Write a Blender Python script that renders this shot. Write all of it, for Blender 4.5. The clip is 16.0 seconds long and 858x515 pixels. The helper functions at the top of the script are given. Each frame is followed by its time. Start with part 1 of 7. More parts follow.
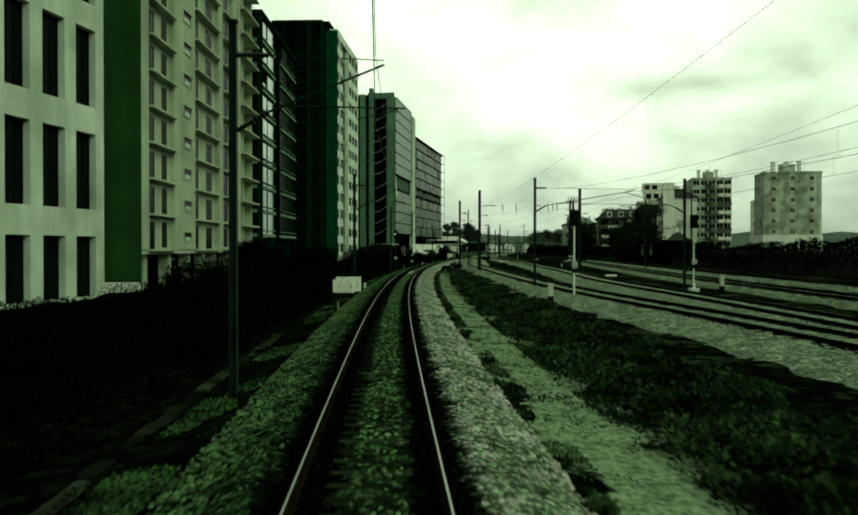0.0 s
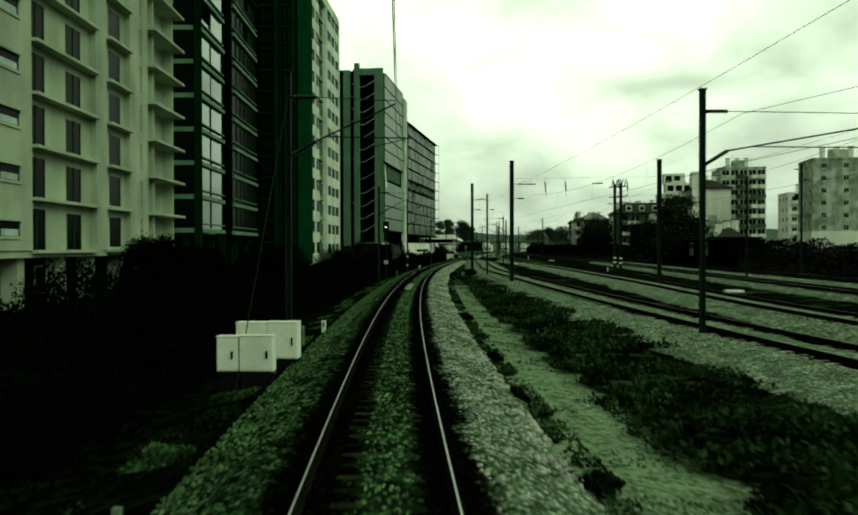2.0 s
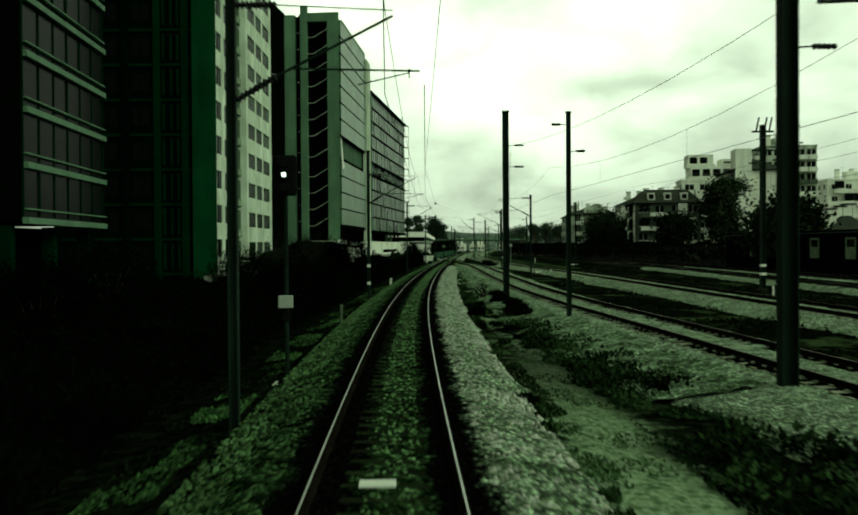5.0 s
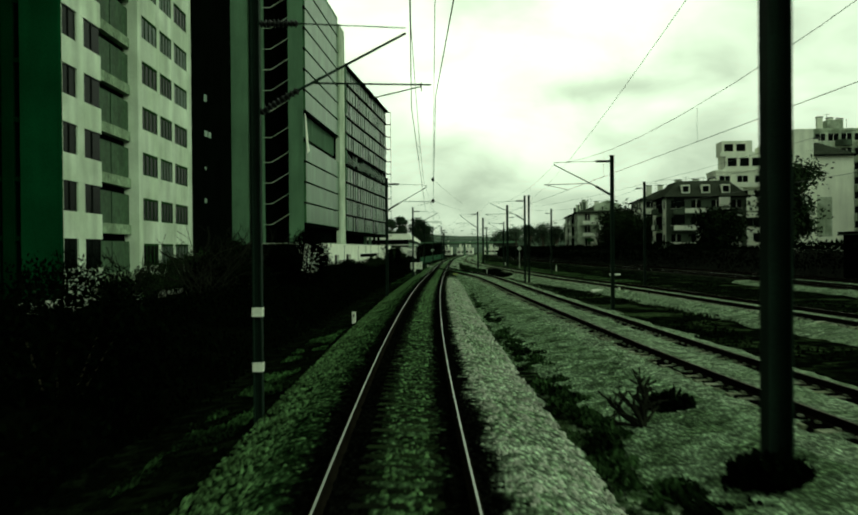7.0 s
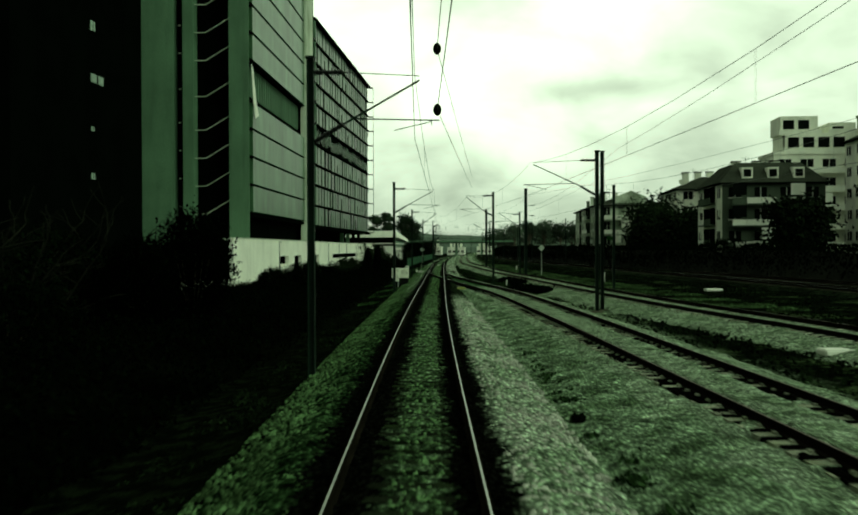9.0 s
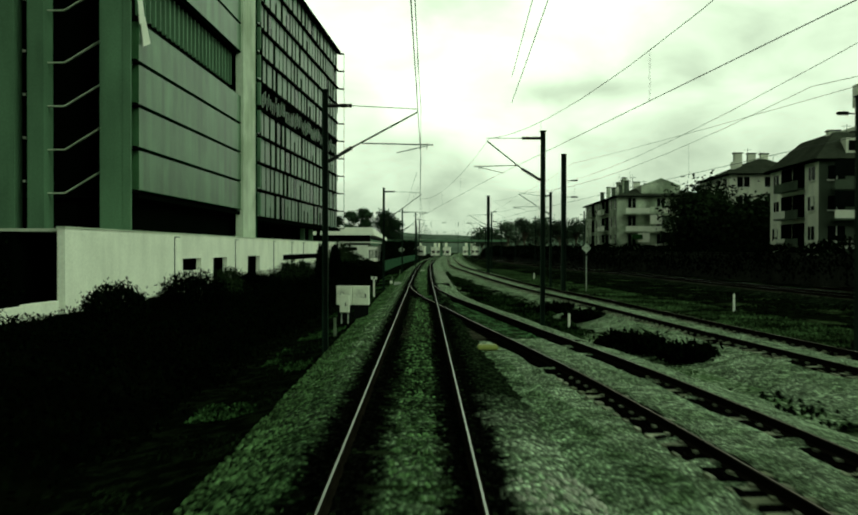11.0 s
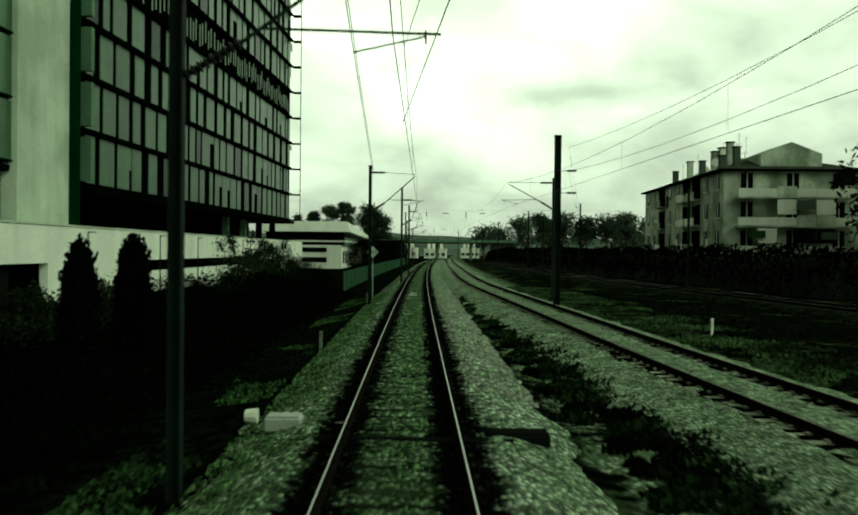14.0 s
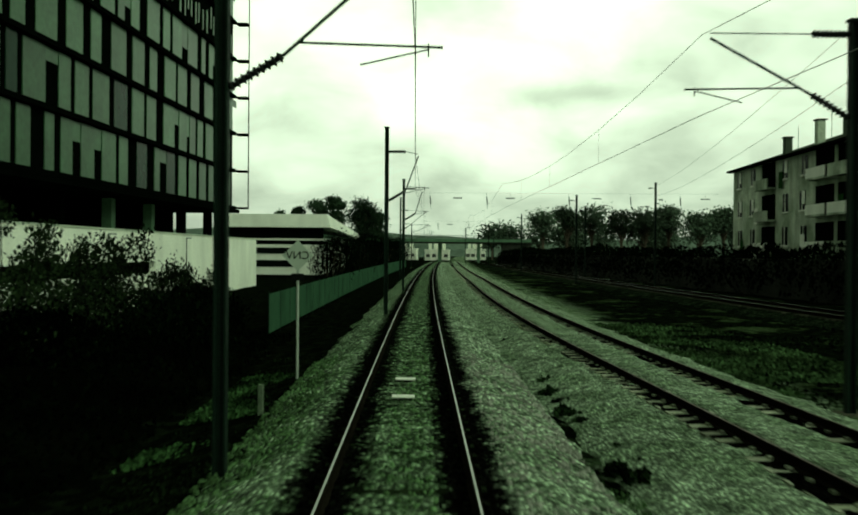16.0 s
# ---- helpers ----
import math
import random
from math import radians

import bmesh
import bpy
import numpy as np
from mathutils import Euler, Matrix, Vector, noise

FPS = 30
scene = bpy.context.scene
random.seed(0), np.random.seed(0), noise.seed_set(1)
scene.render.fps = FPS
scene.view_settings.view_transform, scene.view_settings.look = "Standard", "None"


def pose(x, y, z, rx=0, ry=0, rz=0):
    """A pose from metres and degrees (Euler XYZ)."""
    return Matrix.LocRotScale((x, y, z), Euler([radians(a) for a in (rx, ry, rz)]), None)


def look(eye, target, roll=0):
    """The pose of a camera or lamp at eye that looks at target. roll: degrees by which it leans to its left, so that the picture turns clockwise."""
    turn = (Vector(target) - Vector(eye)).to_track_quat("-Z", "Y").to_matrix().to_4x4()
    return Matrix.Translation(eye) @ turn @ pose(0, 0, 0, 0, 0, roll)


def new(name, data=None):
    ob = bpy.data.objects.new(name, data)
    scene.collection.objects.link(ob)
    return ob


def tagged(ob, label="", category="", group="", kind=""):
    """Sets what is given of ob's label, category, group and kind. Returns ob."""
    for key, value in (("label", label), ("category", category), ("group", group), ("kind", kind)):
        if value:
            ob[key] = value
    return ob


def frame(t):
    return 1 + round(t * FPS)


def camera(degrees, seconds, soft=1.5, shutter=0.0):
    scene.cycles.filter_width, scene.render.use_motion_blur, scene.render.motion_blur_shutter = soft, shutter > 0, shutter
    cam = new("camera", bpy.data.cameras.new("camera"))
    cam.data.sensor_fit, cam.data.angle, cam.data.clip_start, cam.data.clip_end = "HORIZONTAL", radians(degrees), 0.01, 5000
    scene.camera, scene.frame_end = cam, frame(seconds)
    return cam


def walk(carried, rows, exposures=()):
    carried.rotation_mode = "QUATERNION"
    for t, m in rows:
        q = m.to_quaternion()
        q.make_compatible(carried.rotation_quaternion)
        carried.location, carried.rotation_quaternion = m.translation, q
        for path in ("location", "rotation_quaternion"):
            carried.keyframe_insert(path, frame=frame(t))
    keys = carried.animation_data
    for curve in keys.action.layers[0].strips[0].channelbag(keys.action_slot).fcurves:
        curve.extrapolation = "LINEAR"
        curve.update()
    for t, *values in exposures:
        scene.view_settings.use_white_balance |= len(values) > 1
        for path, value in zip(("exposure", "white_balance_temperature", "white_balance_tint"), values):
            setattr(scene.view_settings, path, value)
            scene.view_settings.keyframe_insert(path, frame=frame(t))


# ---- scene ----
# The camera rides in a train, 2.69 m over the rails.
cam = camera(51.12, 16.0, soft=1.9, shutter=0.2)
EYE = 2.694
ROWS = [
    # seconds, x, y, yaw, pitch, roll
    (0.0, 0.000, 0.000, 9.191, -0.632, -0.005),
    (0.5, -1.921, 9.174, 9.032, -0.493, 0.014),
    (1.0, -3.806, 18.353, 8.982, -0.568, 0.091),
    (1.5, -5.656, 27.551, 8.757, -0.627, 0.190),
    (2.0, -7.455, 36.807, 8.505, -0.678, 0.143),
    (2.5, -9.204, 46.104, 8.224, -0.615, 0.143),
    (3.0, -10.901, 55.419, 7.881, -0.397, 0.297),
    (3.5, -12.534, 64.763, 7.622, -0.531, 0.324),
    (4.0, -14.095, 74.134, 7.227, -0.696, 0.398),
    (4.5, -15.582, 83.524, 6.774, -0.719, 0.404),
    (5.0, -16.993, 92.935, 6.274, -0.732, 0.386),
    (5.5, -18.328, 102.367, 5.796, -0.727, 0.388),
    (6.0, -19.586, 111.818, 5.408, -0.694, 0.420),
    (6.5, -20.769, 121.286, 5.177, -0.626, 0.463),
    (7.0, -21.874, 130.771, 5.171, -0.513, 0.461),
    (7.5, -22.898, 140.267, 4.997, -0.378, 0.414),
    (8.0, -23.838, 149.796, 4.990, -0.583, 0.403),
    (8.5, -24.705, 159.350, 4.924, -0.539, 0.300),
    (9.0, -25.516, 168.928, 4.395, -0.557, 0.209),
    (9.5, -26.288, 178.522, 4.080, -0.559, 0.116),
    (10.0, -27.024, 188.131, 3.792, -0.561, 0.048),
    (10.5, -27.716, 197.761, 3.521, -0.563, -0.010),
    (11.0, -28.368, 207.409, 3.261, -0.564, -0.080),
    (11.5, -28.990, 217.076, 3.002, -0.565, -0.182),
    (12.0, -29.596, 226.759, 2.736, -0.525, -0.328),
    (12.5, -30.196, 236.457, 3.081, -0.561, -0.612),
    (13.0, -30.800, 246.182, 2.765, -0.108, -0.529),
    (13.5, -31.409, 255.951, 2.873, -0.459, -0.640),
    (14.0, -32.020, 265.713, 2.757, -0.441, -0.544),
    (14.5, -32.626, 275.457, 2.685, -0.357, -0.520),
    (15.0, -33.233, 285.194, 2.706, -0.338, -0.577),
    (15.5, -33.836, 294.930, 2.761, -0.363, -0.409),
    (16.0, -34.412, 304.665, 2.741, -0.384, -0.465),
]
EXPO, KELVIN, TINT = -0.2, 7000, -42
SKY_GLOW, SKY_BASE, GLOW_FALL, SUN_POWER = 1.2, 0.40, 15.0, 1.35
walk(cam, [(t, pose(x, y, EYE, 90 + pitch, roll, yaw)) for t, x, y, yaw, pitch, roll in ROWS], exposures=[(0.0, EXPO, KELVIN, TINT), (16.0, EXPO, KELVIN, TINT)])

# ---- world and sun: a bright overcast sky, brightest ahead ----
SUN_AZ, SUN_EL = 122.0, 33.0          # degrees from +y towards +x; above the horizon
GLOW_AZ, GLOW_EL = -1.0, 17.0       # the thinnest cloud, ahead
world = bpy.data.worlds.new("overcast_sky")
scene.world = world
world.use_nodes = True
wn, wl = world.node_tree.nodes, world.node_tree.links
wn.clear()


def wnode(kind, **props):
    n = wn.new(kind)
    for k, v in props.items():
        n.inputs[k].default_value = v
    return n


sky = wn.new("ShaderNodeTexSky")
sky.sky_type, sky.sun_disc = "NISHITA", False
sky.sun_elevation, sky.sun_rotation = radians(SUN_EL), radians(SUN_AZ)
sky.air_density, sky.dust_density = 1.6, 6.0
grey = wn.new("ShaderNodeRGBToBW")
wl.new(sky.outputs[0], grey.inputs[0])
coord = wn.new("ShaderNodeTexCoord")
sep = wn.new("ShaderNodeSeparateXYZ")
wl.new(coord.outputs["Generated"], sep.inputs[0])


def wmath(op, a, b=None, clamp=False):
    n = wn.new("ShaderNodeMath")
    n.operation, n.use_clamp = op, clamp
    for i, v in enumerate((a, b)):
        if v is None:
            continue
        if isinstance(v, (int, float)):
            n.inputs[i].default_value = v
        else:
            wl.new(v, n.inputs[i])
    return n.outputs[0]


# clouds on a flat layer: direction divided by its height
zz = wmath("ADD", wmath("MAXIMUM", sep.outputs["Z"], 0.0), 0.40)
comb = wn.new("ShaderNodeCombineXYZ")
wl.new(wmath("DIVIDE", sep.outputs["X"], zz), comb.inputs["X"])
wl.new(wmath("DIVIDE", sep.outputs["Y"], zz), comb.inputs["Y"])
clouds = wnode("ShaderNodeTexNoise", Scale=4.0, Detail=8.0, Roughness=0.52, Distortion=0.35)
wl.new(comb.outputs[0], clouds.inputs["Vector"])
cramp = wn.new("ShaderNodeMapRange")
wl.new(clouds.outputs[0], cramp.inputs["Value"])
for k, v in (("From Min", 0.30), ("From Max", 0.66), ("To Min", 0.66), ("To Max", 1.12)):
    cramp.inputs[k].default_value = v
# glow of the hidden sun through the cloud
sun_way = Vector((math.sin(radians(SUN_AZ)) * math.cos(radians(SUN_EL)), math.cos(radians(SUN_AZ)) * math.cos(radians(SUN_EL)), math.sin(radians(SUN_EL))))
dot = wn.new("ShaderNodeVectorMath")
dot.operation = "DOT_PRODUCT"
norm = wn.new("ShaderNodeVectorMath")
norm.operation = "NORMALIZE"
wl.new(coord.outputs["Generated"], norm.inputs[0])
wl.new(norm.outputs[0], dot.inputs[0])
glow_way = Vector((math.sin(radians(GLOW_AZ)) * math.cos(radians(GLOW_EL)), math.cos(radians(GLOW_AZ)) * math.cos(radians(GLOW_EL)), math.sin(radians(GLOW_EL))))
dot.inputs[1].default_value = glow_way
glow = wmath("POWER", wmath("MAXIMUM", wmath("ADD", wmath("MULTIPLY", dot.outputs["Value"], 0.5), 0.5), 0.0), GLOW_FALL)
lum = wmath("MULTIPLY", wmath("ADD", wmath("MULTIPLY", glow, SKY_GLOW), SKY_BASE), cramp.outputs[0])
# one long grey bank of cloud low over the yard
az = wmath("ARCTAN2", sep.outputs["X"], sep.outputs["Y"])
wob = wnode("ShaderNodeTexNoise", Scale=14.0, Detail=4.0)
wl.new(coord.outputs["Generated"], wob.inputs["Vector"])
wobble = wmath("MULTIPLY", wmath("SUBTRACT", wob.outputs[0], 0.5), 1.6)
da = wmath("ADD", wmath("DIVIDE", wmath("SUBTRACT", az, radians(6.5)), radians(4.2)), wobble)
de = wmath("ADD", wmath("DIVIDE", wmath("SUBTRACT", sep.outputs["Z"], math.sin(radians(9.9))), 0.016), wobble)
bank = wmath("EXPONENT", wmath("MULTIPLY", wmath("ADD", wmath("MULTIPLY", da, da), wmath("MULTIPLY", de, de)), -1.0))
lum = wmath("MULTIPLY", lum, wmath("SUBTRACT", 1.0, wmath("MULTIPLY", bank, 0.42)))
# thicker, darker cloud towards the horizon
low = wn.new("ShaderNodeMapRange")
wl.new(sep.outputs["Z"], low.inputs["Value"])
for k, v in (("From Min", 0.0), ("From Max", 0.15), ("To Min", 0.50), ("To Max", 1.0)):
    low.inputs[k].default_value = v
lum = wmath("MULTIPLY", lum, low.outputs[0])
lum = wmath("ADD", lum, wmath("MULTIPLY", grey.outputs[0], 0.006))
tint = wn.new("ShaderNodeMix")
tint.data_type = "RGBA"
tint.blend_type = "MULTIPLY"
tint.inputs["Factor"].default_value = 1.0
wl.new(lum, tint.inputs["A"])
tint.inputs["B"].default_value = (1.08, 1.0, 1.0, 1)
bg = wn.new("ShaderNodeBackground")
bg.inputs["Strength"].default_value = 1.0
wl.new(tint.outputs["Result"], bg.inputs["Color"])
wout = wn.new("ShaderNodeOutputWorld")
wl.new(bg.outputs[0], wout.inputs[0])

sun = new("sun", bpy.data.lights.new("sun", "SUN"))
sun.data.energy, sun.data.angle, sun.data.color = SUN_POWER, radians(40), (1.0, 0.98, 0.93)
sun.matrix_world = look((0, 0, 100), Vector((0, 0, 100)) - sun_way)

# ---- materials ----


def mat(name, base, rough=0.8, vary=0.25, scale=3.0, fine=40.0, bump=0.2, metal=0.0, second=None, streak=0.0, island=0.0, cell=0.0, dist=0.02, gloss=None):
    """A surface with variation at two scales. second: a stain colour mixed in by coarse noise; streak: vertical streaking;
    cell: size of stones as a Voronoi relief; island: variation from piece to piece; gloss: strength of the reflection."""
    m = bpy.data.materials.new(name)
    m.use_nodes = True
    nt = m.node_tree
    N, L = nt.nodes, nt.links
    b = N["Principled BSDF"]
    b.inputs["Roughness"].default_value = rough
    b.inputs["Metallic"].default_value = metal
    b.inputs["Specular IOR Level"].default_value = gloss if gloss is not None else 0.0 if rough >= 0.75 else 0.25
    geo = N.new("ShaderNodeNewGeometry")

    def noise_at(sc, detail=5.0, squash=None):
        n = N.new("ShaderNodeTexNoise")
        n.inputs["Scale"].default_value, n.inputs["Detail"].default_value = sc, detail
        if squash:
            mp = N.new("ShaderNodeMapping")
            mp.inputs["Scale"].default_value = squash
            L.new(geo.outputs["Position"], mp.inputs["Vector"])
            L.new(mp.outputs[0], n.inputs["Vector"])
        else:
            L.new(geo.outputs["Position"], n.inputs["Vector"])
        return n.outputs[0]

    def rng(v, a, b_, lo, hi):
        r = N.new("ShaderNodeMapRange")
        L.new(v, r.inputs["Value"])
        for k, x in (("From Min", a), ("From Max", b_), ("To Min", lo), ("To Max", hi)):
            r.inputs[k].default_value = x
        return r.outputs[0]

    def mul(a, b_):
        n = N.new("ShaderNodeMath")
        n.operation = "MULTIPLY"
        L.new(a, n.inputs[0])
        if isinstance(b_, float):
            n.inputs[1].default_value = b_
        else:
            L.new(b_, n.inputs[1])
        return n.outputs[0]

    coarse = noise_at(1.0 / scale)
    small = noise_at(fine, 3.0)
    shade = mul(rng(coarse, 0.3, 0.7, 1 - vary, 1 + vary), rng(small, 0.3, 0.7, 1 - vary * 0.8, 1 + vary * 0.8))
    if streak:
        shade = mul(shade, rng(noise_at(1.0, 6.0, (0.7, 0.7, 0.09)), 0.33, 0.67, 1 - streak, 1 + streak * 0.5))
    height = small
    if cell:
        vo = N.new("ShaderNodeTexVoronoi")
        vo.inputs["Scale"].default_value = 1.0 / cell
        L.new(geo.outputs["Position"], vo.inputs["Vector"])
        sepc = N.new("ShaderNodeSeparateColor")
        L.new(vo.outputs["Color"], sepc.inputs[0])
        shade = mul(shade, rng(sepc.outputs[0], 0.0, 1.0, 0.35, 1.6))
        height = rng(vo.outputs["Distance"], 0.0, 0.6, 1.0, 0.0)
        shade = mul(shade, rng(vo.outputs["Distance"], 0.18, 0.62, 1.18, 0.27))
    if island:
        oi = N.new("ShaderNodeObjectInfo")
        shade = mul(shade, rng(oi.outputs["Random"], 0, 1, 1 - island, 1 + island))
        shade = mul(shade, rng(geo.outputs["Random Per Island"], 0, 1, 1 - island, 1 + island))
    mx = N.new("ShaderNodeMix")
    mx.data_type, mx.blend_type = "RGBA", "MULTIPLY"
    mx.inputs["Factor"].default_value = 1.0
    mx.inputs["A"].default_value = (*base, 1)
    if second:
        sm = N.new("ShaderNodeMix")
        sm.data_type = "RGBA"
        sm.inputs["A"].default_value, sm.inputs["B"].default_value = (*base, 1), (*second, 1)
        L.new(rng(noise_at(0.7 / scale, 8.0), 0.45, 0.6, 0, 1), sm.inputs["Factor"])
        L.new(sm.outputs["Result"], mx.inputs["A"])
    L.new(shade, mx.inputs["B"])
    L.new(mx.outputs["Result"], b.inputs["Base Color"])
    if bump:
        bp = N.new("ShaderNodeBump")
        bp.inputs["Strength"].default_value, bp.inputs["Distance"].default_value = bump, dist
        L.new(height, bp.inputs["Height"])
        L.new(bp.outputs[0], b.inputs["Normal"])
    return m


def cast(m, col):
    """Tints the reflections of a coated surface."""
    m.node_tree.nodes["Principled BSDF"].inputs["Specular Tint"].default_value = (*col, 1)


def glassy(name, base, rough=0.08, spec=0.5):
    m = mat(name, base, rough, vary=0.15, scale=4.0, fine=1.0, bump=0.03, dist=0.05)
    m.node_tree.nodes["Principled BSDF"].inputs["Specular IOR Level"].default_value = spec
    return m


def glow_mat(name, col, power):
    m = bpy.data.materials.new(name)
    m.use_nodes = True
    b = m.node_tree.nodes["Principled BSDF"]
    b.inputs["Emission Color"].default_value, b.inputs["Emission Strength"].default_value = (*col, 1), power
    return m


BALLAST = mat("ballast_stone", (0.42, 0.53, 0.355), 0.9, 0.4, 0.5, 6.0, 1.0, cell=0.07, dist=0.06, second=(0.29, 0.39, 0.235))
BALLAST_RUST = mat("oiled_rusty_ballast", (0.0045, 0.0045, 0.0035), 0.95, 0.35, 1.5, 9.0, 0.9, cell=0.075, dist=0.05)
BALLAST_MOSS = mat("mossy_ballast", (0.11, 0.205, 0.09), 0.95, 0.75, 0.35, 8.0, 1.0, cell=0.06, dist=0.06, second=(0.03, 0.055, 0.02))
STONE = mat("loose_stone", (0.42, 0.44, 0.36), 0.9, 0.3, 2.0, 30.0, 0.4, island=0.45)
# near black: the deep shade beneath the leaves is put into this colour
EARTH = mat("shaded_leaf_litter", (0.0008, 0.0011, 0.0006), 0.95, 0.5, 3.0, 4.0, 0.8, second=(0.0017, 0.0024, 0.0012), dist=0.06)
GRASS_MID = mat("yard_grass", (0.022, 0.042, 0.016), 0.85, 0.45, 2.0, 6.0, 0.0, island=0.5, second=(0.006, 0.010, 0.004))
# darker copy of the grass colour, standing in for shade
GRASS_SHADED = mat("shaded_grass", (0.008, 0.013, 0.0055), 0.85, 0.45, 2.0, 6.0, 0.0, island=0.5, second=(0.003, 0.005, 0.002))
GRASS = mat("grass_blades", (0.055, 0.095, 0.036), 0.85, 0.45, 2.0, 6.0, 0.0, island=0.5, second=(0.010, 0.015, 0.006))
GRASS_WEED = mat("coarse_weeds", (0.030, 0.058, 0.020), 0.85, 0.5, 1.5, 6.0, 0.0, island=0.6, second=(0.004, 0.007, 0.003))
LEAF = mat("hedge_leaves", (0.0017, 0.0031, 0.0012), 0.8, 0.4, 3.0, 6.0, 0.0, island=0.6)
TREE_LEAF = mat("tree_leaves", (0.014, 0.022, 0.010), 0.8, 0.4, 3.0, 6.0, 0.0, island=0.5)
BARK = mat("bark", (0.09, 0.075, 0.055), 0.9, 0.3, 0.6, 12.0, 0.6, streak=0.3)
RAIL_TOP = mat("polished_rail_head", (0.27, 0.285, 0.26), 0.45, 0.15, 1.0, 30.0, 0.05, metal=0.9)
RUST = mat("rusty_steel", (0.008, 0.007, 0.005), 0.9, 0.35, 0.8, 30.0, 0.3)
SLEEPER = mat("concrete_sleeper", (0.29, 0.31, 0.23), 0.9, 0.3, 0.8, 20.0, 0.4, island=0.35, second=(0.18, 0.20, 0.13))
SLEEPER_OLD = mat("old_dark_sleeper", (0.05, 0.05, 0.035), 0.9, 0.35, 0.8, 20.0, 0.4, island=0.4)
SLEEPER_OILED = mat("oil_soaked_sleeper", (0.006, 0.0075, 0.0045), 0.95, 0.4, 0.8, 20.0, 0.4, island=0.5, second=(0.012, 0.018, 0.008))
CONCRETE = mat("weathered_concrete", (0.54, 0.60, 0.48), 0.85, 0.14, 3.0, 12.0, 0.25, streak=0.16, second=(0.43, 0.49, 0.37))
CONC_GREEN = mat("green_grey_cladding", (0.108, 0.188, 0.110), 0.7, 0.14, 4.0, 8.0, 0.1, streak=0.22)
RENDER_BEIGE = mat("beige_render", (0.355, 0.405, 0.285), 0.85, 0.2, 3.5, 14.0, 0.2, streak=0.14)
WHITE = mat("white_paint", (0.74, 0.76, 0.66), 0.7, 0.08, 3.0, 12.0, 0.1, streak=0.1)
WHITE_WALL = mat("whitewashed_wall", (0.84, 0.86, 0.74), 0.85, 0.08, 3.0, 6.0, 0.2, streak=0.07)
END_GREEN = mat("green_end_render", (0.022, 0.056, 0.015), 0.85, 0.15, 3.0, 10.0, 0.08, streak=0.2)
PALE_BLIND = mat("pale_blind", (0.34, 0.45, 0.35), 0.4, 0.2, 2.0, 3.0, 0.02, streak=0.2, island=0.2)
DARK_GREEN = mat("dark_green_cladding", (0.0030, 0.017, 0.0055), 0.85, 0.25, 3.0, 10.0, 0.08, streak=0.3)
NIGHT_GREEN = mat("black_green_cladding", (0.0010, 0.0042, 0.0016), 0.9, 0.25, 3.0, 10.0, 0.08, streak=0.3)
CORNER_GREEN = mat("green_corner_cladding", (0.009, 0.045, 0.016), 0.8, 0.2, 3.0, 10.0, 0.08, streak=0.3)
TOWER_WHITE = mat("stained_white_render", (0.68, 0.75, 0.61), 0.85, 0.12, 3.0, 12.0, 0.2, streak=0.22, second=(0.56, 0.63, 0.49))
PANEL_CLAD = mat("sheen_green_panel", (0.072, 0.140, 0.068), 0.36, 0.2, 4.0, 8.0, 0.1, streak=0.45, gloss=0.3, second=(0.045, 0.095, 0.042))
cast(PANEL_CLAD, (0.55, 1.0, 0.55))
# black cladding; also stands in for shade inside undercrofts, rooms and recesses
BLACK_CLAD_AND_SHADE = mat("black_cladding_and_shade", (0.0014, 0.0022, 0.0014), 0.9, 0.25, 3.0, 10.0, 0.08)
GLASS_DARK = glassy("dark_window_glass", (0.0035, 0.005, 0.004), 0.22, 0.012)
CURTAIN = mat("curtained_window", (0.045, 0.07, 0.05), 0.5, 0.2, 1.0, 5.0, 0.0, streak=0.7, island=0.3)
GLASS_GREEN = glassy("green_curtain_glass", (0.012, 0.03, 0.017), 0.2, 0.05)
GLASS_SKY = glassy("wavy_facade_glass", (0.014, 0.052, 0.029), 0.05, 0.28)
cast(GLASS_SKY, (0.3, 0.85, 0.5))
BLIND = mat("blind_behind_glass", (0.048, 0.100, 0.047), 0.3, 0.25, 2.0, 3.0, 0.02, streak=0.2, island=0.3, gloss=0.2)
cast(BLIND, (0.5, 1.0, 0.5))
STEEL = mat("galvanised_steel", (0.009, 0.018, 0.0115), 0.7, 0.35, 1.0, 25.0, 0.1, streak=0.4, gloss=0.06)
ROOF_FELT = mat("grey_roof_felt", (0.16, 0.17, 0.14), 0.9, 0.3, 4.0, 3.0, 0.2, second=(0.10, 0.11, 0.09))
STEEL_LIGHT = mat("pale_zinc_steel", (0.35, 0.38, 0.33), 0.55, 0.2, 1.0, 25.0, 0.1, metal=0.2)
WIRE = mat("copper_wire", (0.05, 0.055, 0.05), 0.6, 0.1, 1.0, 30.0, 0.0)
INSUL = mat("dark_insulator", (0.006, 0.007, 0.006), 0.5, 0.2, 0.5, 30.0, 0.0, gloss=0.1)
CABINET = mat("cabinet_paint", (0.74, 0.77, 0.64), 0.6, 0.1, 0.8, 15.0, 0.05, streak=0.12)
BLACK = mat("black_paint", (0.006, 0.007, 0.006), 0.8, 0.2, 1.0, 20.0, 0.05)
YELLOW = mat("yellow_fibreglass", (0.24, 0.27, 0.075), 0.6, 0.15, 0.5, 20.0, 0.05)
LAMP_WHITE = glow_mat("signal_lamp_white", (0.95, 1.0, 0.95), 3.0)
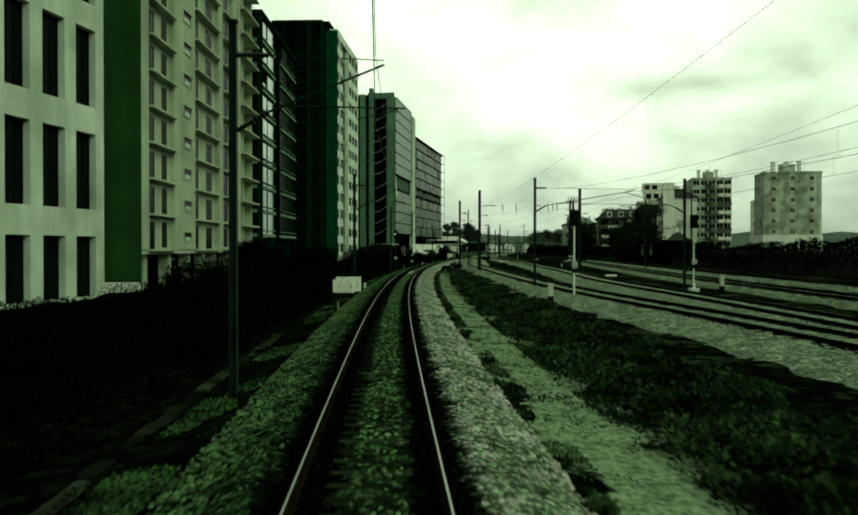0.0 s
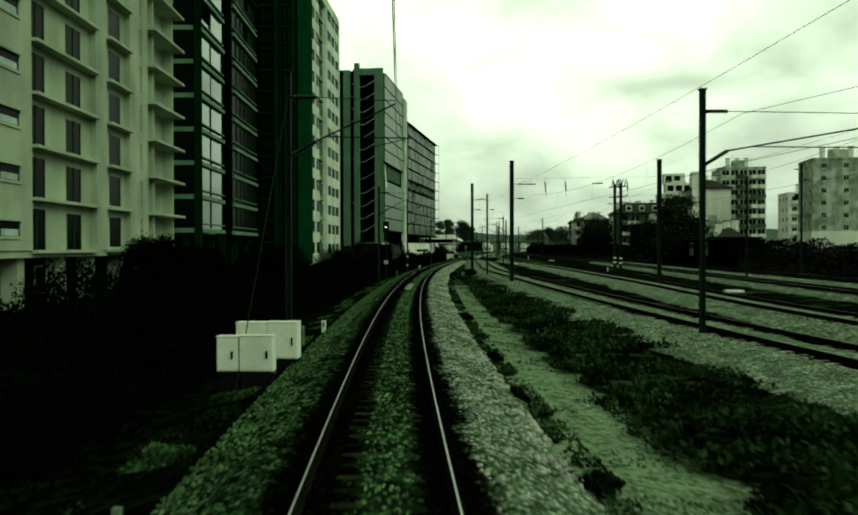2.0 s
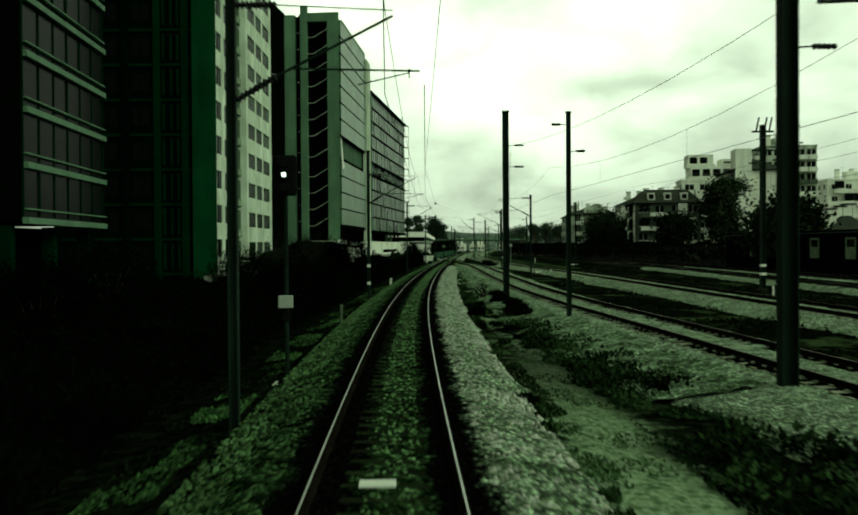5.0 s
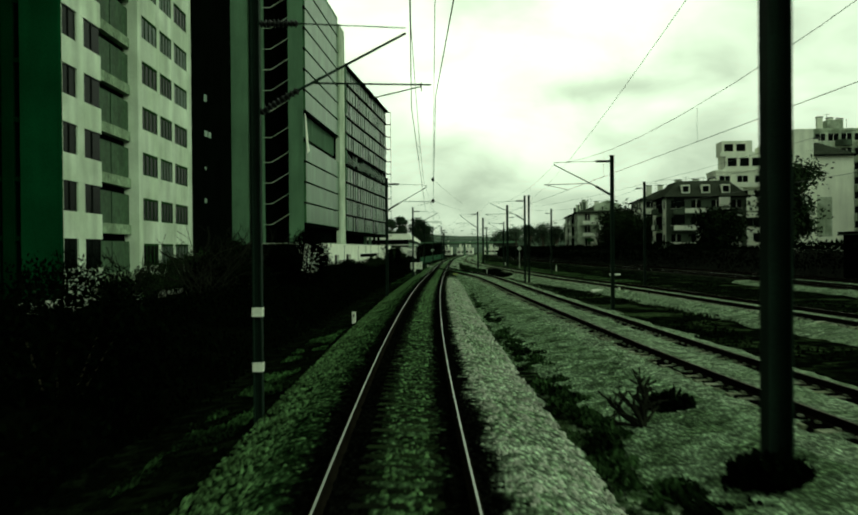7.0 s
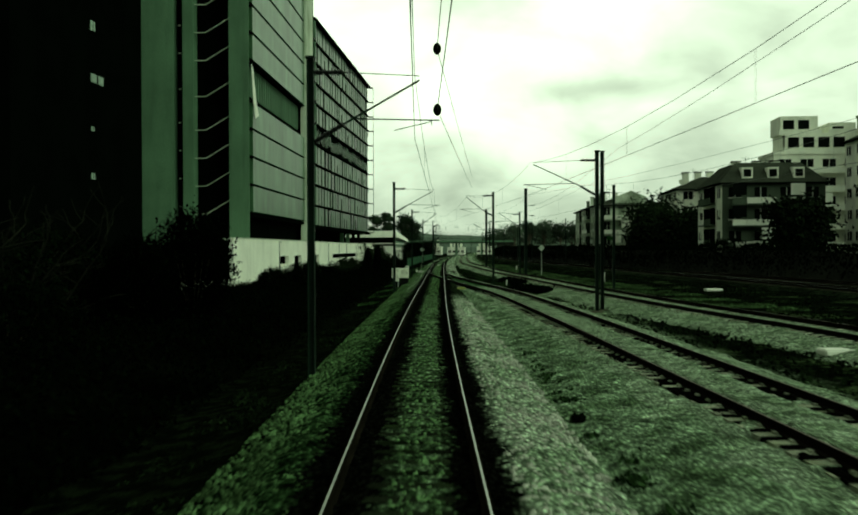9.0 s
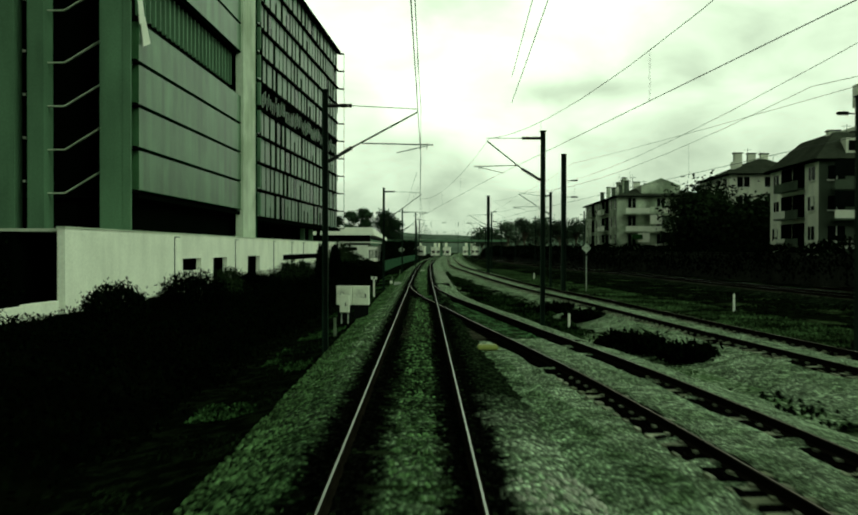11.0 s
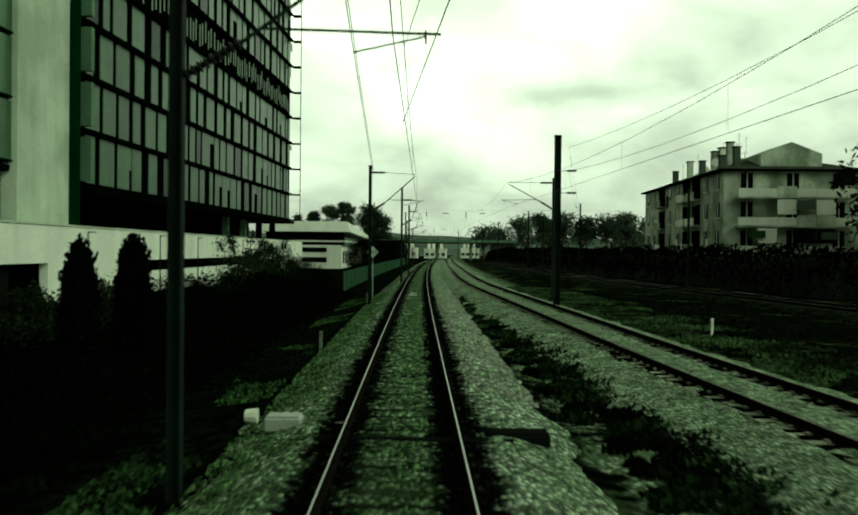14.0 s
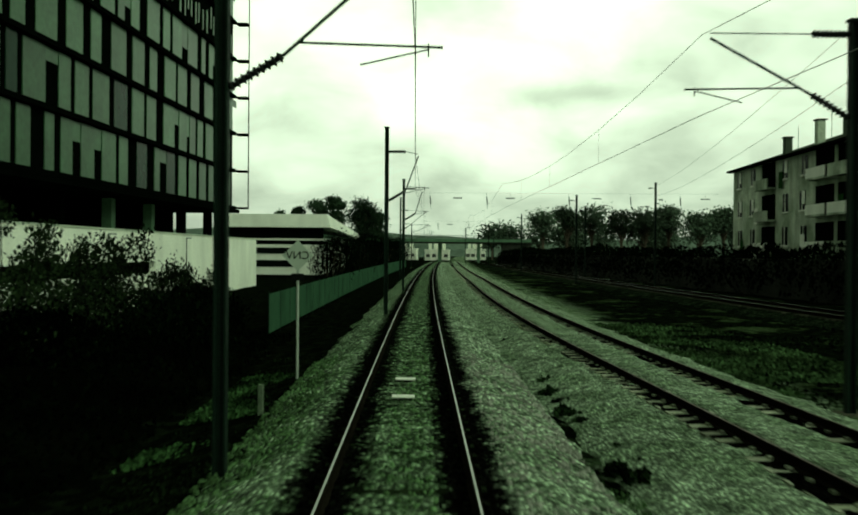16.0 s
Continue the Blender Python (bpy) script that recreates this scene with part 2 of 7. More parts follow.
BRICK = mat("brick_render", (0.075, 0.095, 0.068), 0.9, 0.2, 3.0, 12.0, 0.2, streak=0.15)
HOUSE_WALL = mat("pale_house_render", (0.80, 0.82, 0.70), 0.85, 0.12, 4.0, 12.0, 0.2, streak=0.15)
HOUSE_GREY = mat("grey_house_render", (0.48, 0.53, 0.42), 0.85, 0.25, 2.0, 9.0, 0.2, streak=0.35, second=(0.27, 0.32, 0.23))
ROOF = mat("weathered_roof_tiles", (0.040, 0.046, 0.034), 0.85, 0.25, 2.0, 6.0, 0.4)
STAKE_GREY = mat("mossy_stake_concrete", (0.15, 0.19, 0.125), 0.9, 0.3, 0.4, 20.0, 0.3, streak=0.3)
# lighter leaf green: distance haze is put into the colour
DEPOT_LEAF = mat("hazed_tree_leaves", (0.024, 0.040, 0.021), 0.9, 0.4, 3.0, 6.0, 0.0, island=0.4)
# paler leaves, with the mist over the far bank mixed into the colour
FAR_LEAF = mat("hazed_far_leaves", (0.05, 0.07, 0.045), 0.9, 0.4, 3.0, 6.0, 0.0, island=0.4)
BALLAST_MID = mat("half_mossy_ballast", (0.30, 0.41, 0.25), 0.95, 0.5, 0.45, 5.0, 1.0, cell=0.08, dist=0.06, second=(0.15, 0.22, 0.115))
# haze is part of this pale woodland colour
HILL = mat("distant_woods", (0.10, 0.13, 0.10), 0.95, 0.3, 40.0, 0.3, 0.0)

# ---- mesh helpers ----


def bm_new():
    return bmesh.new()


def box(bm, x0, x1, y0, y1, z0, z1, bevel=0.0):
    vs = [bm.verts.new(p) for p in ((x0, y0, z0), (x1, y0, z0), (x1, y1, z0), (x0, y1, z0), (x0, y0, z1), (x1, y0, z1), (x1, y1, z1), (x0, y1, z1))]
    fs = [bm.faces.new([vs[i] for i in f]) for f in ((3, 2, 1, 0), (4, 5, 6, 7), (0, 1, 5, 4), (1, 2, 6, 5), (2, 3, 7, 6), (3, 0, 4, 7))]
    if bevel:
        es = list({e for f in fs for e in f.edges})
        bmesh.ops.bevel(bm, geom=es, offset=bevel, segments=1, affect="EDGES")
    return bm


def tube(bm, a, b, r0, r1=None, n=8):
    """A round bar from a to b with capped ends."""
    a, b, r1 = Vector(a), Vector(b), r0 if r1 is None else r1
    d = (b - a).normalized()
    u = d.cross(Vector((0, 0, 1)) if abs(d.z) < 0.95 else Vector((1, 0, 0))).normalized()
    v = d.cross(u)
    ring = [[bm.verts.new(p + (u * math.cos(k * 2 * math.pi / n) + v * math.sin(k * 2 * math.pi / n)) * r) for k in range(n)] for p, r in ((a, r0), (b, r1))]
    for k in range(n):
        bm.faces.new((ring[0][k], ring[0][(k + 1) % n], ring[1][(k + 1) % n], ring[1][k]))
    bm.faces.new(ring[0][::-1])
    bm.faces.new(ring[1])
    return bm


def cable(bm, pts, r, n=4):
    """One wire through a row of points."""
    pts = [Vector(p) for p in pts]
    rings = []
    for i, p in enumerate(pts):
        d = (pts[min(i + 1, len(pts) - 1)] - pts[max(i - 1, 0)]).normalized()
        u = d.cross(Vector((0, 0, 1)) if abs(d.z) < 0.95 else Vector((1, 0, 0))).normalized()
        v = d.cross(u)
        rings.append([bm.verts.new(p + (u * math.cos(k * 2 * math.pi / n) + v * math.sin(k * 2 * math.pi / n)) * r) for k in range(n)])
    for a, b in zip(rings[:-1], rings[1:]):
        for k in range(n):
            bm.faces.new((a[k], a[(k + 1) % n], b[(k + 1) % n], b[k]))
    bm.faces.new(rings[0][::-1])
    bm.faces.new(rings[-1])
    return bm


def part(name, bm, material, parent=None, label="", smooth=False):
    me = bpy.data.meshes.new(name)
    bm.normal_update()
    bm.to_mesh(me)
    bm.free()
    me.materials.append(material)
    if smooth:
        me.polygons.foreach_set("use_smooth", [True] * len(me.polygons))
    ob = new(name, me)
    if parent is not None:
        ob.parent = parent
    if label:
        ob["label"] = label
    return ob


def again(ob, name, parent, x=0.0, y=0.0, z=0.0):
    """Another piece on the same mesh."""
    o = new(name, ob.data)
    o.parent = parent
    o.location = (x, y, z)
    return o


def thing(name, x, y, z, turn=0.0, label="", category="", group="", kind=""):
    e = new(name)
    e.empty_display_size = 0.3
    e.matrix_world = pose(x, y, z, 0, 0, turn)
    return tagged(e, label, category, group, kind)


def raw(name, verts, faces, material, parent=None, smooth=False):
    me = bpy.data.meshes.new(name)
    me.from_pydata(verts, [], faces)
    me.materials.append(material)
    if smooth:
        me.polygons.foreach_set("use_smooth", [True] * len(me.polygons))
    ob = new(name, me)
    if parent is not None:
        ob.parent = parent
    return ob


# ---- the line of the tracks ----


def curve(pts):
    """A smooth x(y) through the points (y, x), straight beyond its ends."""
    ys, xs = np.array([p[0] for p in pts], float), np.array([p[1] for p in pts], float)
    m = np.gradient(xs, ys)

    def f(y):
        y = np.asarray(y, float)
        i = np.clip(np.searchsorted(ys, y) - 1, 0, len(ys) - 2)
        h = ys[i + 1] - ys[i]
        s = (y - ys[i]) / h
        c = np.clip(s, 0, 1)
        v = (2 * c**3 - 3 * c**2 + 1) * xs[i] + (c**3 - 2 * c**2 + c) * h * m[i] + (-2 * c**3 + 3 * c**2) * xs[i + 1] + (c**3 - c**2) * h * m[i + 1]
        return v + np.where(s < 0, s * h * m[i], 0) + np.where(s > 1, (s - 1) * h * m[i + 1], 0)
    return f


OFFSET = 0.206      # the camera rides this far to the side of the track's middle
main_x = curve([(-40, 8.9 - OFFSET), (-20, 4.4 - OFFSET)] + [(r[2], r[1] - OFFSET) for r in ROWS[::2]] + [(340, -36.6), (400, -39.4), (520, -43.3), (660, -46.0), (900, -48.0)])
near_x = curve([(0, 15.0), (38, 5.9), (57, 0.9), (74, -2.9), (106, -9.0), (124, -12.2), (141, -15.2), (155, -17.2), (164, -18.2), (182, -20.2), (206, -22.7), (227, -25.3), (240, -27.6), (252, -29.68), (258, -30.73), (262, -31.32), (266, -31.85), (270, -32.29), (274, -32.67), (280, -33.1), (288, -33.6)])
second_x = curve([(0, 15.8), (48, 8.1), (80, 2.4), (110, -1.1), (133, -4.3), (165, -8.8), (199, -13.9), (214, -16.7), (238, -20.2), (254, -22.2), (271, -24.6), (288, -26.5), (302, -27.8), (316, -29.1), (335, -30.9), (400, -34.2), (520, -38.4), (660, -41.5)])
third_x = curve([(0, 24.0), (80, 12.0), (150, 5.0), (230, -2.2), (269, -7.3), (289, -9.7), (305, -11.4), (325, -14.2), (345, -17.2), (365, -19.2), (420, -24.0), (520, -31.0), (660, -36.5)])


def heading(fx, y):
    return math.atan(float(fx(y + 0.5) - fx(y - 0.5)))

# ---- ground: one sheet to the horizon, shaped along the main track ----
rng = random.Random(7)


def ground_z(u):
    return float(np.interp(u, [-3000, -30, -9, -5.0, -3.6, -2.6, 2.3, 3.2, 5.0, 8.0, 12, 3000], [-1.6, -1.3, -1.15, -1.0, -0.8, -0.56, -0.52, -0.55, -0.62, -0.55, -0.50, -0.6]))


def shader_tools(N, L, geo):
    """Short ways to write arithmetic, noise, soft steps and colour mixes as nodes."""
    def mth(op, *v):
        n = N.new("ShaderNodeMath")
        n.operation = op
        for i, x in enumerate(v):
            if isinstance(x, (int, float)):
                n.inputs[i].default_value = x
            else:
                L.new(x, n.inputs[i])
        return n.outputs[0]

    def nse(scale, detail=4.0):
        n = N.new("ShaderNodeTexNoise")
        n.inputs["Scale"].default_value, n.inputs["Detail"].default_value = scale, detail
        L.new(geo.outputs["Position"], n.inputs["Vector"])
        return n.outputs[0]

    def step(v, a, c, lo=0.0, hi=1.0):
        r = N.new("ShaderNodeMapRange")
        r.interpolation_type = "SMOOTHSTEP"
        L.new(v, r.inputs["Value"])
        for k, x in (("From Min", a), ("From Max", c), ("To Min", lo), ("To Max", hi)):
            r.inputs[k].default_value = x
        return r.outputs[0]

    def mixc(f, a, c):
        n = N.new("ShaderNodeMix")
        n.data_type = "RGBA"
        L.new(f, n.inputs["Factor"])
        for k, x in (("A", a), ("B", c)):
            if isinstance(x, tuple):
                n.inputs[k].default_value = (*x, 1)
            else:
                L.new(x, n.inputs[k])
        return n.outputs["Result"]
    return mth, nse, step, mixc


def ground_material():
    """Dark earth with green weeds, a trodden path near the track at first and mossy gravel further along."""
    m = bpy.data.materials.new("trackside_ground")
    m.use_nodes = True
    N, L = m.node_tree.nodes, m.node_tree.links
    b = N["Principled BSDF"]
    b.inputs["Roughness"].default_value, b.inputs["Specular IOR Level"].default_value = 0.95, 0.0
    geo, at, sp = N.new("ShaderNodeNewGeometry"), N.new("ShaderNodeAttribute"), N.new("ShaderNodeSeparateXYZ")
    at.attribute_name = "across"
    L.new(geo.outputs["Position"], sp.inputs[0])

    mth, nse, step, mixc = shader_tools(N, L, geo)
    y = sp.outputs["Y"]
    n1, n2, n3 = nse(0.45), nse(2.2), nse(9.0, 6.0)
    w = mth("ADD", at.outputs["Fac"], mth("ADD", mth("MULTIPLY", mth("SUBTRACT", n1, 0.5), 1.9), mth("MULTIPLY", mth("SUBTRACT", n2, 0.5), 1.5)))
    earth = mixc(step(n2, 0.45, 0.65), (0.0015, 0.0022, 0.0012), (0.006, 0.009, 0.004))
    weeds = mixc(step(n3, 0.35, 0.65), (0.012, 0.019, 0.008), (0.06, 0.088, 0.038))
    patch = mth("MULTIPLY", step(mth("ADD", nse(0.33, 6.0), mth("MULTIPLY", mth("SUBTRACT", n2, 0.5), 0.35)), 0.53, 0.68), step(w, -3.0, 2.5, 0.0, 1.0))
    col = mixc(patch, earth, weeds)
    soil = mixc(step(n3, 0.3, 0.7), mixc(step(n2, 0.38, 0.62), (0.055, 0.09, 0.036), (0.20, 0.28, 0.15)), (0.30, 0.39, 0.24))
    narrow = mth("SUBTRACT", w, step(y, 30.0, 70.0, 0.5, 0.0))
    path = mth("MULTIPLY", mth("MULTIPLY", step(w, 2.7, 3.0), step(narrow, 4.0, 4.9, 1.0, 0.0)), step(y, 104.0, 122.0, 1.0, 0.0))
    soil = mixc(step(nse(6.0, 6.0), 0.50, 0.64, 0.0, 0.8), soil, (0.045, 0.075, 0.028))
    soil = mixc(step(nse(30.0, 3.0), 0.52, 0.66, 0.0, 0.6), soil, (0.07, 0.105, 0.046))
    col = mixc(path, col, soil)
    vo = N.new("ShaderNodeTexVoronoi")
    vo.inputs["Scale"].default_value = 9.5
    L.new(geo.outputs["Position"], vo.inputs["Vector"])
    cell = N.new("ShaderNodeSeparateColor")
    L.new(vo.outputs["Color"], cell.inputs[0])
    stone = mixc(step(cell.outputs[1], 0.1, 0.95), (0.09, 0.135, 0.066), (0.50, 0.62, 0.42))
    stone = mixc(step(vo.outputs["Distance"], 0.25, 0.62, 0.0, 0.85), stone, (0.035, 0.055, 0.024))
    stone = mixc(step(nse(1.3, 6.0), 0.50, 0.64, 0.0, 0.75), stone, (0.075, 0.125, 0.05))
    later = step(y, 112.0, 134.0)
    gravel = mth("MULTIPLY", mth("MULTIPLY", later, step(w, 2.9, 3.5)), mth("MULTIPLY", step(w, 8.0, 10.0, 1.0, 0.0), step(mth("ADD", nse(0.3, 6.0), mth("MULTIPLY", mth("SUBTRACT", n2, 0.5), 0.3)), 0.36, 0.46)))
    col = mixc(gravel, col, stone)
    town = mixc(step(n1, 0.3, 0.7), (0.07, 0.08, 0.06), (0.13, 0.14, 0.11))
    col = mixc(step(at.outputs["Fac"], -36.0, -33.0, 1.0, 0.0), col, town)
    col = mixc(step(at.outputs["Fac"], 62.0, 75.0), col, town)
    L.new(col, b.inputs["Base Color"])
    bp = N.new("ShaderNodeBump")
    bp.inputs["Strength"].default_value, bp.inputs["Distance"].default_value = 0.9, 0.08
    L.new(mth("ADD", n3, mth("MULTIPLY", vo.outputs["Distance"], -0.5)), bp.inputs["Height"])
    L.new(bp.outputs[0], b.inputs["Normal"])
    return m


GROUND = ground_material()


def make_ground():
    us = [-3000, -900, -300, -120, -60, -40, -30, -22, -16, -12, -9] + [i * 0.5 for i in range(-16, 25)] + [14, 18, 24, 30, 40, 60, 120, 300, 900, 3000]
    ys = [-2500, -600, -200, -100] + [-60 + 2 * i for i in range(0, 260)] + [480, 520, 560, 620, 700, 900, 1500, 3500]
    verts, faces = [], []
    for y in ys:
        cx = float(main_x(min(max(y, -100), 900)))
        for u in us:
            z = ground_z(u)
            if 2.4 < abs(u) < 60:
                z += 0.10 * noise.noise(((cx + u) * 0.45, y * 0.45, 0)) + 0.05 * noise.noise(((cx + u) * 1.7, y * 1.7, 3))
            verts.append((cx + u, y, z))
    n = len(us)
    for j in range(len(ys) - 1):
        for i in range(n - 1):
            faces.append((j * n + i, j * n + i + 1, (j + 1) * n + i + 1, (j + 1) * n + i))
    ob = raw("ground", verts, faces, GROUND, smooth=True)
    across = ob.data.attributes.new("across", "FLOAT", "POINT")
    across.data.foreach_set("value", us * len(ys))
    tagged(ob, "dark trackside earth with weeds beside the railway", "ground", kind="structure")


make_ground()


def strip(name, fx, u0, u1, y0, y1, z, material, label, step=1.0, ragged=0.0, seed=0.0, parent=None, rough=0.03, cols=5, edge=0.08, ridge=0.0):
    """A low bed of loose material along a track, with ragged sides that run down into the ground."""
    verts, faces = [], []
    ys = np.arange(y0, y1 + 0.01, step)
    for y in ys:
        cx = float(fx(y))
        a = u0 + ragged * noise.noise((seed, y * 0.35, 0)) + 0.5 * ragged * noise.noise((seed, y * 1.3, 5))
        b = u1 + ragged * noise.noise((seed + 9, y * 0.35, 0)) + 0.5 * ragged * noise.noise((seed + 9, y * 1.3, 5))
        for k in range(cols + 2):
            if k == 0:
                u, zz_ = a - edge * 2, z(a) - edge - 0.08
            elif k == cols + 1:
                u, zz_ = b + edge * 2, z(b) - edge - 0.08
            else:
                u = a + (b - a) * (k - 1) / (cols - 1)
                zz_ = z(u) + rough * noise.noise(((cx + u) * 2.3, y * 2.3, seed)) * 2 + ridge * math.cos((y - 0.3) * 2 * math.pi / 0.6)
            verts.append((cx + u, y, zz_))
    n = cols + 2
    for j in range(len(ys) - 1):
        for i in range(n - 1):
            faces.append((j * n + i, j * n + i + 1, (j + 1) * n + i + 1, (j + 1) * n + i))
    ob = raw(name, verts, faces, material, parent, smooth=True)
    if label:
        tagged(ob, label, "ballast" if "ballast" in name else "ground", kind="structure")
    return ob


def bed(u):
    return float(np.interp(abs(u), [0, 1.35, 1.55, 2.6, 3.2], [-0.19, -0.19, -0.17, -0.45, -0.66]))


BALLAST_DARK = mat("sooty_ballast", (0.022, 0.032, 0.017), 0.95, 0.5, 0.5, 6.0, 1.0, cell=0.07, dist=0.06, second=(0.008, 0.012, 0.006))


def bed_material():
    """Ballast of the main track, stone by stone: moss between the rails, oil and brake dust beside them, mossy on one
    side, clean on the other. The tall blocks' shade at the start is put into the moss colours.
    """
    m = bpy.data.materials.new("main_ballast")
    m.use_nodes = True
    N, L = m.node_tree.nodes, m.node_tree.links
    b = N["Principled BSDF"]
    b.inputs["Roughness"].default_value, b.inputs["Specular IOR Level"].default_value = 0.95, 0.0
    geo, at, sp = N.new("ShaderNodeNewGeometry"), N.new("ShaderNodeAttribute"), N.new("ShaderNodeSeparateXYZ")
    at.attribute_name = "across"
    L.new(geo.outputs["Position"], sp.inputs[0])
    mth, nse, step, mixc = shader_tools(N, L, geo)
    vo = N.new("ShaderNodeTexVoronoi")
    vo.inputs["Scale"].default_value = 10.5
    L.new(geo.outputs["Position"], vo.inputs["Vector"])
    cell = N.new("ShaderNodeSeparateColor")
    L.new(vo.outputs["Color"], cell.inputs[0])
    pick, tone = cell.outputs[0], cell.outputs[1]
    y = sp.outputs["Y"]
    n1, n2, n3 = nse(0.9, 5.0), nse(3.5), nse(40.0, 3.0)
    w = mth("ADD", at.outputs["Fac"], mth("ADD", mth("MULTIPLY", mth("SUBTRACT", pick, 0.5), 0.22), mth("MULTIPLY", mth("SUBTRACT", n1, 0.5), 0.55)))
    # painted shade of the tall blocks: moss starts dark and brightens along y
    unshaded = step(y, 90.0, 270.0)
    moss = mixc(step(n2, 0.4, 0.62), mixc(unshaded, (0.014, 0.030, 0.009), (0.10, 0.16, 0.075)), mixc(unshaded, (0.065, 0.12, 0.046), (0.29, 0.40, 0.235)))
    # the flank's early colours carry the same painted shade; paler gravel later
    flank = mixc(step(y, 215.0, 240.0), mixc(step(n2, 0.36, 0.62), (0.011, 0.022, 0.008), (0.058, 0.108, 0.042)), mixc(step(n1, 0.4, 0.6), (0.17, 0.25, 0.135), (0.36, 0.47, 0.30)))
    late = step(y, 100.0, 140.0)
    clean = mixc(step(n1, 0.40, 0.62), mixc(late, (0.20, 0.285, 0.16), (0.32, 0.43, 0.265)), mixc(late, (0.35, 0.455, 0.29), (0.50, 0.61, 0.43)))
    oil = (0.0042, 0.0046, 0.0034)
    soot = (0.020, 0.030, 0.015)
    crown = mth("MULTIPLY", step(y, 219.0, 226.0), step(y, 262.0, 288.0, 1.0, 0.0))
    fork = mth("MULTIPLY", step(y, 219.0, 226.0), step(y, 258.0, 268.0, 1.0, 0.0))
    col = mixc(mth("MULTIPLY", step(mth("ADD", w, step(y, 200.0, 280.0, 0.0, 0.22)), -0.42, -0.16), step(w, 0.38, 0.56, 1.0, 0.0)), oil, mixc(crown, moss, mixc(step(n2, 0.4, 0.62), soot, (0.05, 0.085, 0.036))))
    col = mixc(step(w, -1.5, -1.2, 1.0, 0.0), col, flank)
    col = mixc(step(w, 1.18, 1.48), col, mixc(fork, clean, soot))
    shade = mth("MULTIPLY", mth("MULTIPLY", step(tone, 0.0, 1.0, 0.32, 1.6), step(vo.outputs["Distance"], 0.2, 0.62, 1.15, 0.25)), step(n3, 0.3, 0.7, 0.75, 1.25))
    mx = N.new("ShaderNodeMix")
    mx.data_type, mx.blend_type = "RGBA", "MULTIPLY"
    mx.inputs["Factor"].default_value = 1.0
    L.new(col, mx.inputs["A"])
    L.new(shade, mx.inputs["B"])
    L.new(mx.outputs["Result"], b.inputs["Base Color"])
    bp = N.new("ShaderNodeBump")
    bp.inputs["Strength"].default_value, bp.inputs["Distance"].default_value = 1.0, 0.06
    L.new(step(vo.outputs["Distance"], 0.0, 0.6, 1.0, 0.0), bp.inputs["Height"])
    L.new(bp.outputs[0], b.inputs["Normal"])
    return m


def main_bed():
    """The ballast of the main track: level between the sleepers, falling off at both ragged shoulders into the ground."""
    us = [-3.0, -2.7, -2.5, -2.3, -2.1, -1.9, -1.7, -1.5, -1.3, -1.1, -0.98, -0.76, -0.6, -0.45, -0.3, -0.15, 0.0, 0.15, 0.3, 0.45, 0.6, 0.76, 0.98, 1.1, 1.3, 1.5, 1.7, 1.9, 2.1, 2.3, 2.5, 2.75, 3.05]
    ys = np.concatenate([np.arange(-40, -8, 2.0), np.arange(-8, 345, 0.15), np.arange(345, 561, 2.0)])
    prof_u = [-3.0, -2.6, -1.6, -1.3, -0.95, -0.6, 0.6, 0.95, 1.3, 1.6, 2.65, 3.05]
    prof_z = [-0.80, -0.50, -0.13, -0.14, -0.152, -0.156, -0.156, -0.152, -0.14, -0.12, -0.42, -0.75]
    verts, faces = [], []
    for y in ys:
        cx = float(main_x(y))
        ragged = 0.16 * noise.noise((1.0, y * 0.35, 0)) + 0.10 * noise.noise((1.0, y * 1.3, 5))
        tie = -0.020 * math.cos((y - 0.3) * 2 * math.pi / 0.6) if y < 345 else 0.0
        for u in us:
            z = float(np.interp(u, prof_u, prof_z))
            v = u
            if abs(u) > 1.2:
                z += 0.05 * noise.noise(((cx + u) * 3.1, y * 3.1, 1.0)) + 0.03 * noise.noise(((cx + u) * 7, y * 7, 2.0))
                v += ragged * (abs(u) - 1.2) * (1 if u > 0 else -1)
            else:
                z += 0.014 * noise.noise(((cx + u) * 5, y * 5, 1.0)) + (tie - 0.010 if abs(u) < 0.5 else 0.0)
            verts.append((cx + v, y, z))
    n = len(us)
    faces = [(j * n + i, j * n + i + 1, (j + 1) * n + i + 1, (j + 1) * n + i) for j in range(len(ys) - 1) for i in range(n - 1)]
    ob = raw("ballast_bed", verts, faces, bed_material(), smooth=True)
    across = ob.data.attributes.new("across", "FLOAT", "POINT")
    across.data.foreach_set("value", us * len(ys))
    tagged(ob, "mossy, oil-blackened ballast bed with one pale stone shoulder", "ballast", kind="structure")


main_bed()

# ---- tracks: rails on sleepers ----


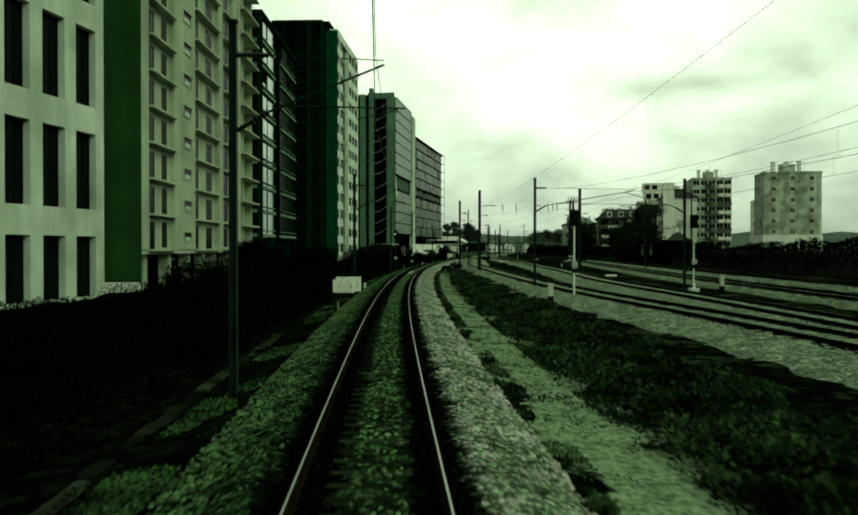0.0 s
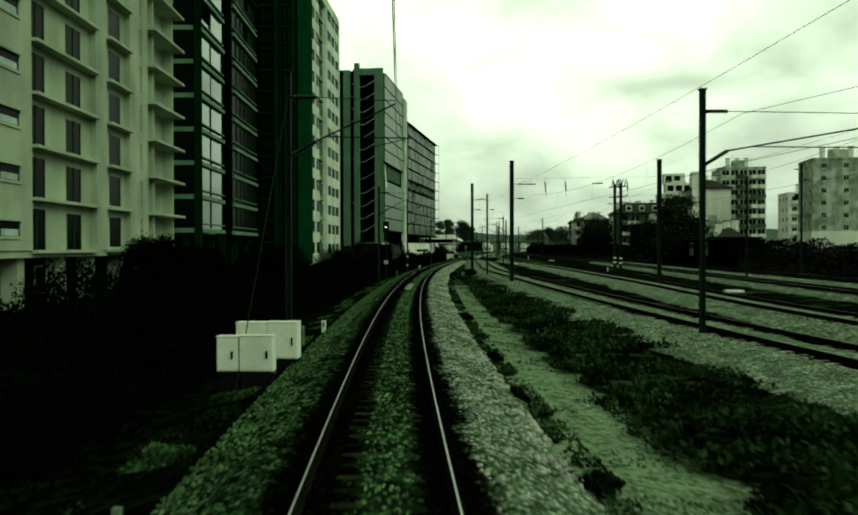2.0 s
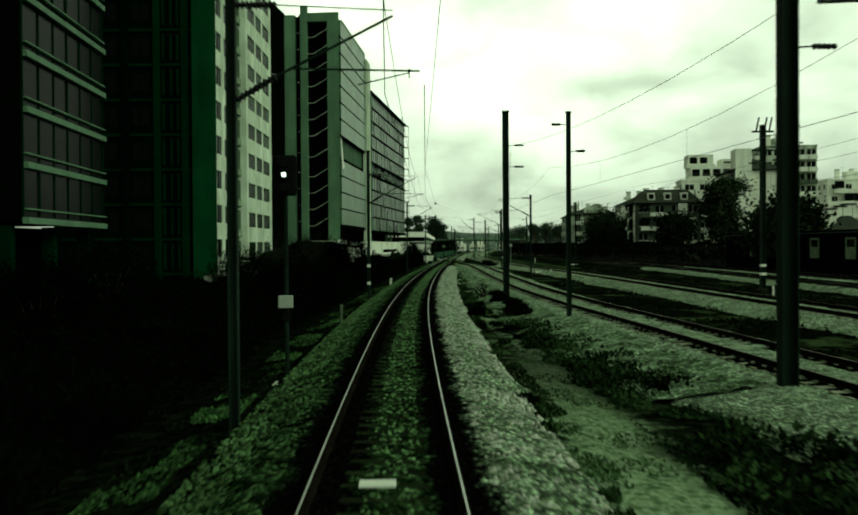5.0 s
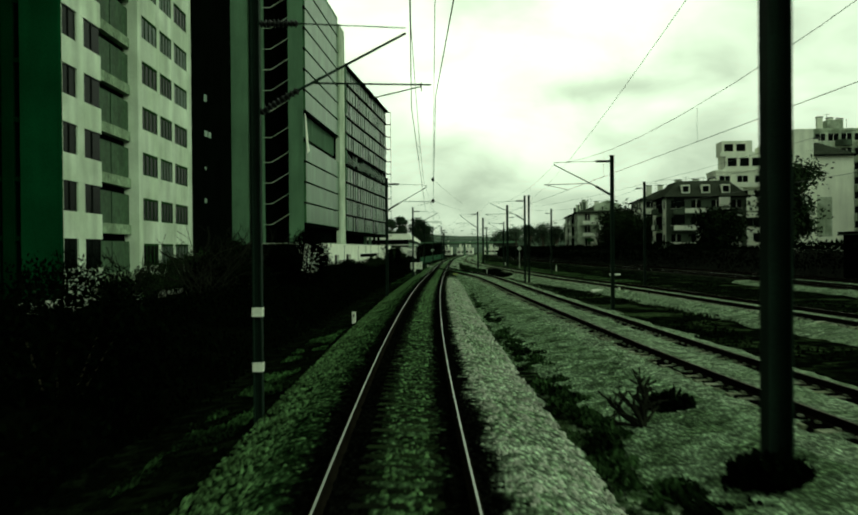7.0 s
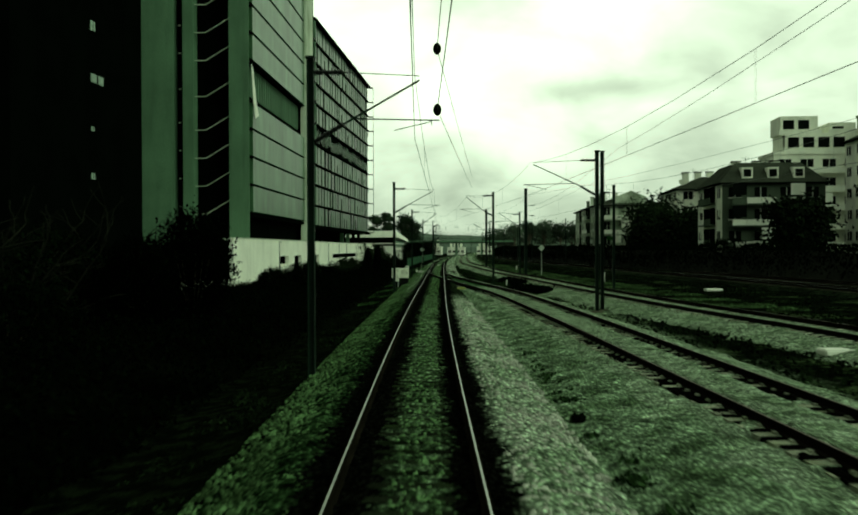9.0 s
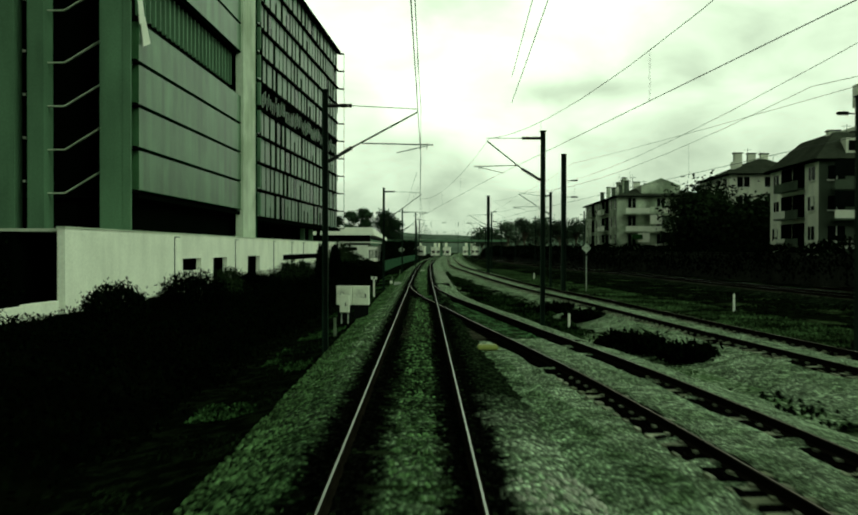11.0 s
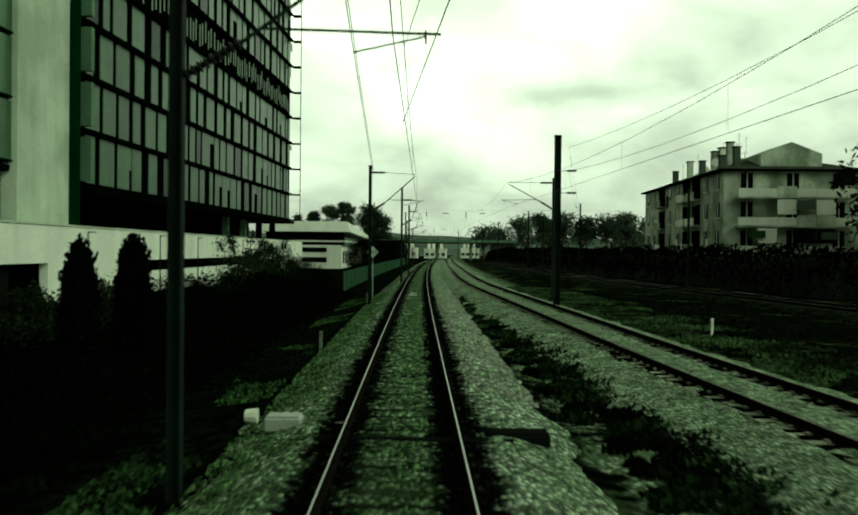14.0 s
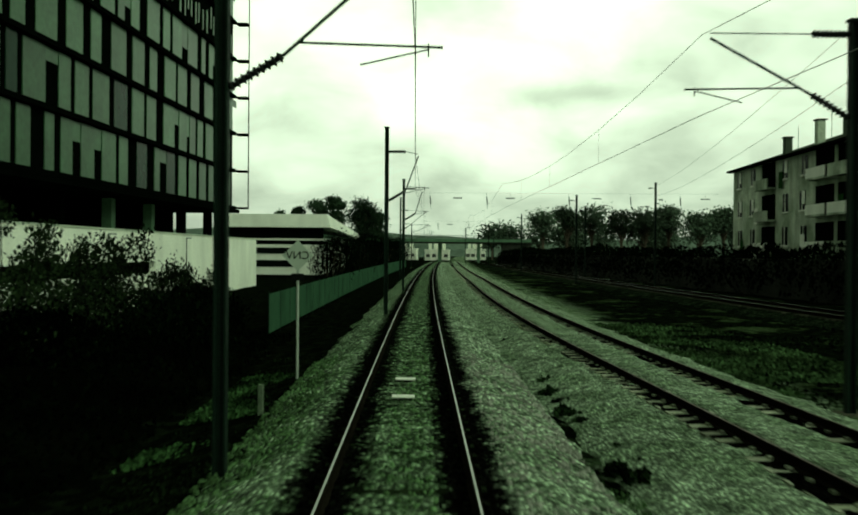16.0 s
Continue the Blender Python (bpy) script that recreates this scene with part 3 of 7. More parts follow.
def rail_mesh(name, fx, u, y0, y1, parent, top=RAIL_TOP, step=2.0):
    """A flat-bottomed rail: foot, web and head, swept along the track."""
    prof = [(-0.07, -0.172), (0.07, -0.172), (0.07, -0.155), (0.012, -0.135), (0.012, -0.045), (0.036, -0.035), (0.036, -0.006), (0.014, 0.0), (-0.014, 0.0), (-0.036, -0.006), (-0.036, -0.035), (-0.012, -0.045), (-0.012, -0.135), (-0.07, -0.155)]
    verts, faces, mats = [], [], []
    ys = np.arange(y0, y1 + 0.01, step)
    n = len(prof)
    for y in ys:
        a = heading(fx, y)
        cx = float(fx(y))
        px, py = cx + u * math.cos(a), y - u * math.sin(a)
        for p, z in prof:
            verts.append((px + p * math.cos(a), py - p * math.sin(a), z))
    for j in range(len(ys) - 1):
        for i in range(n):
            faces.append((j * n + i, j * n + (i + 1) % n, (j + 1) * n + (i + 1) % n, (j + 1) * n + i))
            mats.append(1 if i == 7 else 0)
    ob = raw(name, verts, faces, RUST, parent)
    ob.data.materials.append(top)
    ob.data.polygons.foreach_set("material_index", mats)
    return ob


def sleeper_mesh(length=2.6):
    bm = bm_new()
    h = length / 2
    box(bm, -h, -0.45, -0.13, 0.13, -0.36, -0.165)
    box(bm, 0.45, h, -0.13, 0.13, -0.36, -0.165)
    box(bm, -0.45, 0.45, -0.11, 0.11, -0.36, -0.178)
    for s in (-0.87, 0.87):
        for d in (-0.12, 0.12):
            box(bm, s + d - 0.03, s + d + 0.03, -0.05, 0.05, -0.165, -0.125)
    return bm


def lay_track(fx, y0, y1, name_label, top, sleeper_mat, near, sleepers=True, rails=(-0.87, 0.87)):
    tr = thing("railway_track", 0, 0, 0, 0, name_label, "railway track", "tracks of the line", "structure")
    for u in rails:
        rail_mesh("rail", fx, u, y0, y1, tr, top)
    if not sleepers:
        return tr
    proto, count = None, 0
    vs, fs = [], []
    for k in range(int((min(y1, 470) - y0) / 0.6)):
        y = y0 + 0.3 + k * 0.6
        a = heading(fx, y)
        if near[0] <= y <= near[1] and count < 300:
            if proto is None:
                proto = part("sleeper", sleeper_mesh(), sleeper_mat, tr)
                ob = proto
            else:
                ob = again(proto, "sleeper", tr)
            ob.matrix_local = pose(float(fx(y)), y, rng.uniform(-0.012, 0.008), 0, 0, -math.degrees(a) + rng.uniform(-0.6, 0.6))
            count += 1
        else:
            c, s = math.cos(a), math.sin(a)
            b0 = len(vs)
            for dx, dy, dz in ((-1.3, -0.13, -0.36), (1.3, -0.13, -0.36), (1.3, 0.13, -0.36), (-1.3, 0.13, -0.36), (-1.3, -0.13, -0.168), (1.3, -0.13, -0.168), (1.3, 0.13, -0.168), (-1.3, 0.13, -0.168)):
                vs.append((float(fx(y)) + dx * c + dy * s, y - dx * s + dy * c, dz))
            fs += [tuple(b0 + i for i in f) for f in ((4, 5, 6, 7), (0, 1, 5, 4), (1, 2, 6, 5), (2, 3, 7, 6), (3, 0, 4, 7))]
    if vs:
        far = raw("sleeper_row", vs, fs, sleeper_mat, tr)
        tagged(far, kind="stuff")
    return tr


lay_track(main_x, -30, 640, "single track with bright polished rails on mossy sleepers", RAIL_TOP, SLEEPER_OILED, (190, 372))
RAIL_DULL = mat("worn_rail_head", (0.26, 0.26, 0.23), 0.5, 0.2, 1.0, 30.0, 0.05, metal=0.6)
RUST_TOP = mat("dull_rail_head", (0.12, 0.10, 0.08), 0.6, 0.2, 1.0, 30.0, 0.05, metal=0.4)


def side_bed(fx, y0, y1, ul=-3.0, ur=2.6, lift=0.0, label="pale ballast bed of a rusty side track", stone=None):
    def zb(u):
        return float(np.interp(u, [ul - 0.2, -1.6, 1.6, ur + 0.2], [-0.56, -0.19, -0.19, -0.5])) + lift
    stone = stone or BALLAST
    strip("ballast_bed", fx, ul, ur, y0, y1, zb, stone, label, 0.5, 0.7, 11.0 + y0, cols=11, rough=0.05)
    strip("ballast_crown", fx, -0.52, 0.52, y0, y1, lambda u: -0.157 + lift, stone, "pale ballast between the side rails", 0.5, 0.12, 17.0 + y0, cols=5, edge=0.02, rough=0.015)
    for s in (-0.87, 0.87):
        strip("ballast_stain", fx, s - 0.36, s + 0.36, y0, y1, lambda u: -0.168 + lift, BALLAST_RUST, "rust-black ballast along the side rails", 0.4, 0.12, 13.0 + s + y0, cols=4, edge=0.02, rough=0.008)


side_bed(near_x, -20, 236, ul=-3.6)
strip("ballast_slope", near_x, -4.4, -1.9, 112, 240, lambda u: float(np.interp(u, [-4.6, -1.6], [-0.56, -0.17])), BALLAST_MID, "mossy stone slope below the side track", 0.5, 0.5, 51.0, cols=9, rough=0.05)
lay_track(near_x, -20, 228, "rusty side track that runs into the main line", RUST_TOP, SLEEPER, (80, 228))


def turnout():
    t = thing("turnout", 0, 0, 0, 0, "set of points where the side track joins the main line", "railway points", "", "structure")
    low = lambda y: near_x(y)
    for u, y0, y1 in ((-0.87, 228, 251.6), (-0.87, 252.4, 273.5), (0.87, 228, 273.5)):
        r = rail_mesh("rail", low, u, y0, y1, t, RAIL_DULL, 1.0)
        r.location.z = -0.004
    for k in range(66):
        y = 236 + k * 0.6
        a, c = float(main_x(y)) - 1.3, float(near_x(y)) + 1.3
        part("long_sleeper", box(bm_new(), a, c, y - 0.13, y + 0.13, -0.36, -0.166), SLEEPER_OLD, t)
    for s in (-0.87, 0.87):
        strip("points_stain", near_x, s - 0.36, s + 0.36, 236, 274, lambda u: -0.150, BALLAST_RUST, "", 0.5, 0.05, 23.0 + s, t, 0.008, 4, 0.02)
    strip("points_ballast", near_x, -0.5, 0.5, 236, 262, lambda u: -0.158, BALLAST_MOSS, "", 0.15, 0.08, 29.0, t, 0.02, 6, 0.02, -0.018)
    strip("points_shoulder", near_x, 1.25, 2.5, 236, 284, lambda u: bed(u) + 0.02, BALLAST, "", 0.5, 0.14, 31.0, t, 0.03, 6, 0.05)


turnout()
side_bed(second_x, -20, 560, lift=-0.004)
lay_track(second_x, -20, 620, "rusty second running line on pale ballast", RUST_TOP, SLEEPER, (225, 390))
side_bed(third_x, -20, 212, ul=-2.2, ur=2.2, lift=-0.008)
side_bed(third_x, 212.5, 500, ul=-2.2, ur=2.2, lift=-0.008, label="dark overgrown bed of the yard track", stone=BALLAST_DARK)
lay_track(third_x, -20, 600, "far side track with worn rails along the yard wall", RAIL_TOP, SLEEPER_OLD, (0, 0))
fourth_x = curve([(0, 33.0), (80, 20.0), (150, 11.0), (200, 6.0), (240, 1.5), (280, -4.0)])
side_bed(fourth_x, -20, 212, ul=-2.2, ur=2.2, lift=-0.010)
side_bed(fourth_x, 212.5, 275, ul=-2.2, ur=2.2, lift=-0.010, label="dark overgrown bed of the outer siding", stone=BALLAST_DARK)
lay_track(fourth_x, -20, 275, "outer yard siding with rusty rails", RUST_TOP, SLEEPER_OLD, (0, 0))

# ---- buildings along the line ----


def solid(name, parent, material, x0, x1, y0, y1, z0, z1, label=""):
    return part(name, box(bm_new(), x0, x1, y0, y1, z0, z1), material, parent, label)


def frontage(x, y, angle, base, name, label):
    """A building whose local x points to the railway, y along the street front, z up."""
    return thing(name, x, y, base, -angle, label, "building")


def office_grid():
    """Pale concrete office front with tall dark windows."""
    b = frontage(-34.0, 61.1, 0, -1.2, "office_building", "pale concrete office block with tall dark recessed windows")
    L0, rows = -44.0, [(0.4, 4.7), (6.6, 12.0), (13.9, 19.4), (21.2, 26.6)]
    cols = [(-1.1 - 3.95 * k - 2.6, -1.1 - 3.95 * k) for k in range(11)]
    solid("core", b, BLACK_CLAD_AND_SHADE, -16, -0.9, L0, -0.05, 0, 28.6)
    edges = [-0.0] + [v for c in cols for v in (c[1], c[0])] + [L0]
    for k in range(0, len(edges) - 1, 2):
        part("pier", box(bm_new(), -0.8, 0, edges[k + 1], edges[k], 0.0, 28.6), CONCRETE, b)
    zs = [0.0] + [v for r in rows for v in r] + [28.6]
    for c0, c1 in cols:
        for k in range(0, len(zs), 2):
            part("spandrel", box(bm_new(), -0.8, -0.003, c0, c1, zs[k], zs[k + 1]), CONCRETE, b)
    pane = None
    for c0, c1 in cols[:6]:
        for z0, z1 in rows:
            w = part("window", box(bm_new(), -0.62, -0.58, c0, c1, z0, z1), GLASS_DARK, b)
            bm = bm_new()
            for t in (0.0, 0.36, 0.68, 1.0):
                yy = c0 + (c1 - c0 - 0.07) * t
                box(bm, -0.58, -0.5, yy, yy + 0.07, z0, z1)
            box(bm, -0.57, -0.51, c0, c1, z0 + 1.1, z0 + 1.17)
            part("window_frame", bm, BLACK, w)
    solid("end_wall", b, CONCRETE, -16, -0.8, -0.05, 0.0, 0, 28.6)
    solid("roof", b, ROOF_FELT, -16, -0.01, L0, -0.001, 28.602, 28.9)


office_grid()


def apartment_ledges():
    """Beige flats with thin floor ledges and end balconies."""
    ang = -9.5
    b = frontage(-33.68, 66.0, ang, 0.0, "apartment_building", "tall beige apartment block with thin floor ledges and end balconies")
    L, F, z0, N = 47.0, 2.92, 2.55, 12
    top = z0 + F * N
    box_col = [(0, 2.0), (9.4, 16.6), (26.6, 28.7), (33.7, 36.1), (36.8, 38.2)]     # plain piers
    bays = [(2.0, 9.4), (16.6, 26.6), (28.7, 33.7)]
    for a, c in box_col:
        part("pier", box(bm_new(), -1.2, 0.12, a, c, z0, top), RENDER_BEIGE, b)
    solid("core", b, RENDER_BEIGE, -14, -1.2, 0.0, 38.2, z0, top)
    solid("end_cladding", b, END_GREEN, -14, 0.12, -0.12, 0.0, z0 - 3.4, top, "plain dark green end wall")
    solid("plinth_wall", b, WHITE, -14, 0.4, -1.6, -1.2, -1.2, 0.0, "low white garden wall")
    wall_open = {0: [(2.2, 4.6, 0.0, 2.3), (6.8, 8.2, 0.15, 2.35)], 1: [(16.8, 19.2, 0.0, 2.35), (22.5, 24.8, 0.0, 2.25)], 2: [(30.3, 32.7, 0.2, 2.3)]}
    for k, (a, c) in enumerate(bays):
        opens = wall_open[k]
        for i in range(N):
            zf = z0 + i * F
            bm, s = bm_new(), a
            for o0, o1, w0, w1 in opens:
                if o0 > s:
                    box(bm, -1.15, -0.3, s, o0, zf, zf + F)
                box(bm, -1.15, -0.3, o0, o1, zf + w1, zf + F)
                if w0 > 0:
                    box(bm, -1.15, -0.3, o0, o1, zf, zf + w0)
                s = o1
            box(bm, -1.15, -0.3, s, c, zf, zf + F)
            part("wall_panel", bm, RENDER_BEIGE, b)
            for o0, o1, w0, w1 in opens:
                w = solid("window", b, GLASS_DARK, -0.5, -0.285, o0, o1, zf + w0, zf + w1)
                if k < 2:
                    bm = bm_new()
                    box(bm, -0.285, -0.24, o0, o0 + 0.06, zf + w0, zf + w1)
                    box(bm, -0.285, -0.24, (o0 + o1) / 2 - 0.03, (o0 + o1) / 2 + 0.03, zf + w0, zf + w1)
                    box(bm, -0.285, -0.24, o1 - 0.06, o1, zf + w0, zf + w1)
                    part("window_frame", bm, END_GREEN, w)
    for i in range(N + 1):
        zf = z0 + i * F
        for a, c in bays:
            part("ledge", box(bm_new(), -0.9, 0.45, a, c - 0.02, zf - 0.16, zf + 0.02), RENDER_BEIGE, b)
        # end balconies: slab, fin and back wall
        part("balcony_slab", box(bm_new(), -8, 0.75, 38.2, 47.2, zf - 0.18, zf + 0.02), RENDER_BEIGE, b)
    part("fin", box(bm_new(), -1.0, 0.1, 39.6, 39.95, z0, top), RENDER_BEIGE, b)
    part("fin", box(bm_new(), -0.998, -0.1, 46.2, 46.5, z0, top), RENDER_BEIGE, b)
    solid("balcony_wall", b, RENDER_BEIGE, -8, -1.0, 38.2, 46.6, z0, top)
    for i in range(N):
        zf = z0 + i * F
        solid("window", b, GLASS_DARK, -1.0, -0.95, 40.6, 42.2, zf + 0.02, zf + 2.1)
        # slit window between the last two piers
        part("spandrel", box(bm_new(), -1.2, 0.05, 36.1, 36.8, zf + (2.35 if i else 0.0) - (F if i else 0), zf + 0.35), RENDER_BEIGE, b)
        solid("window", b, GLASS_DARK, -0.6, -0.35, 36.1, 36.8, zf + 0.352, zf + 2.348)
        # small bathroom window with a pale frame on the wide pier
        w = solid("window", b, GLASS_DARK, 0.12, 0.135, 12.3, 14.9, zf + 0.75, zf + 1.55)
        bm = bm_new()
        box(bm, 0.12, 0.2, 12.1, 12.3, zf + 0.6, zf + 1.7)
        box(bm, 0.12, 0.2, 14.9, 15.1, zf + 0.6, zf + 1.7)
        box(bm, 0.12, 0.2, 12.3, 14.9, zf + 0.6, zf + 0.75)
        box(bm, 0.12, 0.34, 12.3, 14.9, zf + 1.55, zf + 1.7)
        part("window_frame", bm, RENDER_BEIGE, w)
        part("lower_pane", box(bm_new(), 0.136, 0.15, 12.75, 14.7, zf + 0.78, zf + 1.12), PALE_BLIND, w, "frosted lower pane")
    # ground floor on columns; a black box behind stands in for its shade
    solid("undercroft", b, BLACK_CLAD_AND_SHADE, -14, -3.0, 0.5, 45, -1.4, z0 - 0.1)
    for yy in (2.5, 9.5, 16.0, 22.0, 27.0, 33.0, 38.0, 45.0):
        solid("column", b, RENDER_BEIGE, -1.4, -0.5, yy, yy + 0.9, -1.5, z0 - 0.003)
    for yy in (4.5, 18.0, 24.0):
        w = solid("window", b, WHITE, -2.99, -2.9, yy, yy + 2.2, -0.2, 1.6)
        solid("pane", w, GLASS_DARK, -2.9, -2.87, yy + 0.15, yy + 2.05, -0.05, 1.45)
    solid("soffit", b, RENDER_BEIGE, -14, -0.003, 0, 38.2, z0 - 0.4, z0 - 0.003)
    solid("roof", b, ROOF_FELT, -14, 0.3, 0, 45.2, top + 0.022, top + 0.4)


apartment_ledges()


def glass_office():
    """Dark glazed office with pale floor bands, stepped in plan."""
    b = frontage(-47.05, 131.15, -9.5, 0.0, "glass_office", "dark green glazed office block with pale floor bands")
    z0, F, N = 4.6, 3.72, 9
    top = z0 + F * N
    for (y0, y1, x1) in ((0, 12.6, 0.0), (12.6, 18.6, -2.6), (18.6, 36.0, 0.0)):
        solid("core", b, BLACK_CLAD_AND_SHADE, -22, x1 - 0.35, y0, y1, z0, top)
        n = 2 if y0 == 0 else max(2, round((y1 - y0) / 3.1))
        for i in range(N):
            zf = z0 + i * F
            part("floor_band", box(bm_new(), x1 - 0.35, x1 + 0.08, y0, y1 - 0.004, zf - 0.22, zf + 0.2), CONC_GREEN, b)
            part("transom", box(bm_new(), x1 - 0.34, x1 + 0.02, y0, y1 - 0.004, zf + 0.72, zf + 0.82), CONC_GREEN, b)
            for k in range(n):
                a, c = y0 + (y1 - y0) * k / n, y0 + (y1 - y0) * (k + 1) / n
                pane = part("window", box(bm_new(), x1 - 0.34, x1 - 0.3, a + 0.05, c - 0.05, zf + 0.205, zf + F - 0.225), GLASS_SKY if y0 == 0 else GLASS_DARK, b)
                # panes sit a little out of true, so each mirrors another bit of sky
                pane.rotation_euler = (0, rng.uniform(-0.002, 0.002), 0)
        bm = bm_new()
        for k in range(n + 1):
            a = y0 + (y1 - y0) * k / n
            box(bm, x1 - 0.34, x1 - 0.2, a - 0.035, a + 0.035, z0 + 0.33, top)
        part("mullion", bm, DARK_GREEN, b)
    part("corner_column", box(bm_new(), -0.6, 0.1, -0.35, 0.5, -1.3, top), DARK_GREEN, b)
    for i in range(N):
        zf = z0 + i * F
        part("floor_band", box(bm_new(), -22, -0.62, -0.2, -0.004, zf - 0.25, zf + 0.25), CONC_GREEN, b)
        for k in range(8):
            part("window", box(bm_new(), -3.2 - k * 2.6, -0.7 - k * 2.6, -0.1, -0.01, zf + 0.27, zf + F - 0.27), GLASS_DARK, b)
    part("roof_parapet", box(bm_new(), -22, 0.1, 0, 36, top + 0.33, top + 0.9), DARK_GREEN, b)
    solid("roof", b, ROOF_FELT, -21.6, -0.3, 0.4, 35.6, top + 0.902, top + 1.0)
    bm = bm_new()
    for k in range(7):
        tube(bm, (-2, 1 + 5 * k, top + 0.9), (-2, 1 + 5 * k, top + 2.2), 0.04)
    tube(bm, (-2, 1, top + 2.2), (-2, 31, top + 2.2), 0.04)
    part("roof_rail", bm, STEEL, b)
    # black box painting the shade under the glazed floors
    solid("undercroft", b, BLACK_CLAD_AND_SHADE, -22, -4.0, 0.5, 35, -1.4, z0 - 0.3)
    # dark green columns: the shade under the block is put into their colour
    for yy in (0.5, 12.0, 19.0, 27.0, 35.0):
        solid("column", b, DARK_GREEN, -2.2, -1.3, yy, yy + 0.8, -1.5, z0 - 0.303)


glass_office()


# darker copy of the tower render: the recess's shade is in the colour
SPANDREL_SHADE = mat("shaded_white_spandrel", (0.26, 0.33, 0.22), 0.85, 0.3, 0.4, 8.0, 0.2, streak=0.3)
BAY_GREEN = mat("dull_green_panel", (0.050, 0.088, 0.044), 0.7, 0.3, 0.5, 6.0, 0.1, streak=0.3)


def tower_block():
    """Dark green tower, its railway front of white bands and windows with a recessed green bay."""
    b = frontage(-49.2, 183.6, -5.9, -1.0, "tower_block", "dark green tower with white banded front and a recessed bay")
    F, N = 3.63, 13
    top = 51.3
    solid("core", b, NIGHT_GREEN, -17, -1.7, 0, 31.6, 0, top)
    for y0, y1, x1 in ((0, 0.1, 0.02), (15.0, 16.1, 0.03), (30.1, 31.6, 0.03)):
        part("pier", box(bm_new(), -1.7, x1, y0, y1, 0, top - 2), TOWER_WHITE, b)
    part("parapet", box(bm_new(), -1.7, 0.01, 0.1, 15.0, top - 3.2, top - 1.6), TOWER_WHITE, b)
    part("parapet", box(bm_new(), -1.7, 0.03, 16.1, 30.1, top - 3.2, top - 1.6), TOWER_WHITE, b)
    for i in range(N):
        zf = 1.0 + i * F
        part("white_band", box(bm_new(), -1.4, 0.0, 0.1, 6.9, zf - 0.06 - (0 if i else 0.94), zf + 1.66), TOWER_WHITE, b)
        part("white_band", box(bm_new(), -1.2, 0.0, 16.1, 30.1, zf - 0.28 - (0 if i else 0.72), zf + 1.55), TOWER_WHITE, b)
        for y0, y1 in ((0.1, 2.6), (3.75, 6.9)):
            w = part("window", box(bm_new(), -1.3, -0.12, y0, y1, zf + 1.66, zf + F - 0.06), GLASS_DARK, b)
            part("window_frame", box(bm_new(), -0.119, -0.07, (y0 + y1) / 2 - 0.05, (y0 + y1) / 2 + 0.05, zf + 1.66, zf + F - 0.06), BLACK, w)
        part("mullion", box(bm_new(), -1.3, -0.003, 2.6, 3.75, zf + 1.662, zf + F - 0.062), TOWER_WHITE, b)
        for y0, y1 in ((16.1, 20.4), (21.2, 24.9), (25.7, 30.1)):
            w = part("window", box(bm_new(), -0.6, -0.08, y0, y1, zf + 1.55, zf + F - 0.28), CURTAIN if rng.random() < 0.4 else GLASS_DARK, b)
            bm = bm_new()
            for q in range(5):
                yy = y0 + (y1 - y0 - 0.09) * q / 4
                box(bm, -0.08, -0.04, yy, yy + 0.09, zf + 1.55, zf + F - 0.28)
            box(bm, -0.079, -0.05, y0, y1, zf + 1.55, zf + 1.64)
            box(bm, -0.078, -0.02, y0, y1, zf + F - 0.44, zf + F - 0.28)
            part("window_frame", bm, END_GREEN, w)
        for y0, y1 in ((20.4, 21.2), (24.9, 25.7)):
            part("mullion", box(bm_new(), -0.6, -0.004, y0, y1, zf + 1.552, zf + F - 0.282), TOWER_WHITE, b)
        # recessed bay: shade-toned spandrel, black strip painting the shadow under it, green panel
        bay = part("recessed_panel", box(bm_new(), -1.7, -0.74, 6.9, 15.0, zf + 1.16, zf + F - 0.12), BAY_GREEN, b)
        part("spandrel", box(bm_new(), -1.7, -0.58, 6.9, 15.0, zf + 0.42, zf + 1.16), SPANDREL_SHADE, bay)
        part("blind_slot", box(bm_new(), -1.7, -1.1, 6.9, 15.0, zf + F - 0.118, zf + F + 0.418), BLACK_CLAD_AND_SHADE, bay)
        part("panel_joint", box(bm_new(), -0.739, -0.72, 10.9, 11.0, zf + 1.162, zf + F - 0.12), DARK_GREEN, bay)
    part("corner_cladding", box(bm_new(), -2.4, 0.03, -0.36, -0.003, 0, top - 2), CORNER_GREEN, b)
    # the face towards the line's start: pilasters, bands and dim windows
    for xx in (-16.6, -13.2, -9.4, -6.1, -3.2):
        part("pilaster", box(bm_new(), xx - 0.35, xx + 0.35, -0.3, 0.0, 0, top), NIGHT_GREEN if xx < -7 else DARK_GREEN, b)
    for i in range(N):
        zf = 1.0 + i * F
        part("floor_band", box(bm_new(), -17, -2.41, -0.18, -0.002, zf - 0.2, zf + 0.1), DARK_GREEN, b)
        for xx in (-5.4, -4.6, -3.9):
            part("fin", box(bm_new(), xx - 0.13, xx + 0.13, -0.24, -0.185, zf + 0.4, zf + F - 0.5), DARK_GREEN, b)
        for xx in (-14.9, -11.3, -7.8):
            w = part("window", box(bm_new(), xx - 0.9, xx + 0.9, -0.06, -0.004, zf + 0.9, zf + 2.7), GLASS_DARK, b)
            part("window_frame", box(bm_new(), xx - 0.04, xx + 0.04, -0.1, -0.061, zf + 0.9, zf + 2.7), NIGHT_GREEN, w)
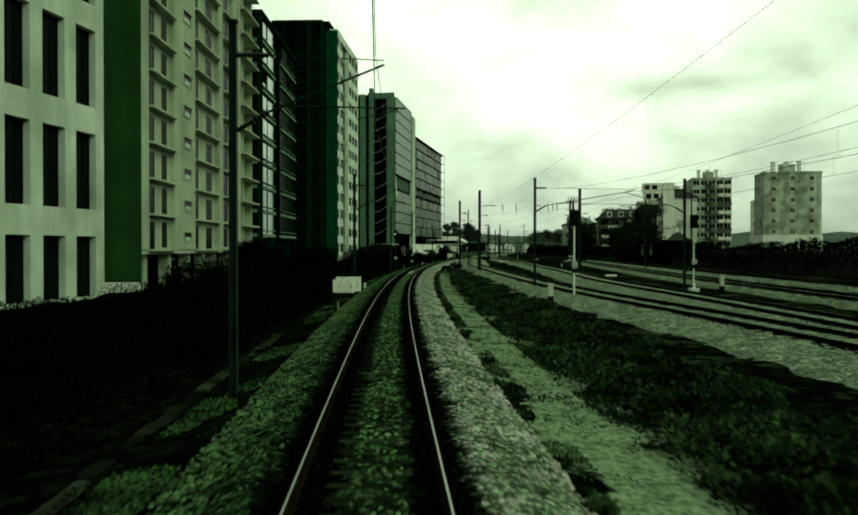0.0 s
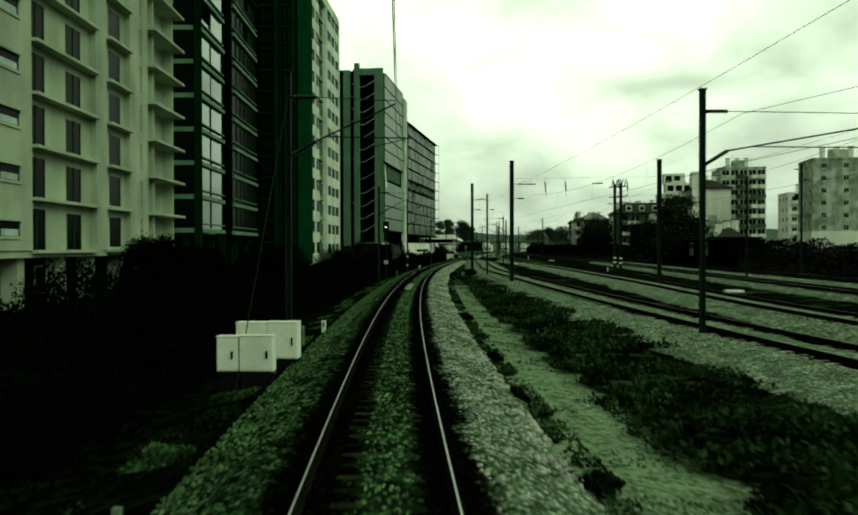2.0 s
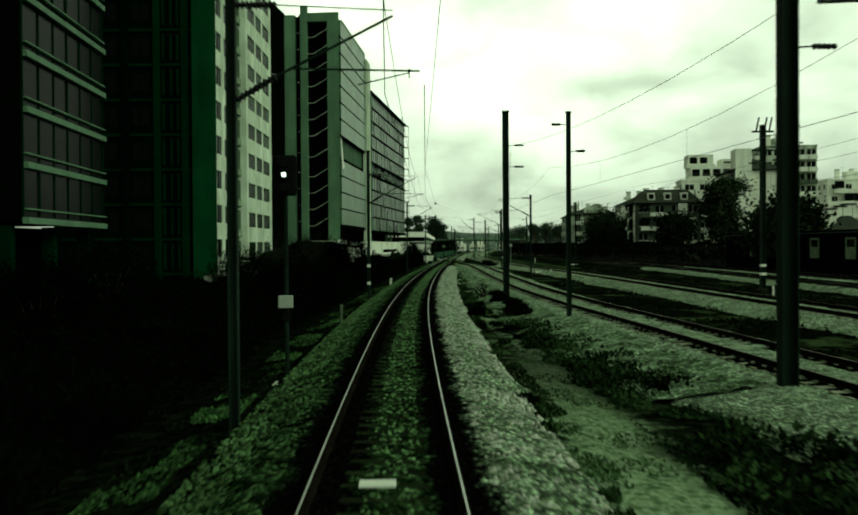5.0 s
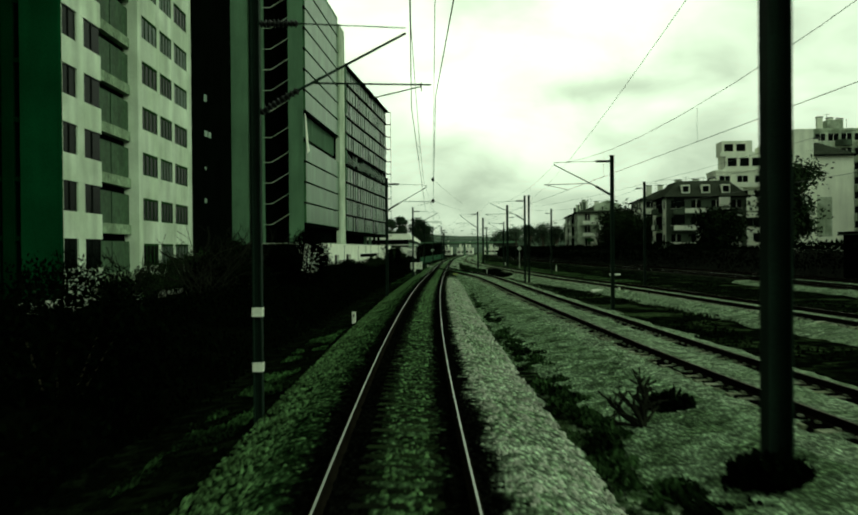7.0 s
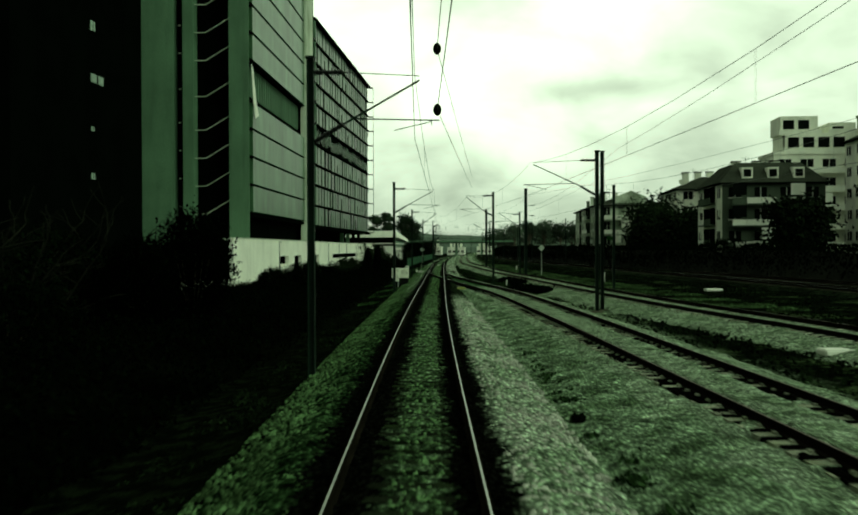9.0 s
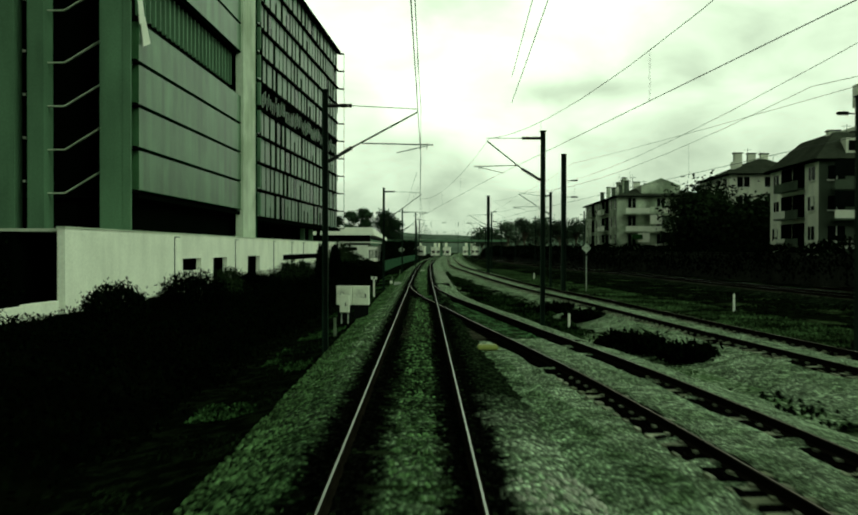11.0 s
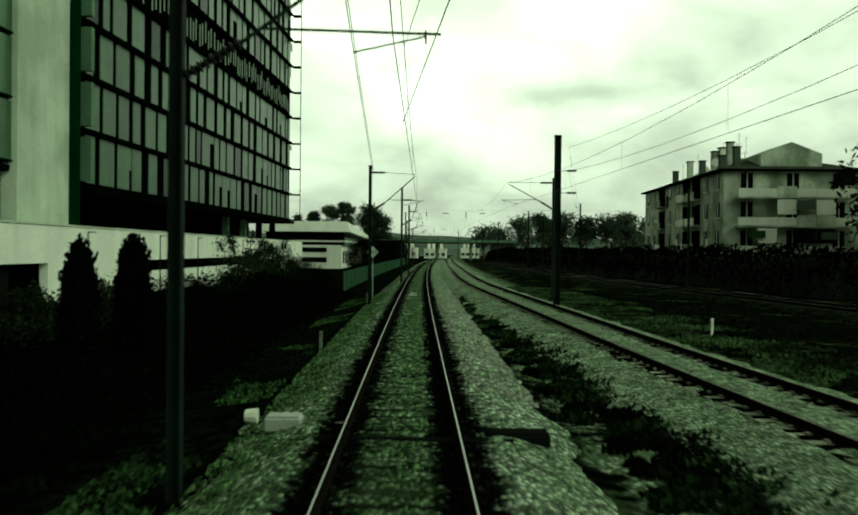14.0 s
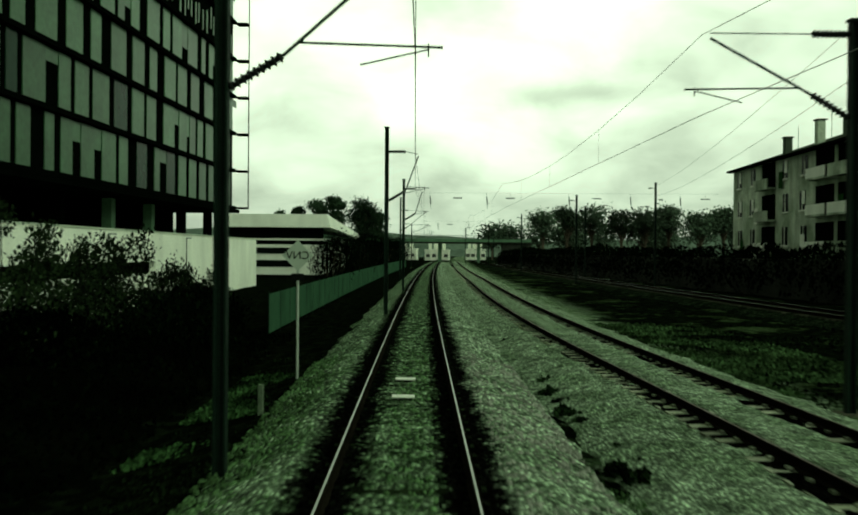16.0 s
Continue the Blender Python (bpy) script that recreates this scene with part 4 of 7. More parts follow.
    part("roof_plant", box(bm_new(), -15, -4, 4, 14, top, top + 1.4), BLACK_CLAD_AND_SHADE, b)
    solid("roof", b, ROOF_FELT, -16.6, -1.9, 0.4, 31.2, top + 0.002, top + 0.12)


tower_block()


def stair_block():
    """Panelled block with an open stair tower at its near end."""
    b = frontage(-55.75, 276.3, -2.0, -1.0, "panel_block", "green-grey panelled block with an open stair shaft at its end")
    floors = [8.1 + 3.43 * k for k in range(5)] + [26.8 + 3.42 * k for k in range(8)]
    W, P0, P1, P2 = 45.8, 1.5, 36.6, 43.3
    eaves = floors[-1]
    top = eaves + 2.4
    solid("core", b, BLACK_CLAD_AND_SHADE, -38, -1.2, 3.0, W - 0.5, 4.0, eaves)
    # end face, from the corner inwards: column, stair shaft, fin, slot, wide panel, dark wing
    part("corner_column", box(bm_new(), -2.4, 0.0, 0.0, 0.35, 4.0, top - 0.8), CONC_GREEN, b)
    part("corner_strip", box(bm_new(), -0.55, 0.06, -0.04, -0.002, 4.0, top - 0.8), CONC_GREEN, b)
    part("fin", box(bm_new(), -8.0, -6.7, -0.3, 1.4, 4.0, top + 0.6), CONC_GREEN, b)
    part("fin", box(bm_new(), -13.6, -9.2, 0.0, 1.4, 4.0, top - 1.2), CONC_GREEN, b)
    part("dark_wing", box(bm_new(), -38, -13.6, 0.4, 3.0, 0.0, top - 1.6), BLACK_CLAD_AND_SHADE, b)
    part("shaft_wall", box(bm_new(), -13.6, -1.2, 2.4, 3.0, 0.0, top - 1.0), BLACK_CLAD_AND_SHADE, b)
    part("shaft_side", box(bm_new(), -1.6, -1.2, 0.35, 2.4, 4.0, top - 1.0), BLACK_CLAD_AND_SHADE, b)
    part("top_beam", box(bm_new(), -6.7, -2.4, 0.1, 1.4, top - 2.6, top - 0.8), CONC_GREEN, b)
    landings = [8.0 + 3.43 * k for k in range(4)] + [22.4, 26.8] + [30.2 + 3.42 * k for k in range(6)]
    for z in landings:
        f = bm_new()
        for (xa, za), (xc, zc) in (((-6.7, z), (-5.35, z)), ((-5.35, z), (-2.5, z + 1.7))):
            vs = [f.verts.new(p) for p in ((xa, 0.35, za), (xc, 0.35, zc), (xc, 0.6, zc), (xa, 0.6, za), (xa, 0.35, za + 0.09), (xc, 0.35, zc + 0.09), (xc, 0.6, zc + 0.09), (xa, 0.6, za + 0.09))]
            for q in ((3, 2, 1, 0), (4, 5, 6, 7), (0, 1, 5, 4), (1, 2, 6, 5), (2, 3, 7, 6), (3, 0, 4, 7)):
                f.faces.new([vs[k] for k in q])
        part("stair_flight", f, CONCRETE, b)
        part("slot_lamp", box(bm_new(), -8.75, -8.5, 0.5, 0.6, z + 0.9, z + 1.1), WHITE, b)
    # railway front: floors of wide panels in steps
    for i, (z, up) in enumerate(zip(floors[:-1], floors[1:])):
        if i == 4:       # open plant floor with louvres
            part("plant_recess", box(bm_new(), -1.2, -1.0, 0.35, P1, z, up), BLACK_CLAD_AND_SHADE, b)
            for k in range(24):
                y = P0 + 2.6 + k * 1.36
                part("louvre", box(bm_new(), -1.0, -0.7, y, y + 0.35, z + 1.2, up), CONC_GREEN, b)
            for ya, za, yc, zc in ((0.6, 0.2, 1.3, 4.6), (1.5, -1.4, 2.7, 1.0)):
                f = bm_new()
                fv = [f.verts.new(p) for p in ((0.2, ya, z + zc), (0.24, yc, z + zc - 0.4), (0.5, yc + 0.5, z + za), (0.34, ya + 0.5, z + za - 0.5), (0.26, ya, z + zc), (0.3, yc, z + zc - 0.4), (0.56, yc + 0.5, z + za), (0.4, ya + 0.5, z + za - 0.5))]
                for q in ((0, 1, 2, 3), (7, 6, 5, 4), (0, 4, 5, 1), (1, 5, 6, 2), (2, 6, 7, 3), (3, 7, 4, 0)):
                    f.faces.new([fv[k] for k in q])
                bmesh.ops.recalc_face_normals(f, faces=f.faces)
                part("loose_panel", f, WHITE, b, "pale cladding sheet hanging loose")
            continue
        part("panel", box(bm_new(), -1.2, 0.18, P0, P1, z + 0.27, up - 0.02), PANEL_CLAD, b)
        part("shadow_joint", box(bm_new(), -1.2, -0.3, P0, P1, z, z + 0.27), BLACK_CLAD_AND_SHADE, b)
        part("drip_edge", box(bm_new(), -0.2, 0.26, P0, P1, z + 0.20, z + 0.268), DARK_GREEN, b)
        part("joint_fin", box(bm_new(), -1.0, 0.3, 0.4, P0 + 0.1, z + 0.0, z + 0.24), BLACK_CLAD_AND_SHADE, b)
        part("end_panel", box(bm_new(), -1.2, -0.4, 0.35, P0, z + 0.27, up), DARK_GREEN, b)
    part("light_column", box(bm_new(), -0.4, 0.5, P1, P2, 4.6, eaves - 0.6), CONCRETE, b)
    part("end_strip", box(bm_new(), -1.2, 0.2, P2, W, 4.6, eaves - 1.0), DARK_GREEN, b)
    part("soffit", box(bm_new(), -10, 0.1, P0, P1 - 0.002, 7.75, 8.098), BLACK_CLAD_AND_SHADE, b)
    part("parapet", box(bm_new(), -36, 0.2, 3.0, P1, eaves + 0.001, eaves + 0.7), CONC_GREEN, b)
    part("roof_plant", box(bm_new(), -9, -3, 3, 14, eaves + 0.7, eaves + 2.0), BLACK_CLAD_AND_SHADE, b)
    # the dark under the panels is a black box
    solid("undercroft", b, BLACK_CLAD_AND_SHADE, -12, -5.0, 2, W - 1, 0, 7.7)
    solid("roof", b, ROOF_FELT, -36, -1.3, 3.2, W - 0.6, eaves + 0.002, eaves + 0.3)


stair_block()


def dark_building():
    """A black-clad block between the tower and the panelled block, with a few windows on its railway side, whose pale
    colour stands in for light.
    """
    b = frontage(-63.3, 236.0, 0, -1.0, "dark_building", "black-clad windowless block with a few small pale windows")
    D, top = 26.0, 48.0
    solid("core", b, BLACK_CLAD_AND_SHADE, -30, -0.1, 0.1, D - 0.1, 0, top)
    for k in range(6):
        y0 = D * k / 6
        part("cladding_sheet", box(bm_new(), -0.1, 0.0, y0 + 0.02, y0 + D / 6 - 0.02, 0, top), BLACK_CLAD_AND_SHADE, b)
    part("end_sheet", box(bm_new(), -30, -0.12, 0.0, 0.09, 0, top), BLACK_CLAD_AND_SHADE, b)
    for z, w_, h_ in ((10.3, 0.7, 0.6), (14.8, 0.6, 0.45), (19.4, 2.6, 0.8), (24.2, 0.9, 0.9)):
        wi = part("window", box(bm_new(), 0.001, 0.05, 14.0, 14.0 + w_, z, z + h_), PALE_BLIND, b)
        part("window_bar", box(bm_new(), 0.051, 0.08, 14.0 + w_ * 0.45, 14.0 + w_ * 0.55, z, z + h_), BLACK, wi)
    part("parapet", box(bm_new(), -30.1, 0.1, -0.1, D + 0.1, top + 0.002, top + 0.5), BLACK_CLAD_AND_SHADE, b)


dark_building()


def curtain_block():
    """Long glazed block with irregular blinds between dark mullions."""
    b = frontage(-57.5, 324.2, 0, -1.0, "curtain_wall_block", "long glazed office block with pale blinds between dark mullions")
    W, z0, F, N = 67.6, 7.85, 3.62, 10
    top = z0 + F * N
    solid("core", b, BLACK_CLAD_AND_SHADE, -24, -0.5, 0, W, 7.4, top)
    for i in range(N):
        z = z0 + i * F
        part("floor_band", box(bm_new(), -0.5, -0.1, 0, W, z - 0.16, z + 0.14), BLACK_CLAD_AND_SHADE, b)
        part("end_return", box(bm_new(), -3.0, 0.32, -0.5, -0.004, z + 0.25, z + F - 0.5), CONC_GREEN, b)
        plant = i == 4
        y = 0.4
        while y < W - 0.6:
            w = rng.choice((1.1, 1.5, 1.9, 2.2, 2.5)) if not plant else 0.3
            gap = rng.choice((0.6, 0.85, 1.15, 1.6)) if not plant else rng.choice((0.5, 0.7, 0.9))
            y1 = min(y + w, W - 0.3)
            m = (BLIND if rng.random() < 0.9 else GLASS_GREEN) if not plant else BLIND
            low_ = z + 0.2 if not plant else z + rng.choice((0.5, 0.8, 1.2))
            part("pane", box(bm_new(), -0.48, -0.42 + rng.uniform(-0.015, 0.015), y, y1, low_, z + F - 0.22 if not plant else low_ + rng.uniform(1.6, 2.1)), m, b)
            if not plant and rng.random() < 0.12:
                # a blind let only part of the way down in the gap
                part("pane", box(bm_new(), -0.49, -0.46, y1 + 0.02, y1 + gap - 0.02, z + rng.uniform(1.4, 2.8), z + F - 0.24), BLIND, b)
            y = y1 + gap
    part("floor_band", box(bm_new(), -0.5, 0.30, 0, W, top - 0.25, top + 0.3), BLACK_CLAD_AND_SHADE, b)
    bm = bm_new()
    for k in range(N + 1):
        box(bm, -0.2, 0.9, W - 0.004, W + 1.1, z0 + k * F - 0.12, z0 + k * F + 0.05)
    tube(bm, (0.85, W + 1.0, z0), (0.85, W + 1.0, top), 0.06)
    part("end_gallery", bm, BLACK_CLAD_AND_SHADE, b)
    # shade below the soffit, made as a black box
    solid("undercroft", b, BLACK_CLAD_AND_SHADE, -20, -6, 1, W - 1, 0, 7.3)
    # two columns in a lit tone, the others blackened as shade
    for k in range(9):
        solid("column", b, CONC_GREEN if k in (5, 6) else BLACK_CLAD_AND_SHADE, -3.2, -2.5, 3 + 8 * k, 3.7 + 8 * k, 0, 7.297)
    part("soffit", box(bm_new(), -20, 0.25, 0, W, 7.3, 7.62), BLACK_CLAD_AND_SHADE, b)
    solid("roof", b, ROOF_FELT, -23.5, -0.6, 0.3, W - 0.3, top + 0.002, top + 0.15)


curtain_block()


def podium_wall():
    """Whitewashed wall at the foot of the two long blocks, with slots and doorways cut through it."""
    w = thing("wall_podium", -52.0, 257.3, -1.4, 2.4, "long whitewashed wall with dark window slots and doorways", "wall", kind="structure")
    H, L, T = 5.25, 145.0, 0.45
    opens = [(23.2, 28.9, 2.2, 3.23), (33.1, 38.5, 0.5, 3.22), (48.0, 54.6, 0.5, 3.25), (70.0, 109.5, 2.45, 3.25)]
    s = 0.0
    for a, c, z0, z1 in opens:
        for q in ((s, a, 0, H), (a, c, 0, z0), (a, c, z1, H)):
            part("masonry", box(bm_new(), -T, 0, *q), WHITE_WALL, w)
        s = c
    part("masonry", box(bm_new(), -T, 0, s, L, 0, H), WHITE_WALL, w)
    part("coping", box(bm_new(), -T - 0.06, 0.06, -0.05, L + 0.05, H, H + 0.09), CONCRETE, w)
    # black box that paints the shade behind the openings
    part("dark_room", box(bm_new(), -6, -3.0, 0, L, 0, H - 0.2), BLACK_CLAD_AND_SHADE, w)
    part("deck", box(bm_new(), -6, -T, 0.4, L, H - 0.2, H - 0.02), CONCRETE, w)
    for a, c, z0, z1 in opens[1:3]:
        part("door_leaf", box(bm_new(), -T - 0.12, -T - 0.06, a, (a + c) / 2, z0, z1), BLACK, w)


podium_wall()


def low_wall(x, y0, y1, top, turn, label):
    """A low pale wall at the back of the undergrowth, in short lengths."""
    w = thing("wall_low", x, y0, 0.0, turn, label, "wall", kind="structure")
    n = round((y1 - y0) / 4)
    for k in range(n):
        a = (y1 - y0) * k / n
        part("wall_length", box(bm_new(), -0.3, 0, a + 0.01, (y1 - y0) * (k + 1) / n - 0.01, -2.0, top + rng.uniform(-0.12, 0.12), 0.03), WHITE_WALL, w)


low_wall(-52.2, 222.0, 257.0, -0.25, 0, "low weathered white wall half hidden by brambles")
low_wall(-46.8, 174.0, 206.0, 0.0, 0, "low pale terrace wall at the foot of the tower")

# ---- across the yard: wall, houses, trees, bridge ----


def yard_wall():
    """Dark retaining wall behind the yard, in bays."""
    w = thing("wall_yard", 0, 0, 0, 0, "dark stained retaining wall behind the yard tracks", "wall", kind="structure")
    pts = [(60, 38.0), (100, 30.0), (140, 24.0), (180, 18.5), (220, 12.5), (260, 5.5), (290, 0.0), (320, -4.5), (350, -9.0), (380, -13.0), (420, -17.5), (470, -22.5), (540, -27.0)]
    for (y0, x0), (y1, x1) in zip(pts[:-1], pts[1:]):
        n = max(1, round((y1 - y0) / 10))
        for k in range(n):
            a, c = k / n, (k + 1) / n
            xa, ya, xc, yc = x0 + (x1 - x0) * a, y0 + (y1 - y0) * a, x0 + (x1 - x0) * c, y0 + (y1 - y0) * c
            d = Vector((xc - xa, yc - ya, 0))
            p = part("wall_bay", box(bm_new(), 0, 0.5, 0.01, d.length - 0.01, -1.0, 2.2 + rng.uniform(-0.05, 0.05)), WALL_DARK, w)
            where = pose(xa, ya, 0, 0, 0, math.degrees(math.atan2(d.y, d.x)) - 90)
            p.matrix_local = where
            c_ = part("coping", box(bm_new(), -0.06, 0.56, 0, d.length, 2.26, 2.36), WALL_DARK, w)
            c_.matrix_local = where
    return curve(pts)


WALL_DARK = mat("sooty_wall", (0.035, 0.038, 0.03), 0.9, 0.3, 3.0, 8.0, 0.4, streak=0.3)
yard_wall_x = yard_wall()
scrawl = thing("wall_scrawl", 9.0, 240.0, 0.2, 9.9, "pale painted scrawl on the dark yard wall", "graffiti")
for k in range(9):
    bm = bm_new()
    box(bm, -0.07, -0.065, -3.4 + 0.75 * k, -3.05 + 0.75 * k, 0.1 + 0.12 * (k % 3), 1.1 + 0.15 * (k % 2), 0.002)
    box(bm, -0.07, -0.066, -3.4 + 0.75 * k, -2.85 + 0.75 * k, 0.5 + 0.1 * (k % 2), 0.68 + 0.1 * (k % 2), 0.002)
    part("bar", bm, STAKE_GREY, scrawl)


far_trees = []


def house(name, label, x, y, w, d, h, floors, wall, base=0.0, turn=0.0, roof="flat", cols_w=4, cols_d=4, balcony=False, win=(1.2, 1.4), loggias=(), side=None):
    """A block of flats: local x runs away from the railway, y along it; windows on the railway side and the near end."""
    b = thing(name, x, y, base, turn, label, "house", "houses beyond the yard")
    solid("wall", b, wall, 0, w, 0, d, 0, h)
    if side:
        solid("side_render", b, side, -0.009, -0.0005, 0.0, d, 0, h, "pale rendered side wall")
    F = h / floors
    for i in range(floors):
        z = i * F + F * 0.32
        for k in range(cols_d):
            yy = d * (k + 0.5) / cols_d
            if k in loggias:
                # flat black sheet stands in for the recess's shade
                lg = part("loggia", box(bm_new(), -0.05, -0.008, yy - 1.9, yy + 1.9, i * F + 0.4, i * F + F - 0.25), BLACK_CLAD_AND_SHADE, b)
                part("loggia_slab", box(bm_new(), -0.9, -0.052, yy - 2.0, yy + 2.0, i * F + 0.2, i * F + 0.38), wall, lg)
                part("loggia_front", box(bm_new(), -0.9, -0.8, yy - 2.0, yy + 2.0, i * F + 0.382, i * F + 1.25), wall if rng.random() < 0.6 else WHITE, lg)
                continue
            yy += rng.uniform(-0.35, 0.35)
            wi = part("window", box(bm_new(), -0.06, -0.01, yy - win[0] / 2, yy + win[0] / 2, z, z + win[1]), GLASS_DARK, b)
            fr = bm_new()
            box(fr, -0.12, -0.061, yy - win[0] / 2 - 0.12, yy + win[0] / 2 + 0.12, z - 0.14, z - 0.003)
            box(fr, -0.10, -0.061, yy - 0.04, yy + 0.04, z, z + win[1])
            if rng.random() < 0.35:
                box(fr, -0.10, -0.062, yy - win[0] / 2, yy - 0.05, z + win[1] * 0.3, z + win[1] - 0.02)
            part("window_frame", fr, WHITE, wi)
        for k in range(cols_w):
            xx = w * (k + 0.5) / cols_w
            wi = part("window", box(bm_new(), xx - win[0] / 2, xx + win[0] / 2, -0.06, -0.01, z, z + win[1]), GLASS_DARK, b)
            fr = bm_new()
            box(fr, xx - win[0] / 2 - 0.12, xx + win[0] / 2 + 0.12, -0.12, -0.061, z - 0.14, z - 0.003)
            box(fr, xx - 0.04, xx + 0.04, -0.10, -0.061, z, z + win[1])
            part("window_frame", fr, WHITE, wi)
        if balcony and i > 0:
            ba = part("balcony", box(bm_new(), w * 0.08, w * 0.92, -1.3, -0.13, i * F - 0.1, i * F + 0.08), wall, b)
            for k in range(6):
                a, c = w * (0.08 + 0.14 * k) + 0.03, w * (0.08 + 0.14 * (k + 1)) - 0.03
                r = rng.random()
                part("balcony_front", box(bm_new(), a, c, -1.3, -1.2, i * F + 0.082, i * F + (0.95 if r < 0.8 else 1.2)), WHITE if r < 0.62 else wall, ba)
                if rng.random() < 0.45:
                    part("veranda_pane", box(bm_new(), a, c, -1.28, -1.22, i * F + 1.3, i * F + F - 0.25), WHITE if rng.random() < 0.45 else GLASS_DARK, ba)
    if roof == "flat":
        part("parapet", box(bm_new(), -0.15, w + 0.15, -0.15, d + 0.15, h, h + 0.5), wall, b)
        part("stair_house", box(bm_new(), w * 0.35, w * 0.6, d * 0.3, d * 0.55, h + 0.5, h + 3.0), wall, b)
    else:
        rise = 3.2 if roof == "mansard" else 2.6
        inset = 0.18 if roof == "mansard" else 0.46
        f = bm_new()
        lo = [f.verts.new(p) for p in ((-0.5, -0.5, h), (w + 0.5, -0.5, h), (w + 0.5, d + 0.5, h), (-0.5, d + 0.5, h))]
        hi = [f.verts.new(p) for p in ((w * inset, d * min(inset, 0.25), h + rise), (w * (1 - inset), d * min(inset, 0.25), h + rise), (w * (1 - inset), d * (1 - min(inset, 0.25)), h + rise), (w * inset, d * (1 - min(inset, 0.25)), h + rise))]
        f.faces.new(lo[::-1])
        f.faces.new(hi)
        for k in range(4):
            f.faces.new((lo[k], lo[(k + 1) % 4], hi[(k + 1) % 4], hi[k]))
        rf = part("roof", f, ROOF, b)
        part("eave", box(bm_new(), -0.62, w + 0.62, -0.62, d + 0.62, h - 0.22, h - 0.004), BLACK_CLAD_AND_SHADE, rf)
        if roof == "mansard":
            for k in range(3):
                xx = w * (0.25 + 0.25 * k)
                part("dormer", box(bm_new(), xx - 0.8, xx + 0.8, 0.2, 1.8, h + 0.6, h + 2.3), HOUSE_WALL, rf)
                part("window", box(bm_new(), xx - 0.55, xx + 0.55, 0.15, 0.19, h + 0.9, h + 2.0), GLASS_DARK, b)
    for k in range(3):
        cx_, cy_ = w * (0.2 + 0.28 * k), d * (0.25 + 0.25 * k)
        ch = part("chimney", box(bm_new(), cx_ - 0.6, cx_ + 0.6, cy_ - 0.45, cy_ + 0.45, h + 0.2, h + 3.4 + 0.4 * k, 0.03), HOUSE_WALL, b)
        part("chimney_cap", box(bm_new(), cx_ - 0.7, cx_ + 0.7, cy_ - 0.55, cy_ + 0.55, h + 3.402 + 0.4 * k, h + 3.55 + 0.4 * k), BLACK_CLAD_AND_SHADE, ch)
        an = part("aerial", tube(bm_new(), (cx_ + 1.5, cy_, h + 0.3), (cx_ + 1.5, cy_, h + 4.2), 0.03, n=5), STEEL, b)
        part("aerial_arm", tube(bm_new(), (cx_ + 0.9, cy_, h + 4.0), (cx_ + 2.1, cy_, h + 4.0), 0.02, n=4), STEEL, an)
        if roof == "hip":
            part("dish", tube(bm_new(), (cx_ * 0.4 + 0.4, cy_ - 1.2, h + 1.6), (cx_ * 0.4 + 0.4, cy_ - 1.32, h + 1.6), 0.3, 0.5, 12), WHITE, an)
    return b


weathered = house("apartment_house", "weathered pale four-storey house with a low hipped roof", -4.4, 366.0, 15, 41, 12.6, 4, HOUSE_GREY, -0.6, 1.0, "hip", 3, 9, True, (1.3, 1.7), (2, 3, 6))
